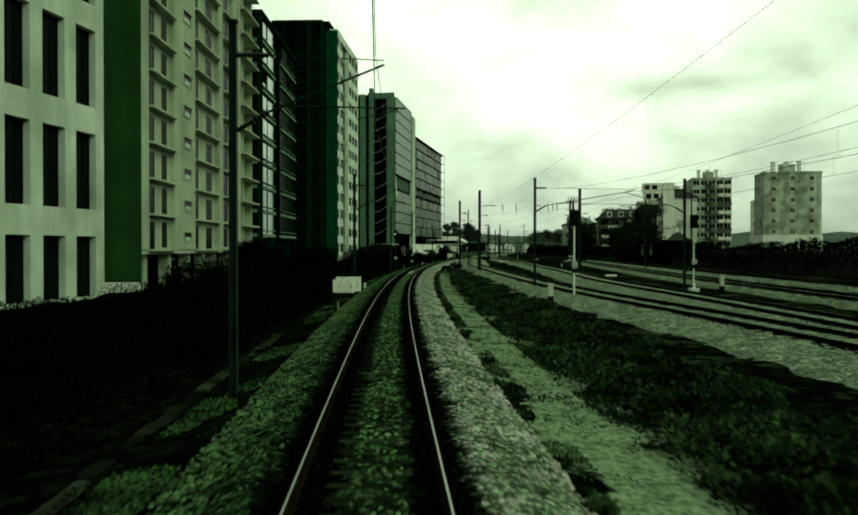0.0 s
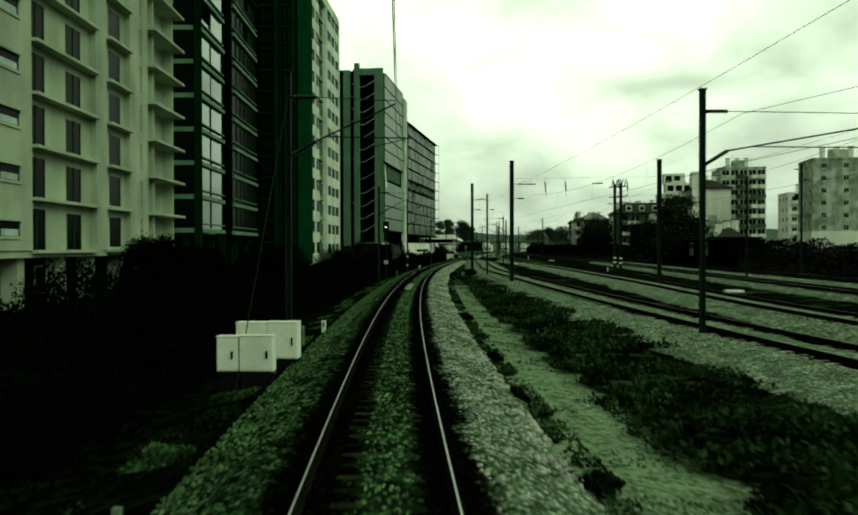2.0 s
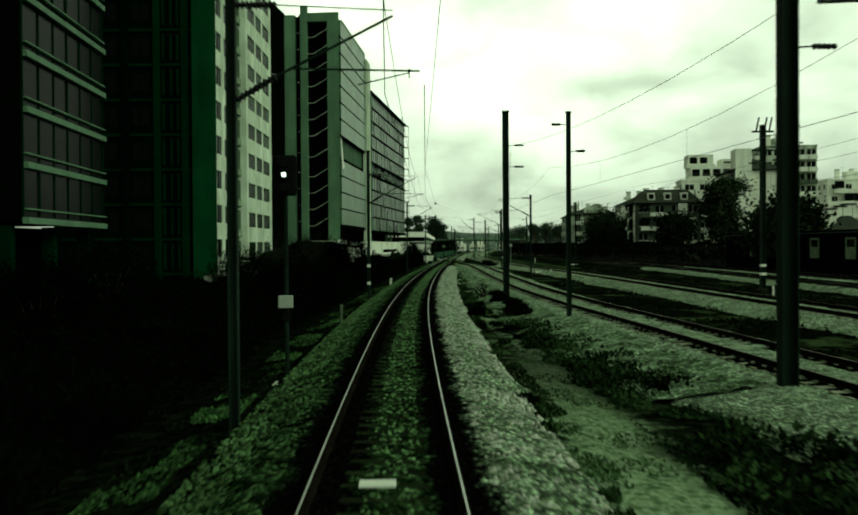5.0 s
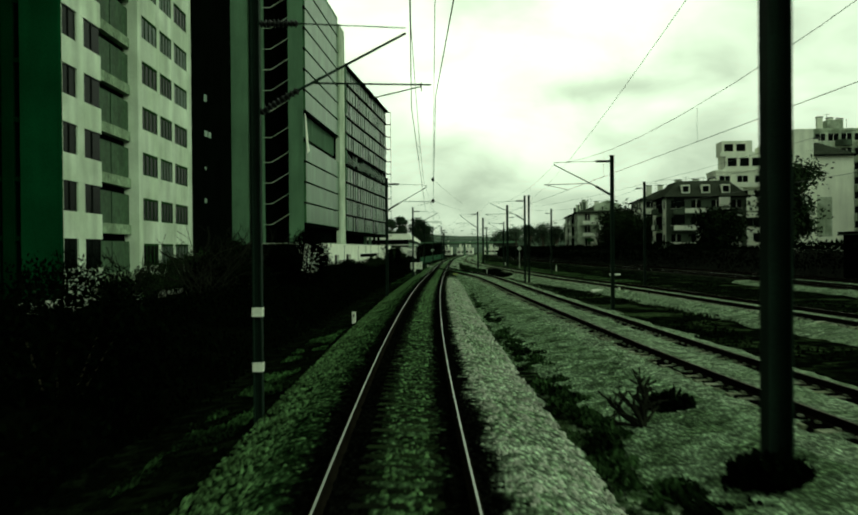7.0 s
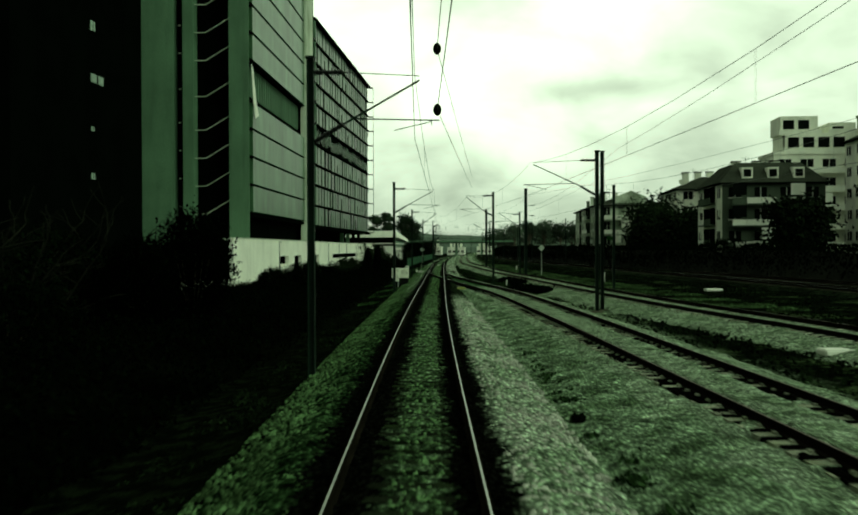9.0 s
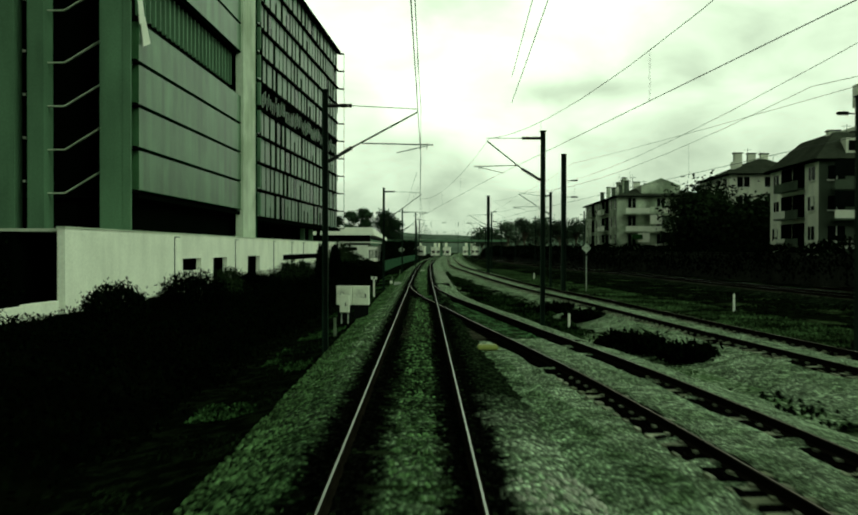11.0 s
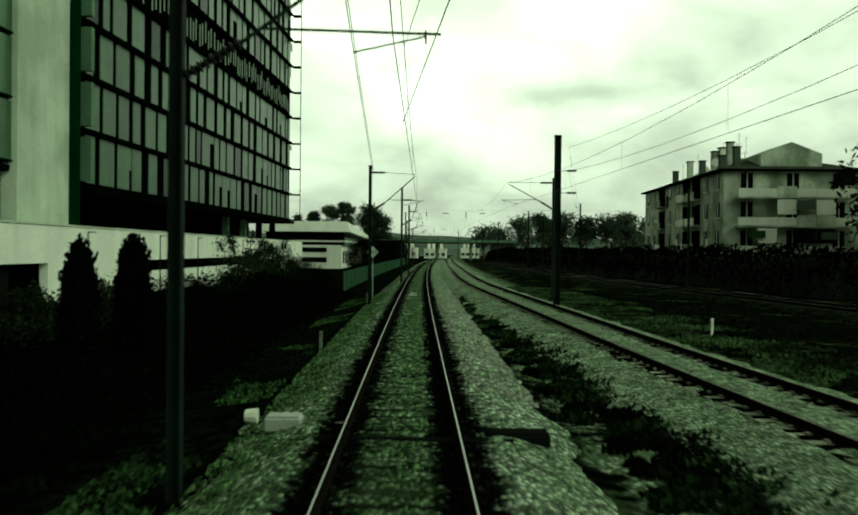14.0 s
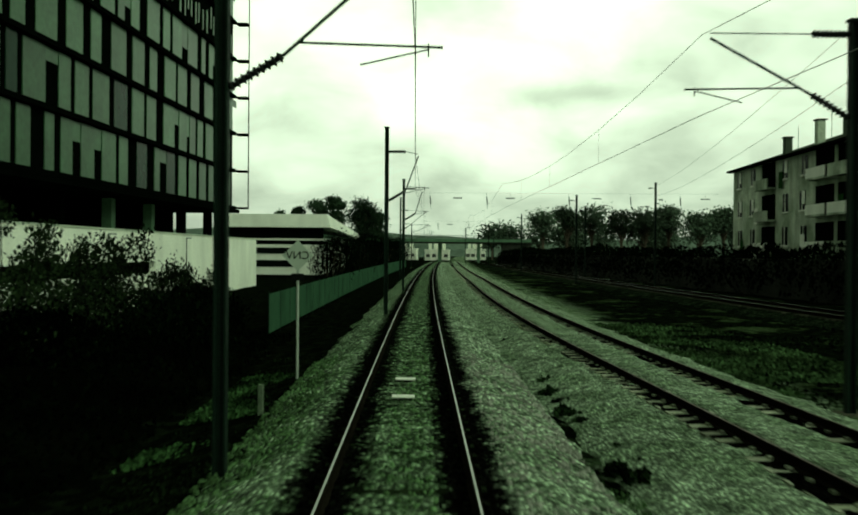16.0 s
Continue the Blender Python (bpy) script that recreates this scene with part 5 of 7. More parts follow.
def roof_clutter(b, w, h):
    """A small gabled attic, a row of flues along the eaves and lived-in balconies on the weathered house."""
    f = bm_new()
    lo = [f.verts.new(p) for p in ((w * 0.3, 1.5, h + 0.3), (w * 0.75, 1.5, h + 0.3), (w * 0.75, 9.0, h + 0.3), (w * 0.3, 9.0, h + 0.3))]
    up = [f.verts.new(p) for p in ((w * 0.3, 1.5, h + 1.9), (w * 0.75, 1.5, h + 1.9), (w * 0.75, 9.0, h + 1.9), (w * 0.3, 9.0, h + 1.9))]
    ridge = [f.verts.new(p) for p in ((w * 0.525, 1.5, h + 3.2), (w * 0.525, 9.0, h + 3.2))]
    f.faces.new(lo[::-1])
    f.faces.new((lo[0], lo[1], up[1], ridge[0], up[0]))
    f.faces.new((lo[2], lo[3], up[3], ridge[1], up[2]))
    f.faces.new((lo[1], lo[2], up[2], up[1]))
    f.faces.new((lo[3], lo[0], up[0], up[3]))
    f.faces.new((up[1], up[2], ridge[1], ridge[0]))
    f.faces.new((up[3], up[0], ridge[0], ridge[1]))
    part("attic", f, HOUSE_GREY, b)
    for k, (yy, hh) in enumerate(((2.0, 2.6), (4.5, 3.4), (7.5, 2.2), (10.5, 3.0), (16.0, 2.4), (22.0, 2.9), (30.0, 2.3))):
        fl = part("flue", box(bm_new(), 1.6, 2.3, yy - 0.4, yy + 0.4, h + 0.1, h + hh, 0.03), HOUSE_GREY if k % 2 else BRICK, b)
        part("flue_cap", box(bm_new(), 1.5, 2.4, yy - 0.5, yy + 0.5, h + hh + 0.002, h + hh + 0.12), BLACK_CLAD_AND_SHADE, fl)
        part("aerial", tube(bm_new(), (3.0, yy, h + 0.4), (3.0, yy, h + hh + 1.2), 0.025, n=5), STEEL, b)
    for k, (yy, zz_) in enumerate(((6.0, 4.0), (12.5, 7.2), (20.5, 4.1), (26.0, 10.2), (33.0, 7.0), (37.5, 3.8))):
        part("shutter", box(bm_new(), -0.16, -0.125, yy - 0.5, yy + 0.5, zz_ - 0.6, zz_ + 1.0), END_GREEN if k % 2 else WHITE, b)
    for k, (xx, zz_) in enumerate(((3.2, 4.1), (8.4, 7.2), (11.0, 4.0))):
        part("awning", box(bm_new(), xx - 0.9, xx + 0.9, -1.5, -1.32, zz_ + 0.9, zz_ + 1.7), BRICK if k else END_GREEN, b)


roof_clutter(weathered, 15, 12.6)
house("apartment_house", "grey-brown flats with white balconies under a mansard roof", 7.9, 306.0, 15, 16, 13.0, 4, BRICK, -0.6, 0.0, "mansard", 4, 4, True, (1.8, 1.5), (1, 2), HOUSE_WALL)
stepped = house("apartment_house", "pale tall flats with stepped roof terraces", 22.6, 330.0, 15, 9, 19.5, 6, HOUSE_WALL, -0.6, 0.0, "flat", 4, 3, True, (2.2, 1.4))
for x0, x1, y0, z0, z1 in ((2.4, 15.0, 1.6, 20.0, 23.4), (2.0, 8.5, 3.0, 23.402, 26.6), (10.5, 15.0, 3.0, 23.402, 25.4)):
    block = part("terrace_block", box(bm_new(), x0, x1, y0, 8.8, z0, z1), HOUSE_WALL, stepped)
    for k in range(int((x1 - x0) / 2.6)):
        part("window", box(bm_new(), x0 + 0.5 + 2.6 * k, x0 + 2.4 + 2.6 * k, y0 - 0.06, y0 - 0.01, z0 + 0.9, z1 - 0.7), GLASS_DARK, block)
    part("terrace_rail", box(bm_new(), x0 - 0.6, x1 + 0.2, y0 - 1.3, y0 - 1.2, z0 - 0.3, z0 + 0.6), WHITE, block)
house("apartment_house", "white narrow house with rows of dark windows", 8.6, 343.0, 12, 18, 14.5, 5, HOUSE_WALL, -0.6, 0.0, "hip", 3, 4, False, (1.8, 1.5))
gable = house("apartment_house", "tall flats with a blank white gable wall", 28.0, 295.0, 10.5, 17, 19.5, 6, HOUSE_WALL, -0.6, 0.0, "hip", 0, 5, False, (1.6, 1.4))
part("stair_tower", box(bm_new(), 0.0, 3.4, -0.8, 4.0, 0.0, 24.0), HOUSE_WALL, gable)
part("gable_stain", box(bm_new(), 4.2, 6.8, -0.03, -0.004, 5.0, 12.0), HOUSE_GREY, gable, "weathered grey patch on the gable")
stacked = house("apartment_house", "tall flats with dark rounded stacked balconies", 40.5, 322.0, 13.0, 18, 27.0, 9, HOUSE_GREY, -0.6, 0.0, "flat", 5, 5, False, (2.0, 1.5))
for i in range(1, 9):
    bm = bm_new()
    n = 10
    ring = [(4.2 + 3.4 * k / n, -0.13 - 1.5 * math.sin(math.pi * k / n)) for k in range(n + 1)]
    lo, hi = [[bm.verts.new((p, q, 3.0 * i + dz)) for p, q in ring] for dz in (-0.1, 1.1)]
    for k in range(n):
        bm.faces.new((lo[k], lo[k + 1], hi[k + 1], hi[k]))
    bm.faces.new(lo[::-1])
    bm.faces.new(hi)
    part("balcony", bm, BRICK, stacked, "dark rounded balcony")
    for x0 in (8.6, 10.9):
        part("balcony", box(bm_new(), x0, x0 + 2.0, -1.3, -0.13, 3.0 * i - 0.1, 3.0 * i + 1.0), WHITE if i % 3 else BRICK, stacked)
tower = house("apartment_house", "grey tower beside the yard with a white base", 54.8, 275.0, 16, 14, 25.0, 8, HOUSE_GREY, -0.6, 0.0, "flat", 3, 3, False, (1.0, 1.2))
part("white_base", box(bm_new(), -0.3, 16.3, -0.3, 14.3, 0.0, 7.0), WHITE, tower, "white painted lower storeys")
house("apartment_house", "far white flats behind the yard", 72.0, 372.0, 20, 16, 22.0, 6, HOUSE_WALL, -0.6, 0.0, "flat", 5, 3, True, (1.6, 1.4))
house("shed", "small pale shed with a rounded roof by the yard", 20.0, 210.0, 7, 9, 4.2, 1, HOUSE_GREY, -0.6, 0.0, "hip", 2, 2, False, (1.0, 1.0))
def goods_shed():
    """A long dark flat-roofed shed in front of the yard wall, with pale window frames."""
    sh = thing("goods_shed", 17.0, 178.0, -0.6, 8.53, "long dark flat-roofed railway shed with pale windows", "shed")
    solid("wall", sh, BLACK_CLAD_AND_SHADE, 0.0, 5.0, 0.0, 44.0, 0.0, 4.45)
    part("roof", box(bm_new(), -0.35, 5.3, -0.4, 44.4, 4.452, 4.7), BLACK_CLAD_AND_SHADE, sh)
    for k, yy in enumerate((9.0, 16.8, 25.0, 33.5)):
        w = part("window", box(bm_new(), -0.05, -0.003, yy, yy + 1.7, 1.9, 3.7), GLASS_DARK, sh)
        fr = bm_new()
        for a, c, z0, z1 in ((yy - 0.2, yy + 1.9, 3.7, 3.9), (yy - 0.2, yy, 1.9, 3.7), (yy + 1.7, yy + 1.9, 1.9, 3.7), (yy - 0.2, yy + 1.9, 1.7, 1.9)):
            box(fr, -0.10, -0.051, a, c, z0, z1)
        box(fr, -0.09, -0.051, yy, yy + 1.7, 1.9, 2.9)
        part("window_frame", fr, STAKE_GREY, w)
    part("gutter", tube(bm_new(), (-0.42, -0.3, 4.4), (-0.42, 44.3, 4.4), 0.07, n=7), STEEL, sh)


goods_shed()
for i in range(8):
    far_trees.append((-19.5 + 5.5 * i, 495.0 + 3 * (i % 3)))


def tree(x, y, z, height, radius, label, seed, leaves=900, leaf=0.45, crown=0.62, squash=1.0, foliage=None):
    """A tapered trunk with limbs and a crown of many small leaf clusters."""
    r = random.Random(seed)
    t = thing("tree", x, y, z, r.uniform(0, 360), label, "tree")
    bm = bm_new()
    mid = height * (1 - crown)
    tube(bm, (0, 0, 0), (0.08, 0.05, mid), 0.05 * height ** 0.8, 0.035 * height ** 0.8, 7)
    tips = []
    for k in range(17):
        a = k * 2.4 + r.uniform(-0.4, 0.4)
        rad, zz_ = radius * r.uniform(0.35, 0.8), r.uniform(mid + 0.1 * height, height * 0.92)
        tip = (math.cos(a) * rad, math.sin(a) * rad, zz_)
        tube(bm, (0.08, 0.05, mid * r.uniform(0.75, 1.0)), tip, 0.022 * height ** 0.8, 0.006 * height ** 0.8, 5)
        tips.append(tip)
    tips.append((0, 0, height * 0.9))
    part("trunk", bm, BARK, t)
    vs, fs = [], []
    for k in range(leaves):
        c = Vector(r.choice(tips))
        spread = radius * 0.36
        p = c + Vector((r.gauss(0, spread), r.gauss(0, spread), r.gauss(0, spread * 0.7 * squash)))
        if p.z < mid * 0.6:
            p.z = mid * 0.6 + r.random()
        u = Vector((r.gauss(0, 1), r.gauss(0, 1), r.gauss(0, 1))).normalized()
        v = u.orthogonal().normalized()
        s = leaf * r.uniform(0.5, 1.3)
        b0 = len(vs)
        vs += [tuple(p + u * s), tuple(p + v * s * 0.6), tuple(p - u * s), tuple(p - v * s * 0.6)]
        fs.append((b0, b0 + 1, b0 + 2, b0 + 3))
    raw("crown", vs, fs, foliage or TREE_LEAF, t)
    return t


for i, (x, y, h, r) in enumerate(((21.0, 274.0, 15.8, 3.5), (15.2, 294.0, 8.6, 3.5), (4.5, 338.0, 12.0, 5.0), (2.5, 334.0, 10.0, 3.8), (9.0, 330.0, 9.0, 4.0), (14.0, 205.0, 7.5, 3.8))):
    tree(x, y, 0.0, h, r, "dark leafy tree behind the yard wall", 40 + i, 9000, 0.32, 0.8)
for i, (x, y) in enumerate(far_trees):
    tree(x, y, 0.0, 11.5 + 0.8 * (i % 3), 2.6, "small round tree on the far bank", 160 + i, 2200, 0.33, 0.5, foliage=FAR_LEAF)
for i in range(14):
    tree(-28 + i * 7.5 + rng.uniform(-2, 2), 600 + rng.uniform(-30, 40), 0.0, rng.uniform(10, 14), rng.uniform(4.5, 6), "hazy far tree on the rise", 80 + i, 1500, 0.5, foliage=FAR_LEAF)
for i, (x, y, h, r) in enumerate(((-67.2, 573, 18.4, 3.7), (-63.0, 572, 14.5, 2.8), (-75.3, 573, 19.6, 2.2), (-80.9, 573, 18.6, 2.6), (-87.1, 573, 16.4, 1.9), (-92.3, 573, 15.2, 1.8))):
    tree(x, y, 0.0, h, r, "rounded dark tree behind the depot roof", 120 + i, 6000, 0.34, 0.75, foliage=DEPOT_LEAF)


def depot():
    """Low depot with a thick pale roof falling to the back, on dark strip windows."""
    d = thing("depot", -56.4, 440.0, -1.0, 2.0, "low pale depot with a thick overhanging white roof", "building")
    f = bm_new()
    lo = [f.verts.new(p) for p in ((-17, -1, 7.2), (0.6, -1, 7.2), (0.6, 50, 6.2), (-17, 50, 6.2))]
    hi = [f.verts.new(p) for p in ((-16.4, -0.4, 9.2), (0.0, -0.4, 9.2), (0.2, 50, 7.2), (-16.4, 50, 7.2))]
    f.faces.new(lo[::-1])
    f.faces.new(hi)
    for k in range(4):
        f.faces.new((lo[k], lo[(k + 1) % 4], hi[(k + 1) % 4], hi[k]))
    part("roof", f, WHITE, d)
    part("upper_wall", box(bm_new(), -16, -0.6, 0.6, 48, 4.6, 6.15), CONC_GREEN, d)
    part("upper_front", box(bm_new(), -16, -0.6, 0.2, 0.6, 4.6, 7.19), BLACK_CLAD_AND_SHADE, d)
    part("cornice", box(bm_new(), -16.3, -0.3, -0.3, 48.5, 5.2, 5.5), WHITE, d)
    part("lower_wall", box(bm_new(), -16.5, -1.2, -0.2, 48, 0, 4.59), WHITE, d)
    for z0, z1 in ((1.2, 2.2), (3.2, 4.1)):
        part("strip_window", box(bm_new(), -16.2, -4.0, -0.28, -0.204, z0, z1), GLASS_DARK, d)
    for k in range(6):
        part("arched_window", box(bm_new(), -1.196, -1.13, 3 + 5 * k, 5.2 + 5 * k, 1.0, 3.4), GLASS_DARK, d)


depot()


def road_bridge():
    b = thing("road_bridge", -64.0, 555.0, 0.0, 0.0, "long flat concrete road bridge over the railway", "bridge")
    part("deck", box(bm_new(), 0, 46, 0, 9, 5.0, 5.9), WALL_DARK, b)
    part("kerb_beam", box(bm_new(), 0, 46, -0.3, -0.004, 5.4, 6.2), CONC_GREEN, b)
    bm = bm_new()
    tube(bm, (0, -0.15, 7.2), (46, -0.15, 7.2), 0.05, n=5)
    tube(bm, (0, -0.15, 6.7), (46, -0.15, 6.7), 0.03, n=5)
    part("handrail", bm, STEEL, b)
    for k in range(16):
        part("rail_post", box(bm_new(), 3 * k - 0.04, 3 * k + 0.04, -0.2, -0.1, 6.2, 7.2), STEEL, b)
    for x in (8.0, 20.0, 31.0):
        part("pier", box(bm_new(), x, x + 0.9, 2, 7, -1.0, 4.998), CONC_GREEN, b)
    part("abutment", box(bm_new(), 38, 46, 0.5, 8.5, -1, 4.998), WALL_DARK, b)
    for k in range(4):
        lamp = thing("street_lamp", -60 + 12 * k, 559.0, 5.9, 0, "thin street lamp on the road bridge", "lamp", "lamps on the bridge")
        bm = tube(bm_new(), (0, 0, 0), (0, 0, 3.6), 0.06, 0.04, 6)
        part("post", bm, STEEL, lamp)
        part("arm", tube(bm_new(), (0, 0, 3.6), (1.0, 0, 3.8), 0.03, 0.03, 5), STEEL, lamp)


road_bridge()
# pale sheds beyond the bridge, seen under its deck
for i, (x, y, w, h) in enumerate(((-52, 640, 9, 3.6), (-37, 660, 8, 4.0), (-66, 650, 10, 4.0))):
    house("shed", "low white shed beyond the road bridge", x, y, w, 14, h, 1, HOUSE_WALL, -0.6, 0.0, "flat", 4, 2, False, (1.4, 1.2))


def hills():
    """Low wooded rise with far roofs, on the horizon."""
    vs, fs = [], []
    n = 90
    for k in range(n + 1):
        x = -900 + 1800 * k / n
        for j, (y, base) in enumerate(((900, -2), (980, 0.6), (1150, 1.0), (1500, -2))):
            h = 22 + 14 * noise.noise((x * 0.004, 0, 1)) + 5 * noise.noise((x * 0.02, 0, 4)) - 8 * math.exp(-((x + 50) / 160) ** 2)
            vs.append((x, y, base * h if base > 0 else base))
    for k in range(n):
        for j in range(3):
            fs.append((k * 4 + j, (k + 1) * 4 + j, (k + 1) * 4 + j + 1, k * 4 + j + 1))
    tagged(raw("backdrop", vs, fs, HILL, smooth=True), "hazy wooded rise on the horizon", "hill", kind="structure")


hills()


def green_fence():
    """Green sheeted fence beside the line past the hedge."""
    f = thing("fence_line", 0, 0, 0, 0, "plain green sheeted fence on thin posts", "fence", kind="structure")
    for k in range(55):
        y = 343 + 3.0 * k
        xa, xc = float(main_x(y)) - 6.4, float(main_x(y + 3)) - 6.4
        p = part("fence_panel", box(bm_new(), -0.02, 0.02, 0.03, math.hypot(xc - xa, 3) - 0.03, 0.05, 1.75), FENCE, f)
        where = pose(xa, y, -0.95, 0, 0, -math.degrees(math.atan2(xc - xa, 3)))
        p.matrix_local = where
        q = part("fence_post", tube(bm_new(), (0, 0, -0.4), (0, 0, 1.85), 0.03, n=6), STEEL, f)
        q.matrix_local = where


FENCE = mat("green_fence_sheet", (0.042, 0.085, 0.048), 0.8, 0.2, 2.0, 15.0, 0.2, streak=0.2)
green_fence()

# ---- overhead line: masts, brackets and wires ----


def insulator(bm, a, b, n=9, r=0.085):
    a, b = Vector(a), Vector(b)
    d = (b - a).normalized()
    u = d.cross(Vector((0, 0, 1)) if abs(d.z) < 0.95 else Vector((1, 0, 0))).normalized()
    v = d.cross(u)
    prof = [(0.0, 0.04)]
    for k in range(n):
        prof += [((k + 0.25) / n, 0.05), ((k + 0.4) / n, r), ((k + 0.6) / n, r * 0.9), ((k + 0.75) / n, 0.05)]
    prof.append((1.0, 0.04))
    rings = [[bm.verts.new(a.lerp(b, t) + (u * math.cos(q * math.pi / 4) + v * math.sin(q * math.pi / 4)) * w) for q in range(8)] for t, w in prof]
    for lo, hi in zip(rings[:-1], rings[1:]):
        for q in range(8):
            bm.faces.new((lo[q], lo[(q + 1) % 8], hi[(q + 1) % 8], hi[q]))
    bm.faces.new(rings[0][::-1])
    bm.faces.new(rings[-1])


def mast(x, y, height, reach=None, base=-0.55, heavy=False, label="", arms=(), strap=None, low=5.4):
    """An H-section mast. reach: signed distance across to the wire it carries; arms: heights of short feeder arms."""
    m = thing("catenary_mast", x, y, base, -math.degrees(heading(main_x, y)), label or "tall dark steel catenary mast beside the tracks", "mast", "catenary masts")
    w = 0.17 if heavy else 0.09
    h = height - base
    steel = STEEL
    bm = bm_new()
    f, t = w - 0.025, 0.012
    sec = [(-w, -w), (-f, -w), (-f, -t), (f, -t), (f, -w), (w, -w), (w, w), (f, w), (f, t), (-f, t), (-f, w), (-w, w)]
    lo, hi = [[bm.verts.new((p, q, z)) for p, q in sec] for z in (0, h)]
    for k in range(12):
        bm.faces.new((lo[k], lo[(k + 1) % 12], hi[(k + 1) % 12], hi[k]))
    bm.faces.new(hi)
    part("post", bm, steel, m)
    part("foundation", box(bm_new(), -0.3, 0.3, -0.3, 0.3, -0.6, 0.06, 0.04), SLEEPER_OLD, m)
    part("cap", box(bm_new(), -w - 0.03, w + 0.03, -w - 0.03, w + 0.03, h, h + 0.05), steel, m)
    if strap is not None:
        for z in strap:
            part("white_band", box(bm_new(), -w - 0.01, w + 0.01, -w - 0.01, w + 0.01, z - base, z - base + 0.18), WHITE, m)
    if reach:
        s = 1 if reach > 0 else -1
        L = abs(reach)
        z_top, z_low, z_reg = 7.05 - base, low - base, low + 0.35 - base
        z_tie = min(h - 0.25, 7.15 - base)
        br = part("bracket_tube", tube(bm_new(), (s * (w + 0.75), 0, z_low + 0.45), (s * L, 0, z_top - 0.1), 0.028, n=7), steel, m)
        bm = bm_new()
        insulator(bm, (s * w, 0, z_low), (s * (w + 0.75), 0, z_low + 0.45))
        part("insulator", bm, INSUL, br)
        tie = part("top_tie", tube(bm_new(), (s * (w + 0.75), 0, z_tie), (s * L, 0, z_top), 0.014, n=5), steel, m)
        bm = bm_new()
        insulator(bm, (s * w, 0, z_tie), (s * (w + 0.75), 0, z_tie))
        part("insulator", bm, INSUL, tie)
        t_ = (z_reg + 0.15 - (z_low + 0.45)) / max(z_top - z_low - 0.55, 0.1)
        xr = s * ((w + 0.75) + (L - w - 0.75) * min(max(t_, 0.12), 0.6))
        zr = z_low + 0.45 + (z_top - z_low - 0.55) * min(max(t_, 0.12), 0.6)
        part("registration_tube", tube(bm_new(), (xr, 0, zr), (s * (L + 0.5), 0, zr - 0.05), 0.02, n=6), steel, m)
        bm = tube(bm_new(), (s * (L + 0.3), 0, zr - 0.08), (s * (L - 0.65), 0, zr - 0.3), 0.014, n=5)
        tube(bm, (s * (L + 0.3), 0, zr), (s * (L + 0.3), 0, zr - 0.18), 0.012, n=5)
        part("steady_arm", bm, steel, m)
    for z, side, ln in arms:
        bm = bm_new()
        tube(bm, (side * w, 0, z - base), (side * (w + ln * 0.4), 0, z - base + 0.02), 0.02, n=6)
        insulator(bm, (side * (w + ln * 0.4), 0, z - base + 0.02), (side * (w + ln), 0, z - base + 0.02), 5, 0.07)
        part("feeder_insulator", bm, INSUL, m)
    return m


def sag(bm, a, b, drop, r, n=8, sides=4):
    """A wire that hangs between two points."""
    a, b = Vector(a), Vector(b)
    cable(bm, [a.lerp(b, k / n) - Vector((0, 0, drop * 4 * (k / n) * (1 - k / n))) for k in range(n + 1)], r, sides)
    return bm


def catenary(fx, ys, label, zig=0.12, messenger=7.05, contact=5.45):
    """One line of contact wire under a messenger wire, span by span, with its droppers."""
    c = thing("overhead_line", 0, 0, 0, 0, label, "overhead wire", "overhead lines")
    for k in range(len(ys) - 1):
        y0, y1 = ys[k], ys[k + 1]
        a = (float(fx(y0)) + zig * (-1) ** k, y0, messenger)
        b = (float(fx(y1)) - zig * (-1) ** k, y1, messenger)
        bm = bm_new()
        sag(bm, a, b, 0.75, 0.008)
        m = part("messenger_wire", bm, WIRE, c)
        part("contact_wire", tube(bm_new(), (a[0], y0, contact), (b[0], y1, contact), 0.008, n=4), WIRE, c)
        nd = max(3, int((y1 - y0) / 9))
        for j in range(1, nd):
            t = j / nd
            x = a[0] + (b[0] - a[0]) * t
            y = y0 + (y1 - y0) * t
            part("dropper", tube(bm_new(), (x, y, contact), (x, y, messenger - 0.75 * 4 * t * (1 - t)), 0.004, n=3), WIRE, m)


LEFT_MASTS = [(-7.8, 19.8, 7.9), (-15.54, 62.6, 7.9), (-22.4, 109.0, 7.6), (-26.83, 148.05, 8.6), (-30.22, 191.3, 7.5), (-33.2, 235.2, 7.6), (-35.9, 277.3, 7.4), (-37.9, 317.0, 7.5), (-38.25, 344.7, 8.2), (-39.3, 368.5, 7.8), (-42.2, 402.0, 8.5), (-45.5, 450.0, 8.5), (-47.6, 500.0, 8.5)]
for i, (x, y, h) in enumerate(LEFT_MASTS):
    mast(x, y, h, float(main_x(y)) - x, -0.9, label="dark steel catenary mast with a bracket over the main track", strap=(0.32, 1.4) if i == 3 else None, low=5.4 if i < 6 else 4.95)
catenary(main_x, [-25.0] + [m[1] for m in LEFT_MASTS], "main line catenary wires over the single track")

NEAR_MASTS = [(-2.9, 67.5, 7.85, 1), (8.4, 71.4, 7.95, 1.5), (-16.7, 177.0, 7.35, -1), (-20.5, 215.0, 7.6, -1), (-25.9, 243.0, 7.3, -1)]
for x, y, h, s in NEAR_MASTS:
    mast(x, y, h, float((near_x if s < 0 else second_x)(y)) - x, -0.55, label="steel mast with a bracket over the side track")
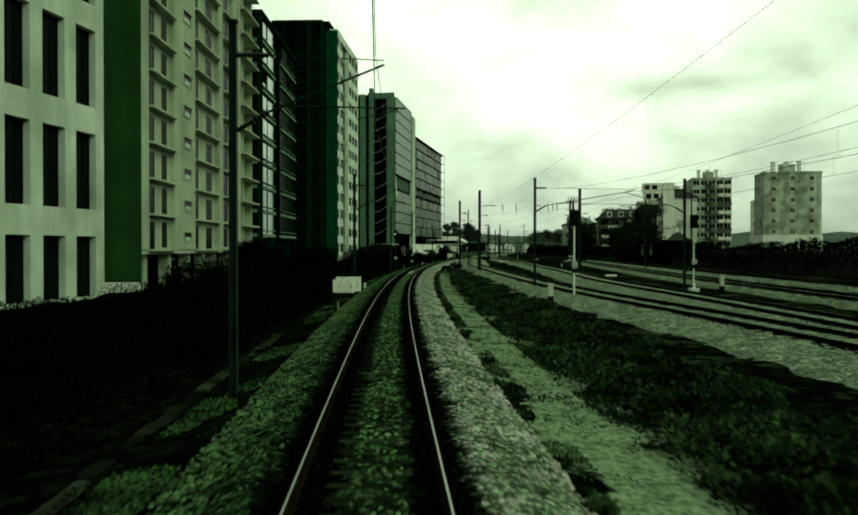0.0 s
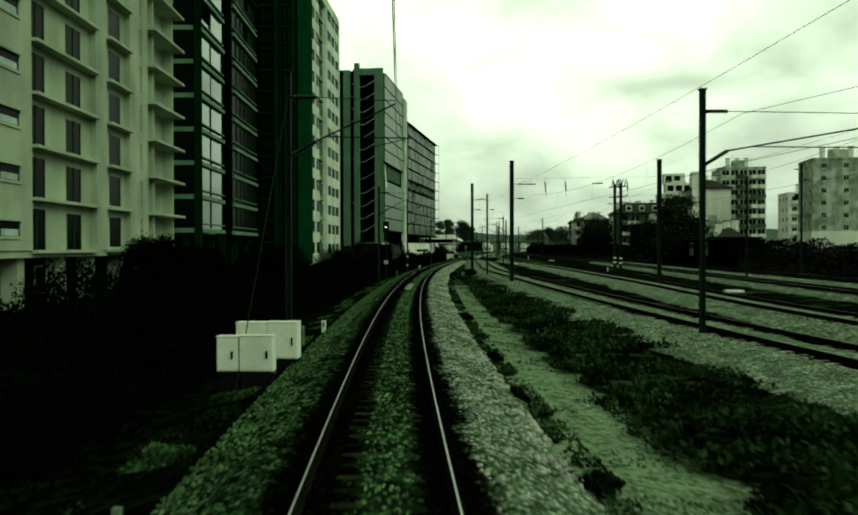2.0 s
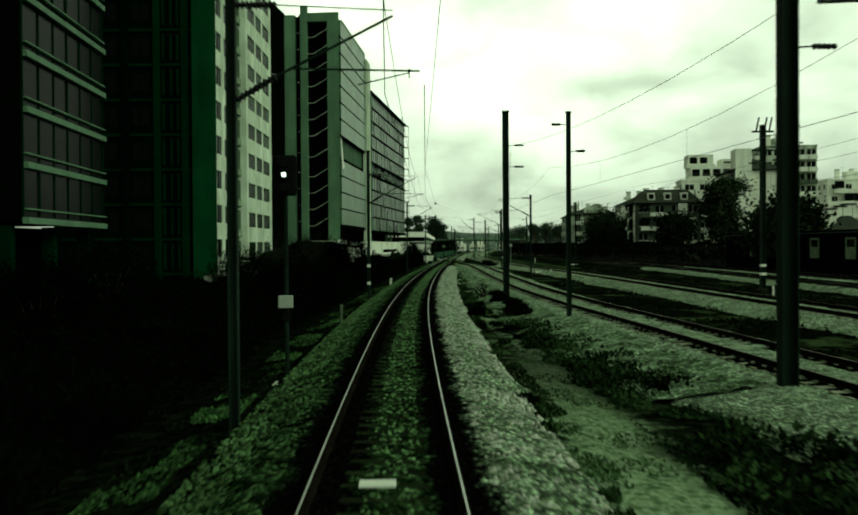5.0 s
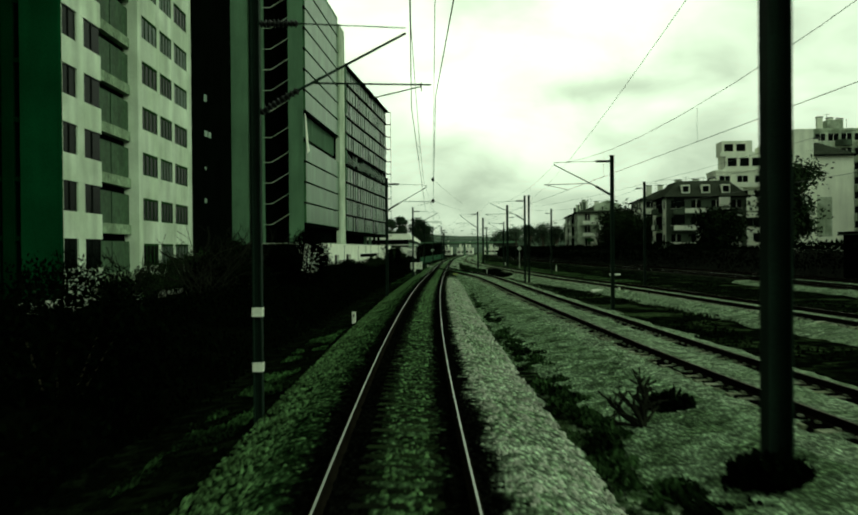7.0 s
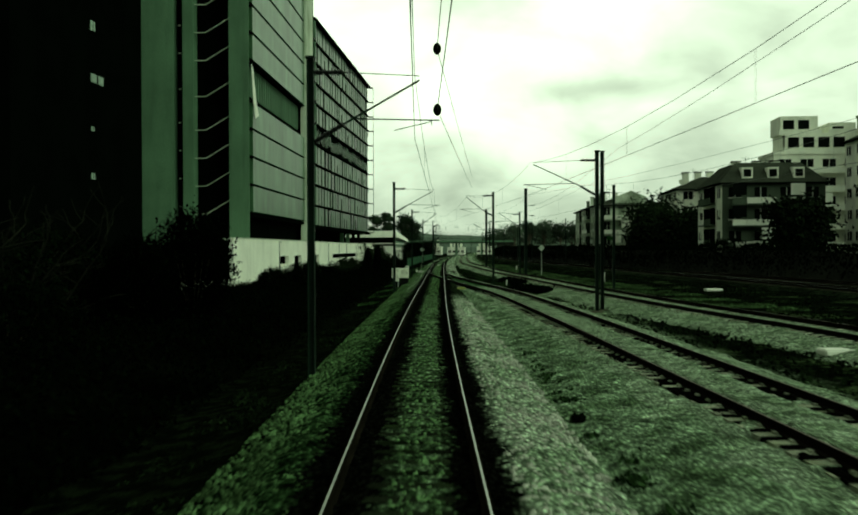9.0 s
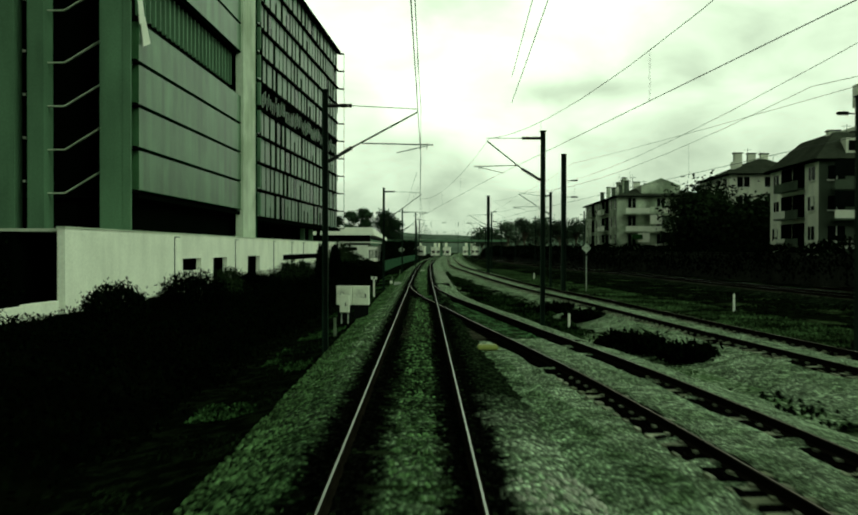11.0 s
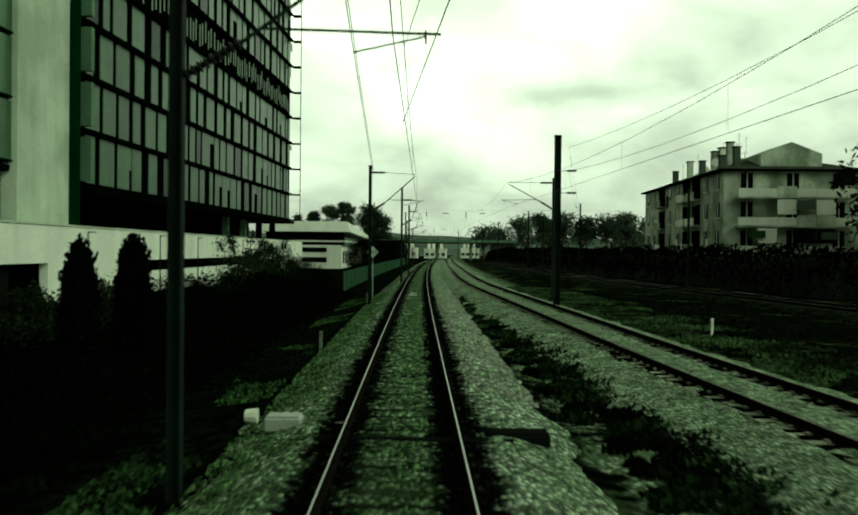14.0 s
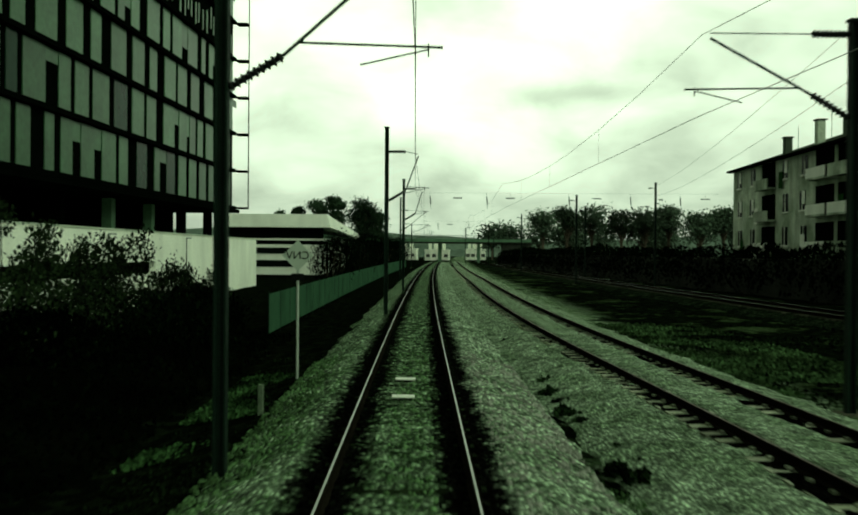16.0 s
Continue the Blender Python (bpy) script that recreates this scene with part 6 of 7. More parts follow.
mast(-20.1, 216.2, 7.7, None, -0.55, label="second plain mast of a pair beside the side track")
for x, y, h in ((-11.7, 112.0, 9.8), (-18.2, 143.6, 10.2), (0.7, 115.8, 10.1), (-22.3, 273.2, 9.55), (-27.4, 315.0, 9.0)):
    mast(x, y, h, None, -0.5, heavy=True, label="tall plain dark mast with short feeder insulators", arms=((h - 1.9, 1, 0.85), (h - 3.1, 1, 0.85)))
for x, y, h, s in ((-22.9, 277.6, 7.06, -1), (-26.9, 322.8, 7.3, -1)):
    mast(x, y, h, float(second_x(y)) - x, -0.5, label="steel mast with a bracket over the second line")
for x, y, h in ((-15.3, 130.4, 8.15), (9.5, 124.0, 9.1), (-11.2, 203.5, 7.9), (-17.15, 234.7, 7.2), (-17.2, 390.0, 9.3), (16.6, 133.0, 11.0), (-24.0, 395.0, 8.4), (-27.0, 440.0, 8.4), (-31.0, 490.0, 8.4), (-36.0, 520.0, 8.4), (-12.0, 350.0, 8.6), (-20.0, 420.0, 8.6), (-29.0, 530.0, 8.6)):
    mast(x, y, h, None, -0.5, label="dark yard mast with small feeder insulators", arms=((h - 0.5, -1, 0.6), (h - 1.6, 1, 0.6)))
for x, y, h in ((-0.7, 157.6, 10.9), (-0.2, 153.3, 10.7)):
    m = mast(x, y, h, None, -0.5, heavy=True, label="stout dark yard mast with a crosshead and white foot bands", arms=((h - 2.6, -1, 0.8), (h - 1.5, 1, 0.8)), strap=(0.5, 1.1))
    for z in (h + 0.1, h - 1.2):
        part("crosshead", box(bm_new(), -0.75, 0.75, -0.06, 0.06, z - 0.06, z + 0.06), STEEL, m)
    for xx in (-0.45, 0.1, 0.45):
        bm = bm_new()
        insulator(bm, (xx, 0, h + 0.16), (xx + 0.2, 0, h + 1.1), 5, 0.08)
        part("top_insulator", bm, INSUL, m)
catenary(near_x, [10.0, 67.5, 112.0, 143.6, 177.0, 215.0, 243.0, 285.0], "catenary wires over the side track")
catenary(second_x, [5.0, 67.5, 115.8, 150.0, 190.0, 232.0, 277.6, 322.8, 362.0, 410.0, 460.0, 510.0], "catenary wires over the second line")


def feeder(points, label, drop=0.6):
    f = thing("feeder_wire", 0, 0, 0, 0, label, "overhead wire", "feeder wires")
    for a, b in zip(points[:-1], points[1:]):
        part("wire", sag(bm_new(), a, b, drop, 0.009), WIRE, f)
    return f


feeder([(6.5, 20.0, 9.7), (-11.1, 112.0, 7.9), (-17.9, 143.6, 8.3), (-19.5, 215.0, 7.7), (-21.7, 273.2, 7.7), (-26.8, 315.0, 7.1), (-17.3, 390.0, 8.0)], "thin feeder wire between the tall masts")
feeder([(16.0, 20.0, 9.9), (1.3, 115.8, 8.2), (-6.0, 180.0, 8.4), (-21.7, 273.2, 8.9), (-26.8, 315.0, 8.4), (-17.3, 390.0, 9.0)], "thin upper feeder wire between the tall masts")
# hanging insulator strings on the yard's cross wires
for x0, x1, y, z, strings, level in ((-11.6, 0.6, 113.5, 8.5, (-9.0, -7.3, -3.3, -2.7, -2.2), (-10.2, -4.6)), (-3.0, 14.0, 190.0, 8.8, (0.5, 4.0, 9.0), (6.0,)), (-41.0, -10.0, 395.0, 8.6, (-38.7, -33.0, -24.8, -18.7, -13.8), (-35.9, -30.6, -22.0, -11.3)), (-45.5, -27.0, 450.0, 7.6, (-40.0, -35.0, -30.0), (-38.0, -32.5))):
    s = thing("cross_wire", 0, 0, 0, 0, "cross wire with hanging insulators over the yard", "overhead wire", "cross wires")
    part("wire", tube(bm_new(), (x0, y, z), (x1, y, z), 0.006, n=4), WIRE, s)
    for xx in strings:
        bm = bm_new()
        insulator(bm, (xx + 0.03, y, z - 0.35), (xx + 0.09, y, z - 1.15), 7, 0.065)
        tube(bm, (xx, y, z), (xx + 0.03, y, z - 0.35), 0.012, n=4)
        tube(bm, (xx + 0.09, y, z - 1.15), (xx + 0.13, y, z - 1.6), 0.012, n=4)
        part("hanging_insulator", bm, INSUL, s)
    for xx in level:
        bm = bm_new()
        insulator(bm, (xx - 0.45, y, z - 0.5), (xx + 0.45, y, z - 0.5), 7, 0.06)
        ins = part("level_insulator", bm, INSUL, s)
        part("hanger", tube(bm_new(), (xx, y, z - 0.5), (xx, y, z), 0.006, n=3), WIRE, ins)
# a second wire joins the main line over two masts, with black balance insulators in it
over = feeder([(float(main_x(100)) + 0.9, 100.0, 8.3), (float(main_x(148.6)) + 0.6, 148.6, 7.6), (-26.9, 189.6, 7.3), (-27.4, 235.2, 8.0)], "upper wire of the overlap with a black balance insulator", 0.05)
low = feeder([(float(main_x(109)) + 0.6, 109.0, 5.6), (float(main_x(148.6)) + 0.6, 148.6, 5.75), (-26.9, 189.6, 5.9), (-27.4, 235.2, 7.2)], "lower wire of the overlap with a black balance insulator", 0.05)
for f, z in ((over, 7.3), (low, 5.9)):
    bm = bm_new()
    for k in range(6):
        a0, a1 = math.pi * k / 6 - math.pi / 2, math.pi * (k + 1) / 6 - math.pi / 2
        tube(bm, (-26.9, 189.6, z + 0.14 * math.sin(a0)), (-26.9, 189.6, z + 0.14 * math.sin(a1)), max(0.02, 0.1 * math.cos(a0)), max(0.02, 0.1 * math.cos(a1)), 8)
    part("balance_insulator", bm, BLACK, f)
feeder([(float(main_x(258)) - 0.2, 258.0, 7.0), (-37.7, 316.9, 7.25)], "ending wire drawn off to a mast beside the line", 0.1)
feeder([(float(main_x(258)) - 0.1, 258.0, 6.2), (-37.7, 316.9, 6.95)], "lower ending wire drawn off to a mast", 0.1)
# guy wire to the second mast by the cabinets
guy = thing("guy_wire", 0, 0, 0, 0, "taut steel guy wire from a mast to the ground", "wire")
part("wire", tube(bm_new(), (-15.5, 62.5, 7.2), (-15.14, 57.0, -0.95), 0.014, n=5), STEEL, guy)

# ---- lineside equipment ----


def cabinet(x, y, z, w, d, h, turn, label, doors=1, legs=False, scrawl=False):
    c = thing("equipment_cabinet", x, y, z, turn, label, "cabinet", "lineside cabinets")
    part("body", box(bm_new(), -w / 2, w / 2, -d / 2, d / 2, 0, h, 0.015), CABINET, c)
    part("lid", box(bm_new(), -w / 2 - 0.012, w / 2 + 0.012, -d / 2 - 0.024, d / 2 + 0.012, h + 0.001, h + 0.028, 0.008), CABINET, c)
    for k in range(doors):
        a, b = -w / 2 + w * k / doors + 0.012, -w / 2 + w * (k + 1) / doors - 0.012
        dr = part("door", box(bm_new(), a, b, -d / 2 - 0.022, -d / 2 - 0.001, 0.03, h - 0.02, 0.006), CABINET, c)
        part("handle", box(bm_new(), b - 0.16, b - 0.115, -d / 2 - 0.055, -d / 2 - 0.023, h * 0.38, h * 0.6, 0.006), BLACK, dr)
        if scrawl:
            bm = bm_new()
            r = random.Random(5 + k)
            pts = []
            for q in range(5):
                cx_, cz_ = a + (b - a) * (0.15 + 0.13 * q), h * (0.72 if q % 2 else 0.55)
                pts += [Vector((cx_ + math.cos(t * 0.8 + q) * 0.1 * r.uniform(0.4, 1.5), -d / 2 - 0.024, cz_ + math.sin(t * 0.8 + q) * 0.13 * r.uniform(0.8, 1.2))) for t in range(9)]
            cable(bm, pts, 0.005, 4)
            part("scrawl", bm, SLEEPER_OLD, dr, "faded grey paint scrawl")
    if legs:
        for s in (-1, 1):
            part("leg", tube(bm_new(), (s * w * 0.35, 0, -0.5), (s * w * 0.35, 0, 0), 0.03, n=6), STEEL_LIGHT, c)
    else:
        part("plinth", box(bm_new(), -w / 2 + 0.05, w / 2 - 0.05, -d / 2 + 0.03, d / 2 - 0.03, -0.6, 0), BLACK, c)
    return c


cabinet(-15.86, 60.4, -0.34, 0.84, 0.5, 0.97, 6, "pale cream metal equipment cabinet on a dark plinth", 1)
cabinet(-15.02, 60.5, -0.34, 0.84, 0.5, 0.98, 6, "pale cream metal equipment cabinet beside its twin", 1)
cabinet(-15.47, 57.6, -0.30, 0.53, 0.35, 0.83, 6, "narrow pale metal cabinet in front of a larger one", 1)
cabinet(-14.77, 57.65, -0.30, 0.82, 0.35, 0.85, 6, "low pale metal cabinet with a black handle", 1)
cabinet(-34.54, 248.15, 0.12, 0.725, 0.5, 0.84, 2, "pale metal cabinet with scrawled paint on its door", 1, False, True)
cabinet(-33.80, 248.25, 0.12, 0.725, 0.5, 0.84, 2, "pale metal cabinet scrawled with grey paint", 1, False, True)
cabinet(-34.37, 247.0, -0.15, 0.41, 0.3, 0.76, 2, "small pale cabinet on a single post", 1, True)


def marker_post(x, y, z, h, label, mat_=None, w=0.06):
    p = thing("marker_post", x, y, z, rng.uniform(-8, 8), label, "post", "lineside posts")
    part("stake", box(bm_new(), -w, w, -w * 0.6, w * 0.6, -0.3, h, 0.012), mat_ or WHITE, p)
    return p


def plate_post(x, y, z, h):
    p = marker_post(x, y, z, h, "short white marker stake with a black figure bar", WHITE, 0.085)
    part("bar", box(bm_new(), -0.03, 0.03, -0.062, -0.052, h * 0.45, h * 0.8), BLACK, p)


def tee_sign(x, y, z):
    t = thing("tee_sign", x, y, z, 3, "white T-shaped trackside marker", "sign")
    part("stem", box(bm_new(), -0.055, 0.055, -0.03, 0.03, -0.3, 0.86, 0.008), WHITE, t)
    part("head", box(bm_new(), -0.2, 0.2, -0.035, 0.035, 0.86, 1.06, 0.01), WHITE, t)
    part("bar", box(bm_new(), -0.06, 0.06, -0.041, -0.036, 0.91, 1.01), STEEL, t)


tee_sign(-35.55, 267.9, -0.26)


def diamond_sign(x, y, z, h, size, label):
    """A diamond plate on a thin pole; its letters stand mirrored, as the place shows them."""
    s = thing("diamond_sign", x, y, z, 2, label, "sign", "line signs")
    part("pole", tube(bm_new(), (0, 0, -0.4), (0, 0, h), 0.035, n=8), STEEL_LIGHT, s)
    f = bm_new()
    r = size
    fr = [f.verts.new(p) for p in ((0, -0.045, h - r), (r, -0.045, h), (0, -0.045, h + r), (-r, -0.045, h))]
    bk = [f.verts.new(p) for p in ((0, -0.02, h - r), (r, -0.02, h), (0, -0.02, h + r), (-r, -0.02, h))]
    f.faces.new(fr)
    f.faces.new(bk[::-1])
    for k in range(4):
        f.faces.new((fr[(k + 1) % 4], fr[k], bk[k], bk[(k + 1) % 4]))
    part("plate", f, SIGN_FACE, s)
    cu = bpy.data.curves.new("letters", "FONT")
    cu.body, cu.size, cu.align_x, cu.align_y, cu.extrude = "CNV", size * 0.72, "CENTER", "CENTER", 0.004
    tx = new("letters", cu)
    tx.data.materials.append(BLACK)
    tx.parent = s
    tx.matrix_local = pose(0, -0.052, h, 90, 0, 0) @ Matrix.Diagonal((-1, 1, 1, 1))
    part("tag", box(bm_new(), -0.16, 0.16, -0.05, -0.03, h - r - 0.24, h - r - 0.06), BLACK, s)


SIGN_FACE = mat("white_sign_face", (0.42, 0.47, 0.39), 0.7, 0.08, 1.0, 20.0, 0.02)
diamond_sign(-38.89, 327.6, -0.75, 3.31, 0.40, "pale diamond speed sign with dark letters on a thin pole")
diamond_sign(-20.4, 275.4, -0.5, 3.25, 0.36, "white diamond sign with dark letters beside the second line")


def signal_post(x, y, z, h, label, lamp=False):
    s = thing("railway_signal", x, y, z, -math.degrees(heading(main_x, y)), label, "signal", "railway signals")
    part("post", tube(bm_new(), (0, 0, -0.4), (0, 0, h - 1.0), 0.06, 0.05, 8), WHITE if not lamp else STEEL, s)
    part("foundation", box(bm_new(), -0.35, 0.35, -0.3, 0.3, -0.5, 0.25, 0.03), CONCRETE, s)
    hd = part("head", box(bm_new(), -0.27, 0.27, -0.09, 0.09, h - 1.0, h, 0.05), BLACK, s)
    for k in range(3):
        z0 = h - 0.2 - 0.3 * k
        part("hood", tube(bm_new(), (0, -0.09, z0), (0, -0.3, z0), 0.11, 0.12, 10), BLACK, hd)
    part("ladder_band", box(bm_new(), -0.08, 0.08, -0.08, 0.08, h * 0.3, h * 0.3 + 0.25), BLACK, s)
    part("relay_box", box(bm_new(), -0.17, 0.17, -0.25, -0.07, h * 0.36, h * 0.36 + 0.3, 0.01), STEEL_LIGHT, s)
    if lamp:
        part("lamp", tube(bm_new(), (0, -0.31, h - 0.5), (0, -0.32, h - 0.5), 0.058, 0.058, 12), LAMP_WHITE, hd, "lit white signal lamp")
    return s


signal_post(0.0, 55.3, -0.5, 5.5, "black signal head on a slim white post by the side track")
signal_post(8.6, 67.6, -0.5, 5.6, "black signal head on a thin post in the yard")
signal_post(-22.9, 114.5, -0.9, 5.85, "slim signal post with a lit white lamp by the main track", lamp=True)
for x, y, h in ((-1.3, 50.8, 1.25), (10.3, 65.8, 1.3)):
    p = thing("concrete_post", x, y, -0.55, 0, "stout pale concrete post beside the side track", "post", "concrete posts")
    part("block", box(bm_new(), -0.15, 0.15, -0.15, 0.15, -0.3, h, 0.03), CONCRETE, p)
    part("dark_foot", box(bm_new(), -0.165, 0.165, -0.165, 0.165, -0.3, h * 0.42), BLACK, p)

for x, y, h in ((-16.3, 66.6, 0.75), (-25.0, 131.0, 0.95), (-33.9, 241.4, 0.8), (-37.0, 295.2, 0.75), (-38.7, 322.8, 0.7), (-12.3, 46.0, 0.6)):
    marker_post(x, y, -0.75, h, "short grey concrete stake at the edge of the ballast", STAKE_GREY, 0.055)
for x, y in ((-16.7, 70.8), (-29.1, 171.8)):
    plate_post(x, y, -0.62, 0.46)
for x, y, h in ((-24.8, 243.6, 0.6), (-22.8, 300.6, 0.7), (-15.7, 253.0, 0.95), (-14.4, 193.5, 0.5), (9.0, 70.0, 0.5), (-2.0, 150.0, 0.6)):
    marker_post(x, y, -0.5, h, "small white stake beside the side tracks", WHITE, 0.05)


def low_box(name, x, y, z, w, d, h, material, label, category, turn=0.0):
    t = thing(name, x, y, z, turn, label, category)
    part("case", box(bm_new(), -w / 2, w / 2, -d / 2, d / 2, 0, h, 0.03), material, t)
    part("lid", box(bm_new(), -w / 2 + 0.03, w / 2 - 0.03, -d / 2 + 0.03, d / 2 - 0.03, h + 0.001, h + 0.025, 0.008), material, t)
    return t


low_box("junction_box", -28.15, 233.3, -0.22, 0.60, 0.36, 0.13, YELLOW, "flat faded yellow plastic box on the ballast", "box", 4)
pm = low_box("points_machine", -35.1, 280.4, -0.30, 0.6, 0.45, 0.24, STEEL_LIGHT, "pale grey points machine beside the blades", "points machine", 3)
part("rod", tube(bm_new(), (0.36, -0.1, 0.1), (1.1, -0.1, 0.14), 0.03, n=6), STEEL_LIGHT, pm)
part("rod", tube(bm_new(), (0.36, 0.12, 0.1), (3.6, 0.12, 0.10), 0.025, n=6), BLACK, pm)
part("motor", tube(bm_new(), (-0.42, -0.1, 0.25), (-0.62, -0.1, 0.25), 0.13, 0.11, 10), CABINET, pm)
low_box("junction_box", -31.3, 279.7, -0.32, 1.0, 0.45, 0.2, BLACK, "black lock box on the ballast at the points", "box", 3)
for x, y in ((-9.9, 235.5), (-15.5, 196.0), (-4.5, 140.0), (4.0, 100.0)):
    low_box("cable_lid", x, y, -0.46, 1.2, 0.7, 0.16, WHITE, "pale concrete cable pit cover in the yard", "pit cover", 5)


def cross_trench(y):
    t = thing("cable_crossing", 0, 0, 0, 0, "dark cable duct laid across under the rails", "cable duct", "", "structure")
    a, c = float(main_x(y)) - 1.5, float(main_x(y)) + 1.7
    part("duct", box(bm_new(), a, c, y - 0.12, y + 0.12, -0.3, -0.14), BLACK, t)


cross_trench(279.2)
for y0 in (96.2, 322.0):
    for k in range(4 if y0 < 200 else 2):
        p = thing("sleeper_plate", float(main_x(y0 + 2.4 * k)) - 0.1, y0 + 2.4 * k, -0.135, -math.degrees(heading(main_x, y0)), "pale plate fixed on a sleeper between the rails", "plate", "plates between the rails")
        part("plate", box(bm_new(), -0.22, 0.22, -0.14, 0.14, 0, 0.03, 0.005), WHITE, p)


TROUGH = mat("mossy_trough_concrete", (0.012, 0.016, 0.009), 0.95, 0.6, 1.0, 12.0, 0.4, island=0.7, second=(0.003, 0.004, 0.002))


def cable_trough():
    """Concrete cable trough with a line of lids beside the left ballast."""
    t = thing("cable_trough", 0, 0, 0, 0, "mossy concrete cable trough with lids beside the ballast", "cable trough", "", "structure")
    proto = None
    for k in range(44):
        y = -8 + 1.02 * k
        if proto is None:
            proto = part("trough_lid", box(bm_new(), -0.16, 0.16, -0.5, 0.5, -0.3, 0.0, 0.012), TROUGH, t)
            o = proto
        else:
            o = again(proto, "trough_lid", t)
        o.matrix_local = pose(float(main_x(y)) - 4.6, y, -0.88 + rng.uniform(-0.05, 0.05), rng.uniform(-1, 1), rng.uniform(-2, 2), -math.degrees(heading(main_x, y)) + rng.uniform(-1, 1))


cable_trough()


def wall_lamp(d):
    """A thin lamp post standing in front of the podium wall."""
    a = radians(2.4)
    x, y = -52.0 - d * math.sin(a) + 1.2, 257.3 + d * math.cos(a)
    l = thing("yard_lamp", x, y, -1.2, 2.4, "thin grey lamp post before the white wall", "lamp", "lamps along the white wall")
    part("post", tube(bm_new(), (0, 0, 0), (0, 0, 4.7), 0.05, 0.035, 7), STEEL, l)
    part("arm", tube(bm_new(), (0, 0, 4.7), (0, 0.5, 4.75), 0.03, 0.03, 6), STEEL, l)
    part("head", box(bm_new(), -0.12, 0.12, 0.25, 0.95, 4.7, 4.8, 0.02), STEEL_LIGHT, l)


for d in (17.0, 37.0, 57.0, 70.0, 80.0, 97.0, 113.0):
    wall_lamp(d)

# ---- vegetation ----
R = np.random.RandomState(11)


def blades(name, pts, size, material, label, category, upright=0.7, wide=0.22):
    """Many blades or leaves: a thin diamond at each point, turned at random."""
    n = len(pts)
    a = R.uniform(0, 2 * np.pi, n)
    tilt = R.uniform(-1, 1, n) * (1 - upright) * 1.6
    s = size * R.uniform(0.5, 1.4, n)
    ax = np.stack([np.cos(a) * np.sin(tilt), np.sin(a) * np.sin(tilt), np.cos(tilt)], 1)
    side = np.stack([-np.sin(a), np.cos(a), R.uniform(-0.3, 0.3, n)], 1)
    v = np.empty((n, 4, 3))
    v[:, 0] = pts - ax * (s * 0.25)[:, None]
    v[:, 1] = pts + ax * (s * 0.35)[:, None] + side * (s * wide)[:, None]
    v[:, 2] = pts + ax * s[:, None]
    v[:, 3] = pts + ax * (s * 0.35)[:, None] - side * (s * wide)[:, None]
    me = bpy.data.meshes.new(name)
    me.vertices.add(n * 4)
    me.vertices.foreach_set("co", v.reshape(-1))
    me.loops.add(n * 4)
    me.loops.foreach_set("vertex_index", np.arange(n * 4, dtype=np.int32))
    me.polygons.add(n)
    me.polygons.foreach_set("loop_start", np.arange(0, n * 4, 4, dtype=np.int32))
    me.update()
    me.materials.append(material)
    return tagged(new(name, me), label, category, kind="stuff")


def nz(x, y, f, k):
    return np.array([noise.noise((a * f, b * f, k)) for a, b in zip(x, y)])


def hedge_top(u, y):
    """Height of the thicket's top over the ground, by distance from the track."""
    rise = np.interp(-u, [4.9, 6.2, 8.5, 14, 22, 30], [0.0, 0.55, 1.1, 1.2, 0.9, 0.5])
    along = np.interp(y, [-30, 20, 45, 90, 160, 235, 252, 272, 288, 325, 340, 345], [0.35, 0.5, 0.8, 1.5, 1.3, 0.9, 0.6, 0.6, 0.9, 1.5, 1.4, 0.0])
    return rise * along


def thicket():
    us = np.arange(-30, -4.7, 0.9)
    ys = np.arange(-20, 346, 1.2)
    U, Y = np.meshgrid(us, ys)
    u, y = U.ravel(), Y.ravel()
    n1, n2 = nz(u, y, 0.22, 2.0), nz(u, y, 0.8, 5.0)
    top = hedge_top(u, y) * (1 + 0.7 * n1 + 0.4 * n2)
    gz_ = np.array([ground_z(a) for a in u])
    x = main_x(y) + u
    z = gz_ - 0.2 + np.maximum(top, 0) * 0.55
    verts = np.stack([x, y, z], 1)
    w = len(us)
    faces = [(j * w + i, j * w + i + 1, (j + 1) * w + i + 1, (j + 1) * w + i) for j in range(len(ys) - 1) for i in range(w - 1)]
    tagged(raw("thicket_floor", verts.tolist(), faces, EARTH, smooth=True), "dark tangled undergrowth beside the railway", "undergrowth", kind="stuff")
    # leaves on and above it
    n = 420000
    u = R.uniform(-29, -5.0, n)
    keep = R.uniform(0, 1, n) < np.interp(-u, [5, 8, 16, 29], [1, 1, 0.7, 0.45])
    u = u[keep]
    y = R.uniform(-15, 345, len(u))
    n1, n2 = nz(u, y, 0.22, 2.0), nz(u, y, 0.8, 5.0)
    top = np.maximum(hedge_top(u, y) * (1 + 0.7 * n1 + 0.4 * n2), 0)
    z = np.array([ground_z(a) for a in u]) - 0.15 + top * R.uniform(0.45, 1.04, len(u)) + R.uniform(-0.1, 0.08, len(u))
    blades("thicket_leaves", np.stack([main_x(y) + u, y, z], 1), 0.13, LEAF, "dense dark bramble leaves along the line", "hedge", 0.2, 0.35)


thicket()


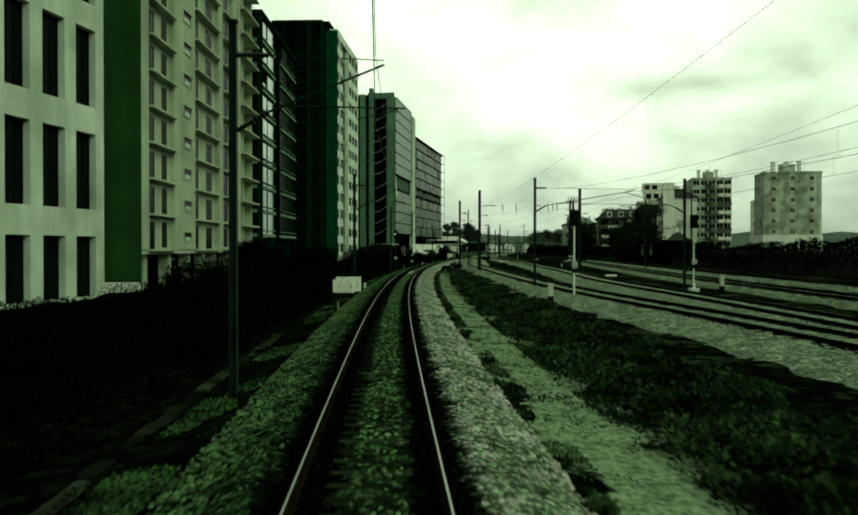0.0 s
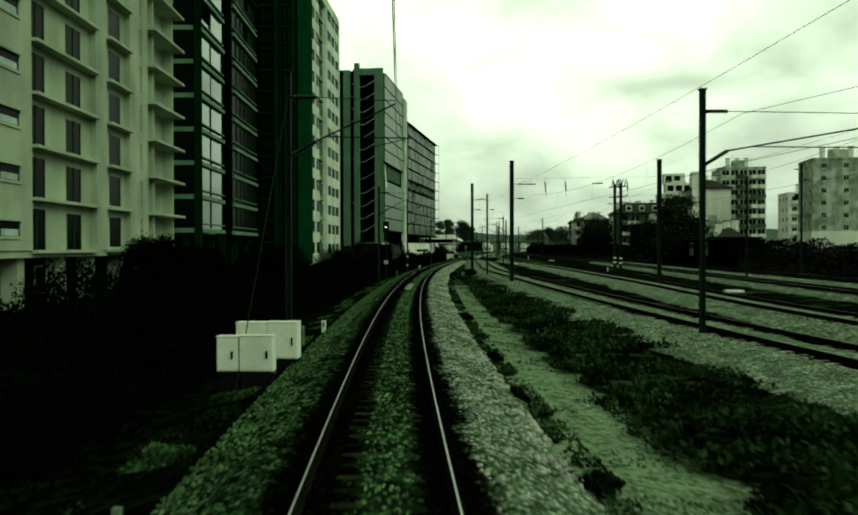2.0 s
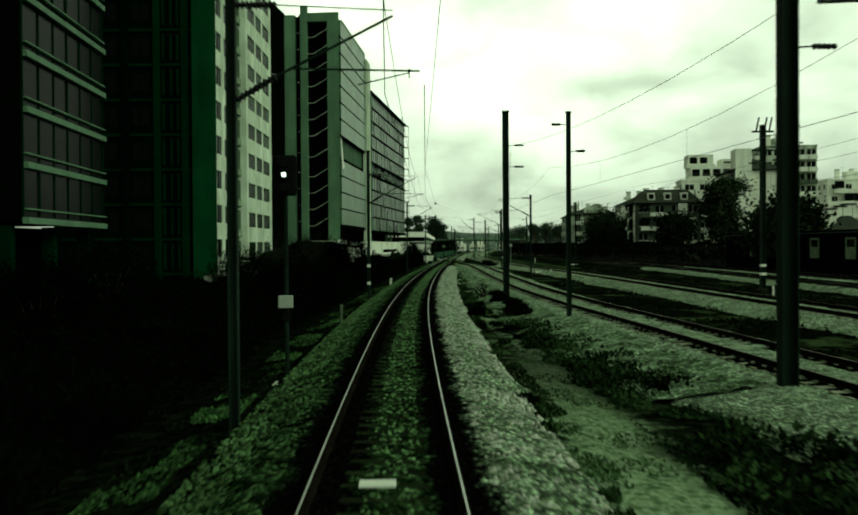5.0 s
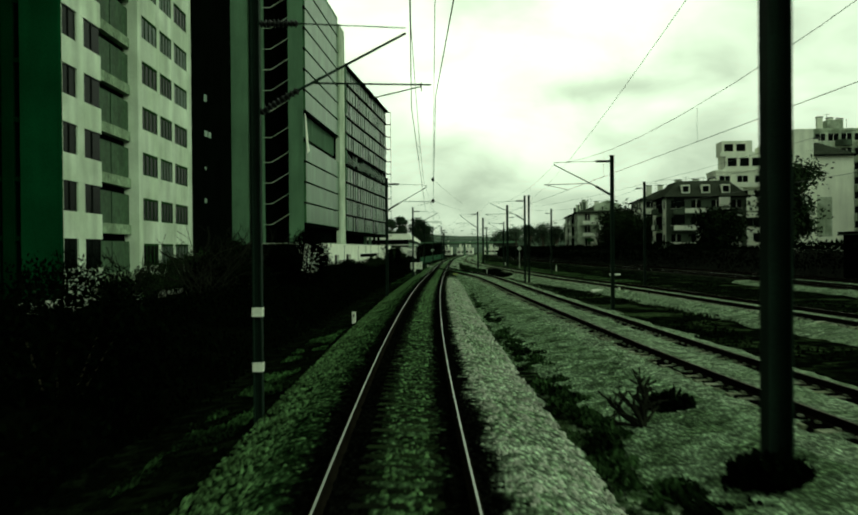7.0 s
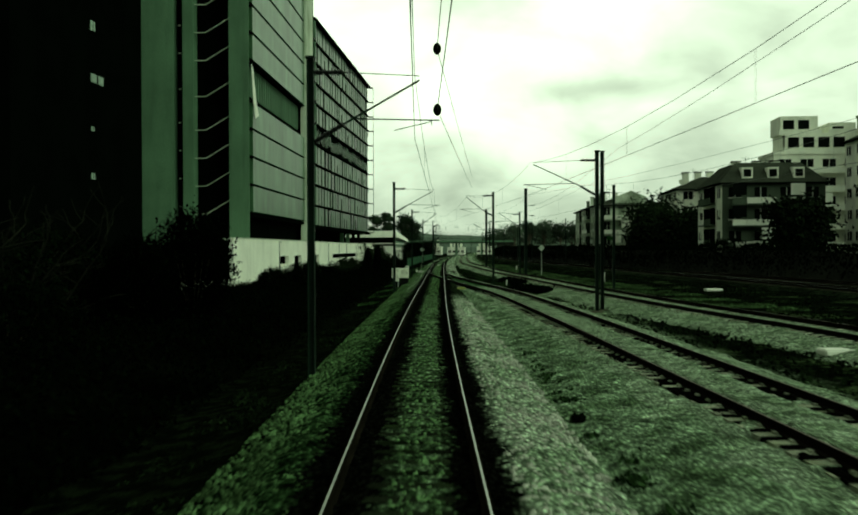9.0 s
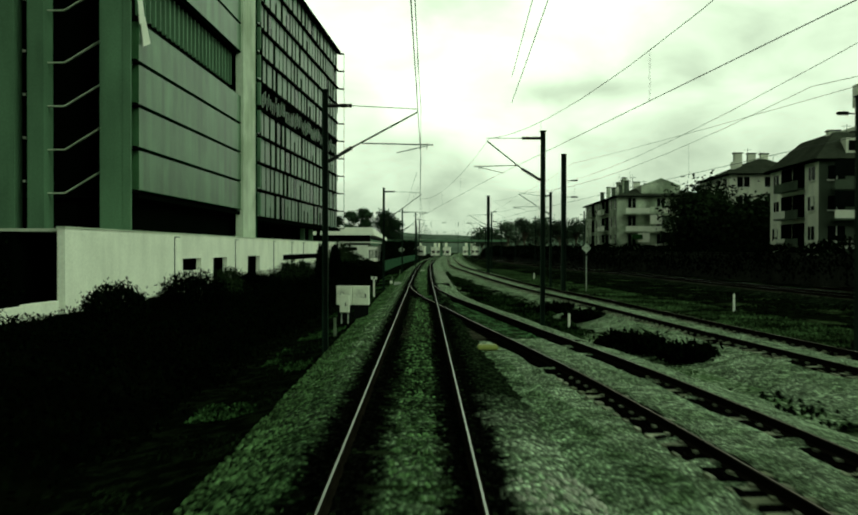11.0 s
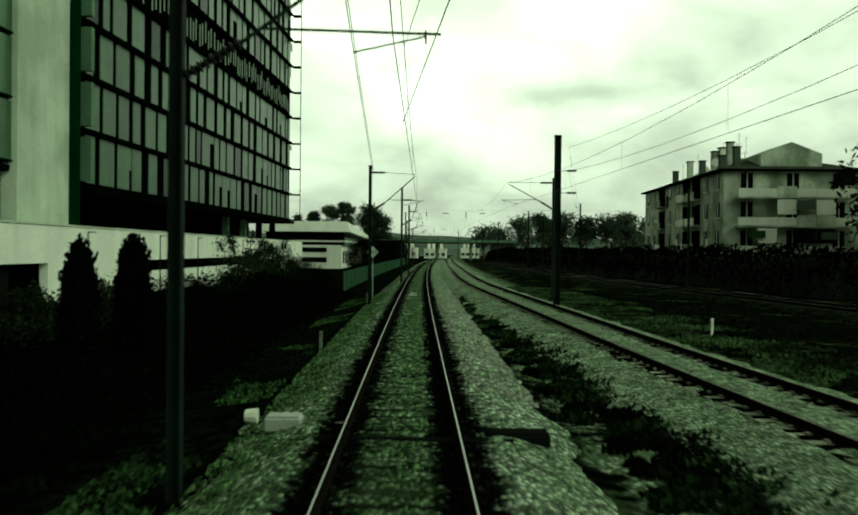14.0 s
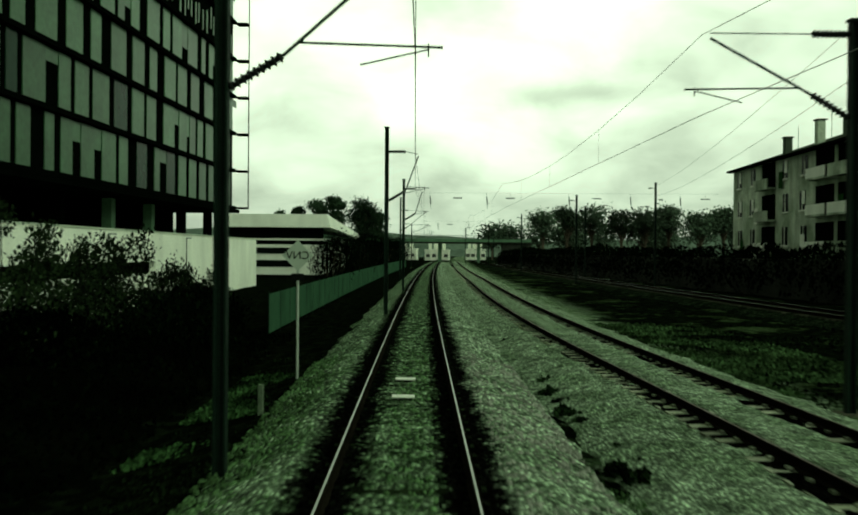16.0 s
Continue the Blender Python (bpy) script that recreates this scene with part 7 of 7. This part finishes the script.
def grass(n, u0, u1, y0, y1, size, label, clump=0.25, material=None, zoff=0.0, freq=0.5, seed=0.0, keep_out=None):
    u, y = R.uniform(u0, u1, n), R.uniform(y0, y1, n)
    k = nz(u, y, freq, seed) > clump
    u, y = u[k], y[k]
    x = main_x(y) + u
    if keep_out is not None:
        k = keep_out(x, y)
        u, y, x = u[k], y[k], x[k]
    z = np.array([ground_z(a) for a in u]) + zoff
    return blades("grass_tufts", np.stack([x, y, z], 1), size, material or GRASS, label, "grass", 0.0, 0.4)


def clear_of_tracks(x, y):
    return (np.abs(x - near_x(y)) > 2.4) & (np.abs(x - second_x(y)) > 2.0) & (np.abs(x - third_x(y)) > 1.8)


def between(x, y):
    return clear_of_tracks(x, y) & (x < near_x(y) - 2.9)


grass(200000, 4.4, 9.5, -10, 128, 0.07, "dark weedy grass between the path and the side track", 0.0, GRASS_MID, keep_out=between, freq=0.35, seed=4.0)
grass(60000, 2.6, 3.3, -10, 250, 0.06, "thin line of weeds at the foot of the ballast", -0.05, keep_out=between, freq=0.6, seed=6.0)
grass(60000, 2.9, 5.2, -10, 190, 0.05, "sparse weeds on the dirt path", 0.12, keep_out=between, freq=0.9, seed=8.0)
grass(70000, -4.6, -2.7, -10, 334, 0.07, "dark grass between the ballast and the cable trough", -0.05, GRASS_SHADED, freq=0.5, seed=9.0)
grass(62000, -4.3, -3.2, 40, 168, 0.09, "green weeds along the foot of the ballast", 0.05, GRASS_WEED, freq=0.5, seed=19.0)
grass(40000, -4.8, -3.1, 225, 330, 0.09, "pale green weeds in a strip below the ballast", 0.12, GRASS_WEED, freq=0.35, seed=23.0)
grass(16000, -4.2, -3.0, -10, 30, 0.09, "green weeds in patches along the cable trough", 0.1, GRASS_WEED, freq=0.4, seed=21.0)
grass(90000, 2.6, 7.5, 185, 330, 0.06, "patchy weeds between the main track and the second line", 0.08, keep_out=clear_of_tracks, freq=0.3, seed=12.0)
grass(120000, 7.0, 26.0, 120, 345, 0.12, "dark rough grass between the yard tracks", 0.0, GRASS_SHADED, keep_out=clear_of_tracks, freq=0.25, seed=14.0)


def grass_along(fx, n, d0, d1, y0, y1, size, material, label, seed):
    """Tufts in a strip beside another track, thinning out away from it."""
    d, y = d0 + (d1 - d0) * R.uniform(0, 1, n) ** 1.5, R.uniform(y0, y1, n)
    k = nz(d, y, 0.4, seed) > -0.12
    d, y = d[k], y[k]
    x = fx(y) + d
    z = np.array([ground_z(float(a)) for a in x - main_x(y)]) + 0.02
    return blades("grass_tufts", np.stack([x, y, z], 1), size, material, label, "grass", 0.0, 0.4)


GRASS_YARD = mat("green_yard_grass", (0.075, 0.125, 0.05), 0.85, 0.45, 2.0, 6.0, 0.0, island=0.5, second=(0.018, 0.028, 0.011))
grass_along(second_x, 120000, 2.3, 7.0, 215, 345, 0.11, GRASS_YARD, "green grass beside the second running line", 31.0)


def bush(x, y, z, r, h, seed, label, n=900):
    q = np.random.RandomState(seed)
    d = q.normal(0, 1, (n, 3))
    d /= np.linalg.norm(d, axis=1)[:, None]
    p = d * (q.uniform(0.4, 1.0, n) ** 0.5)[:, None] * np.array([r, r, h / 2])
    p += q.normal(0, 0.12, (n, 3)) * r
    p[:, 2] = np.abs(p[:, 2] + h / 2)
    b = thing("bush", x, y, z, 0, label, "bush")
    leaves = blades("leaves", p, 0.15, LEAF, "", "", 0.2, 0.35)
    leaves.parent = b
    del leaves["kind"]
    bm = bm_new()
    for k in range(5):
        a = k * 1.3
        tube(bm, (0, 0, 0), (math.cos(a) * r * 0.5, math.sin(a) * r * 0.5, h * 0.7), 0.03, 0.01, 5)
    part("stem", bm, BARK, b)


for i, (x, y, r, h) in enumerate(((-49.0, 287.0, 1.6, 1.7), (-43.3, 291.0, 0.5, 4.3), (-42.1, 292.0, 0.5, 4.5), (-46.0, 262.0, 2.0, 2.4), (-45.0, 336.0, 1.8, 2.2), (-46.0, 342.0, 2.0, 2.4), (-47.0, 330.0, 1.7, 2.2), (-27.5, 62.0, 2.2, 3.0), (-30.0, 76.0, 2.5, 3.2), (-36.0, 118.0, 2.5, 3.6), (-46.0, 250.0, 1.5, 2.2), (-51.5, 244.0, 3.0, 5.2), (-44.0, 212.0, 2.6, 3.6), (-42.0, 198.0, 2.2, 3.0), (-40.0, 140.0, 2.6, 4.4), (-37.0, 128.0, 2.2, 3.6), (-32.0, 150.0, 2.6, 3.0), (-42.0, 170.0, 3.0, 3.6))):
    bush(x, y, -1.4, r, h, 200 + i, "dark leafy bush standing in the undergrowth", 7000)
for i, (x, y, r, h) in enumerate(((-23.6, 236.0, 1.1, 0.4), (-22.4, 233.5, 0.8, 0.35), (-24.6, 252.0, 0.9, 0.4), (-23.8, 247.0, 0.9, 0.4))):
    bush(x, y, -0.55, r, h, 300 + i, "low dark bush between the tracks", 2500)

# tall shrubs before the stair block's wall and the open ground floor of the flats
for i, (x, y, r, h) in enumerate(((-40.3, 211.5, 1.9, 6.0), (-42.0, 209.0, 1.6, 4.6), (-45.6, 204.0, 2.2, 4.4), (-46.6, 209.0, 2.4, 5.0), (-47.4, 214.0, 2.2, 4.8), (-45.0, 198.0, 1.9, 3.4), (-36.0, 95.0, 1.7, 4.7), (-36.7, 99.5, 1.6, 4.9), (-37.7, 105.0, 1.6, 4.0), (-38.5, 110.5, 1.5, 4.1), (-39.6, 115.5, 1.4, 3.9))):
    bush(x, y, -1.4, r, h, 900 + i, "tall dense dark shrub in front of a building", 12000)


for i in range(16):
    y = 384 + 9.4 * i
    bush(float(main_x(y)) - 8.2 - 0.3 * (i % 3), y, -0.9, 2.0, 4.9 + 0.4 * (i % 2) + 0.012 * (y - 384), 800 + i, "tall dark hedge bush behind the green fence", 4200)


def bare_shrub(x, y, z, h, seed):
    """A leafless shrub: crooked stems that fork twice."""
    q = random.Random(seed)
    b = thing("shrub", x, y, z, q.uniform(0, 360), "bare thin-branched shrub at the edge of the brambles", "shrub", "bare shrubs")

    def grow(bm, p, d, ln, r, depth):
        pts = [p]
        for k in range(4):
            d = (d + Vector((q.gauss(0, 0.2), q.gauss(0, 0.2), q.gauss(0, 0.12)))).normalized()
            pts.append(pts[-1] + d * ln / 4)
        cable(bm, pts, r, 5)
        if depth:
            for k in range(4):
                grow(bm, pts[1 + k % 4], (d + Vector((q.gauss(0, 0.7), q.gauss(0, 0.7), q.uniform(-0.2, 0.5)))).normalized(), ln * 0.6, r * 0.55, depth - 1)
    for k in range(4):
        bm = bm_new()
        a = k * 1.6 + q.uniform(-0.4, 0.4)
        grow(bm, Vector((0, 0, 0)), Vector((math.cos(a) * 0.45, math.sin(a) * 0.45, 1)).normalized(), h * 0.6, 0.05, 2)
        part("branch", bm, DARK_BARK, b)


def airy_shrub(x, y, z, h, seed):
    """A shrub of many stems, leafy below, with a loose top through which the wall behind shows."""
    q = np.random.RandomState(seed)
    b = thing("shrub", x, y, z, 0, "dark small-leaved shrub before a pale wall", "shrub", "wall shrubs")
    bm = bm_new()
    tips = []
    for k in range(11):
        a = k * 2.4
        tip = Vector((math.cos(a) * h * q.uniform(0.1, 0.38), math.sin(a) * h * q.uniform(0.1, 0.45), h * q.uniform(0.55, 0.98)))
        mid = tip * 0.5 + Vector((q.normal(0, 0.15), q.normal(0, 0.15), 0.2))
        cable(bm, [(0, 0, 0), mid, tip], 0.022, 5)
        tips += [mid, tip, tip * 0.8 + mid * 0.2]
    part("stem", bm, DARK_BARK, b)
    c = np.array([tips[i] for i in q.randint(0, len(tips), 3000)])
    c = c + q.normal(0, 0.2, c.shape)
    low = np.stack([q.normal(0, h * 0.22, 3600), q.normal(0, h * 0.34, 3600), h * 0.66 * q.uniform(0, 1, 3600) ** 0.8], 1)
    leaves = blades("leaves", np.concatenate([c, low]), 0.13, AIRY_LEAF, "", "", 0.2, 0.35)
    leaves.parent = b
    del leaves["kind"]


AIRY_LEAF = mat("small_shrub_leaves", (0.012, 0.019, 0.008), 0.85, 0.4, 2.0, 6.0, 0.0, island=0.6)
DARK_BARK = mat("dark_bark", (0.012, 0.013, 0.009), 0.9, 0.3, 0.6, 12.0, 0.4)
for i, (x, y, h) in enumerate(((-43.0, 192.0, 6.0), (-44.0, 197.0, 6.5), (-42.0, 187.0, 5.5), (-45.0, 202.0, 6.0), (-45.5, 206.5, 7.0), (-46.5, 212.0, 7.0), (-44.5, 182.0, 4.5), (-19.6, 146.6, 2.1))):
    bare_shrub(x, y, -1.4 if x < -30 else -0.55, h if x < -30 else 1.1, 500 + i)


for i, (x, y, h) in enumerate(((-48.6, 331.0, 5.4), (-48.2, 335.0, 4.4), (-48.4, 339.0, 4.8), (-48.0, 344.0, 3.4), (-48.3, 349.0, 3.2), (-48.6, 326.5, 2.4), (-48.2, 276.8, 2.4), (-47.6, 297.0, 2.6), (-47.4, 302.0, 2.8), (-46.6, 185.5, 2.4), (-46.9, 190.0, 2.8), (-47.4, 194.5, 3.4), (-47.8, 199.0, 3.6), (-48.2, 203.5, 3.8), (-48.8, 208.0, 4.2), (-49.2, 212.5, 4.4))):
    airy_shrub(x, y, -1.4, h, 700 + i)


def scrub(n, u0, u1, y0, y1, label, size=0.5, clump=-0.1, seed=0.0, keep=None):
    """Low rounded clumps of dark weeds."""
    u, y = R.uniform(u0, u1, n), R.uniform(y0, y1, n)
    k = nz(u, y, 0.28, seed) > clump
    u, y = u[k], y[k]
    x = main_x(y) + u
    if keep is not None:
        k = keep(x, y)
        u, y, x = u[k], y[k], x[k]
    m = 110
    c = np.stack([x, y, np.array([ground_z(a) for a in u])], 1)
    d = R.normal(0, 1, (len(u), m, 3))
    d /= np.linalg.norm(d, axis=2)[..., None]
    d[..., 2] = np.abs(d[..., 2])
    s = size * R.uniform(0.5, 1.3, (len(u), 1, 1))
    p = c[:, None] + d * s * np.array([1.0, 1.3, 0.55]) * R.uniform(0.5, 1.05, (len(u), m, 1))
    blades("scrub", p.reshape(-1, 3), 0.11, SCRUB, label, "scrub", 0.1, 0.4)


SCRUB = mat("dark_scrub_leaves", (0.020, 0.036, 0.013), 0.85, 0.5, 1.5, 6.0, 0.0, island=0.75, second=(0.003, 0.005, 0.002))
scrub(760, 4.7, 8.8, -8, 122, "dense low dark scrub between the path and the side track", 0.55, -0.22, 3.0, between)
scrub(190, 4.4, 6.3, 114, 138, "dark scrub around the foot of the tall mast", 0.42, -0.3, 5.0, between)
scrub(170, 2.65, 3.1, -8, 134, "small dark weed clumps along the foot of the ballast", 0.2, -0.2, 6.0)
scrub(150, 3.2, 5.6, 120, 160, "scattered low dark weeds on the stony verge", 0.2, -0.05, 8.0, between)
scrub(330, 2.95, 3.75, 134, 232, "thin row of dark clumps on the mossy gravel", 0.24, -0.3, 9.0)
scrub(230, 3.0, 4.5, 286, 345, "broken row of dark weeds between the two running lines", 0.2, -0.1, 12.0, clear_of_tracks)
scrub(400, 3.3, 5.0, 256, 306, "matted dark weeds along the foot of the ballast", 0.24, -0.3, 15.0, clear_of_tracks)
scrub(440, 4.2, 6.4, 238, 304, "dark weeds in the hollow beside the points", 0.45, -0.38, 13.0, clear_of_tracks)
for i, (x, y, r) in enumerate(((-18.5, 142.8, 0.7), (-17.8, 140.0, 0.65), (-17.6, 137.5, 0.6), (-17.5, 135.5, 0.7), (-17.4, 133.6, 0.75), (-19.3, 133.9, 0.45), (-18.9, 148.0, 0.6))):
    bush(x, y, -0.6, r * 0.75, 0.42, 600 + i, "low round dark bush on the stony verge", 1500)


def wall_hedge():
    """Overgrown bank above the yard wall."""
    n = 90000
    y = R.uniform(60, 540, n)
    d = R.uniform(-1.2, 3.5, n)
    x = yard_wall_x(y) + d
    top = 2.6 + 1.0 * nz(x, y, 0.15, 7.0) + 0.5 * nz(x, y, 0.6, 9.0) + np.interp(d, [-1.2, 0, 3.5], [-1.6, 0, 0.6])
    z = top - R.uniform(0, 1.0, n) ** 2 * 1.8
    blades("bank_leaves", np.stack([x, y, z], 1), 0.28, LEAF, "dark creepers hanging over the yard wall", "creeper", 0.2, 0.35)


wall_hedge()


def stones(n, u0, u1, y0, y1, material, label, zf, size=0.035):
    """Loose ballast stones lying proud of the bed."""
    base = np.array([(-1, -0.7, -0.5), (0.9, -0.8, -0.5), (1, 0.7, -0.5), (-0.8, 0.9, -0.5), (-0.5, -0.4, 0.6), (0.6, -0.5, 0.5), (0.5, 0.5, 0.7), (-0.6, 0.4, 0.5)], float)
    quads = np.array([(4, 5, 6, 7), (0, 1, 5, 4), (1, 2, 6, 5), (2, 3, 7, 6), (3, 0, 4, 7)], np.int32)
    u = R.uniform(u0, u1, n)
    y = y0 + (y1 - y0) * R.uniform(0, 1, n)
    x = main_x(y) + u
    z = np.array([zf(a) for a in u])
    s = size * R.uniform(0.5, 1.5, (n, 1, 3))
    a = R.uniform(0, 2 * np.pi, n)
    c, sn = np.cos(a)[:, None], np.sin(a)[:, None]
    b = base[None] * s + R.normal(0, size * 0.15, (n, 8, 3))
    v = np.stack([b[..., 0] * c - b[..., 1] * sn, b[..., 0] * sn + b[..., 1] * c, b[..., 2]], -1) + np.stack([x, y, z], 1)[:, None]
    f = (quads[None] + (np.arange(n) * 8)[:, None, None]).reshape(-1, 4)
    me = bpy.data.meshes.new("loose_stones")
    me.vertices.add(n * 8)
    me.vertices.foreach_set("co", v.reshape(-1))
    me.loops.add(f.size)
    me.loops.foreach_set("vertex_index", f.reshape(-1).astype(np.int32))
    me.polygons.add(len(f))
    me.polygons.foreach_set("loop_start", np.arange(0, f.size, 4, dtype=np.int32))
    me.update()
    me.materials.append(material)
    tagged(new("loose_stones", me), label, "ballast", kind="stuff")


STONE_MOSS = mat("mossy_stone", (0.06, 0.10, 0.042), 0.9, 0.4, 0.5, 30.0, 0.4, island=0.7, second=(0.03, 0.05, 0.02))
stones(20000, 1.3, 2.7, -4, 219, STONE, "pale loose stones on the ballast shoulder", lambda u: bed(u) + 0.03, 0.045)
stones(5000, 1.3, 2.7, 284, 330, STONE, "pale loose stones on the ballast shoulder past the points", lambda u: bed(u) + 0.03, 0.045)
stones(40000, -2.8, -1.3, -4, 330, STONE_MOSS, "green-grey loose stones on the mossy shoulder", lambda u: bed(u) + 0.02, 0.034)
stones(11000, -0.24, 0.42, -4, 330, STONE_MOSS, "mossy loose stones between the rails", lambda u: -0.168, 0.036)
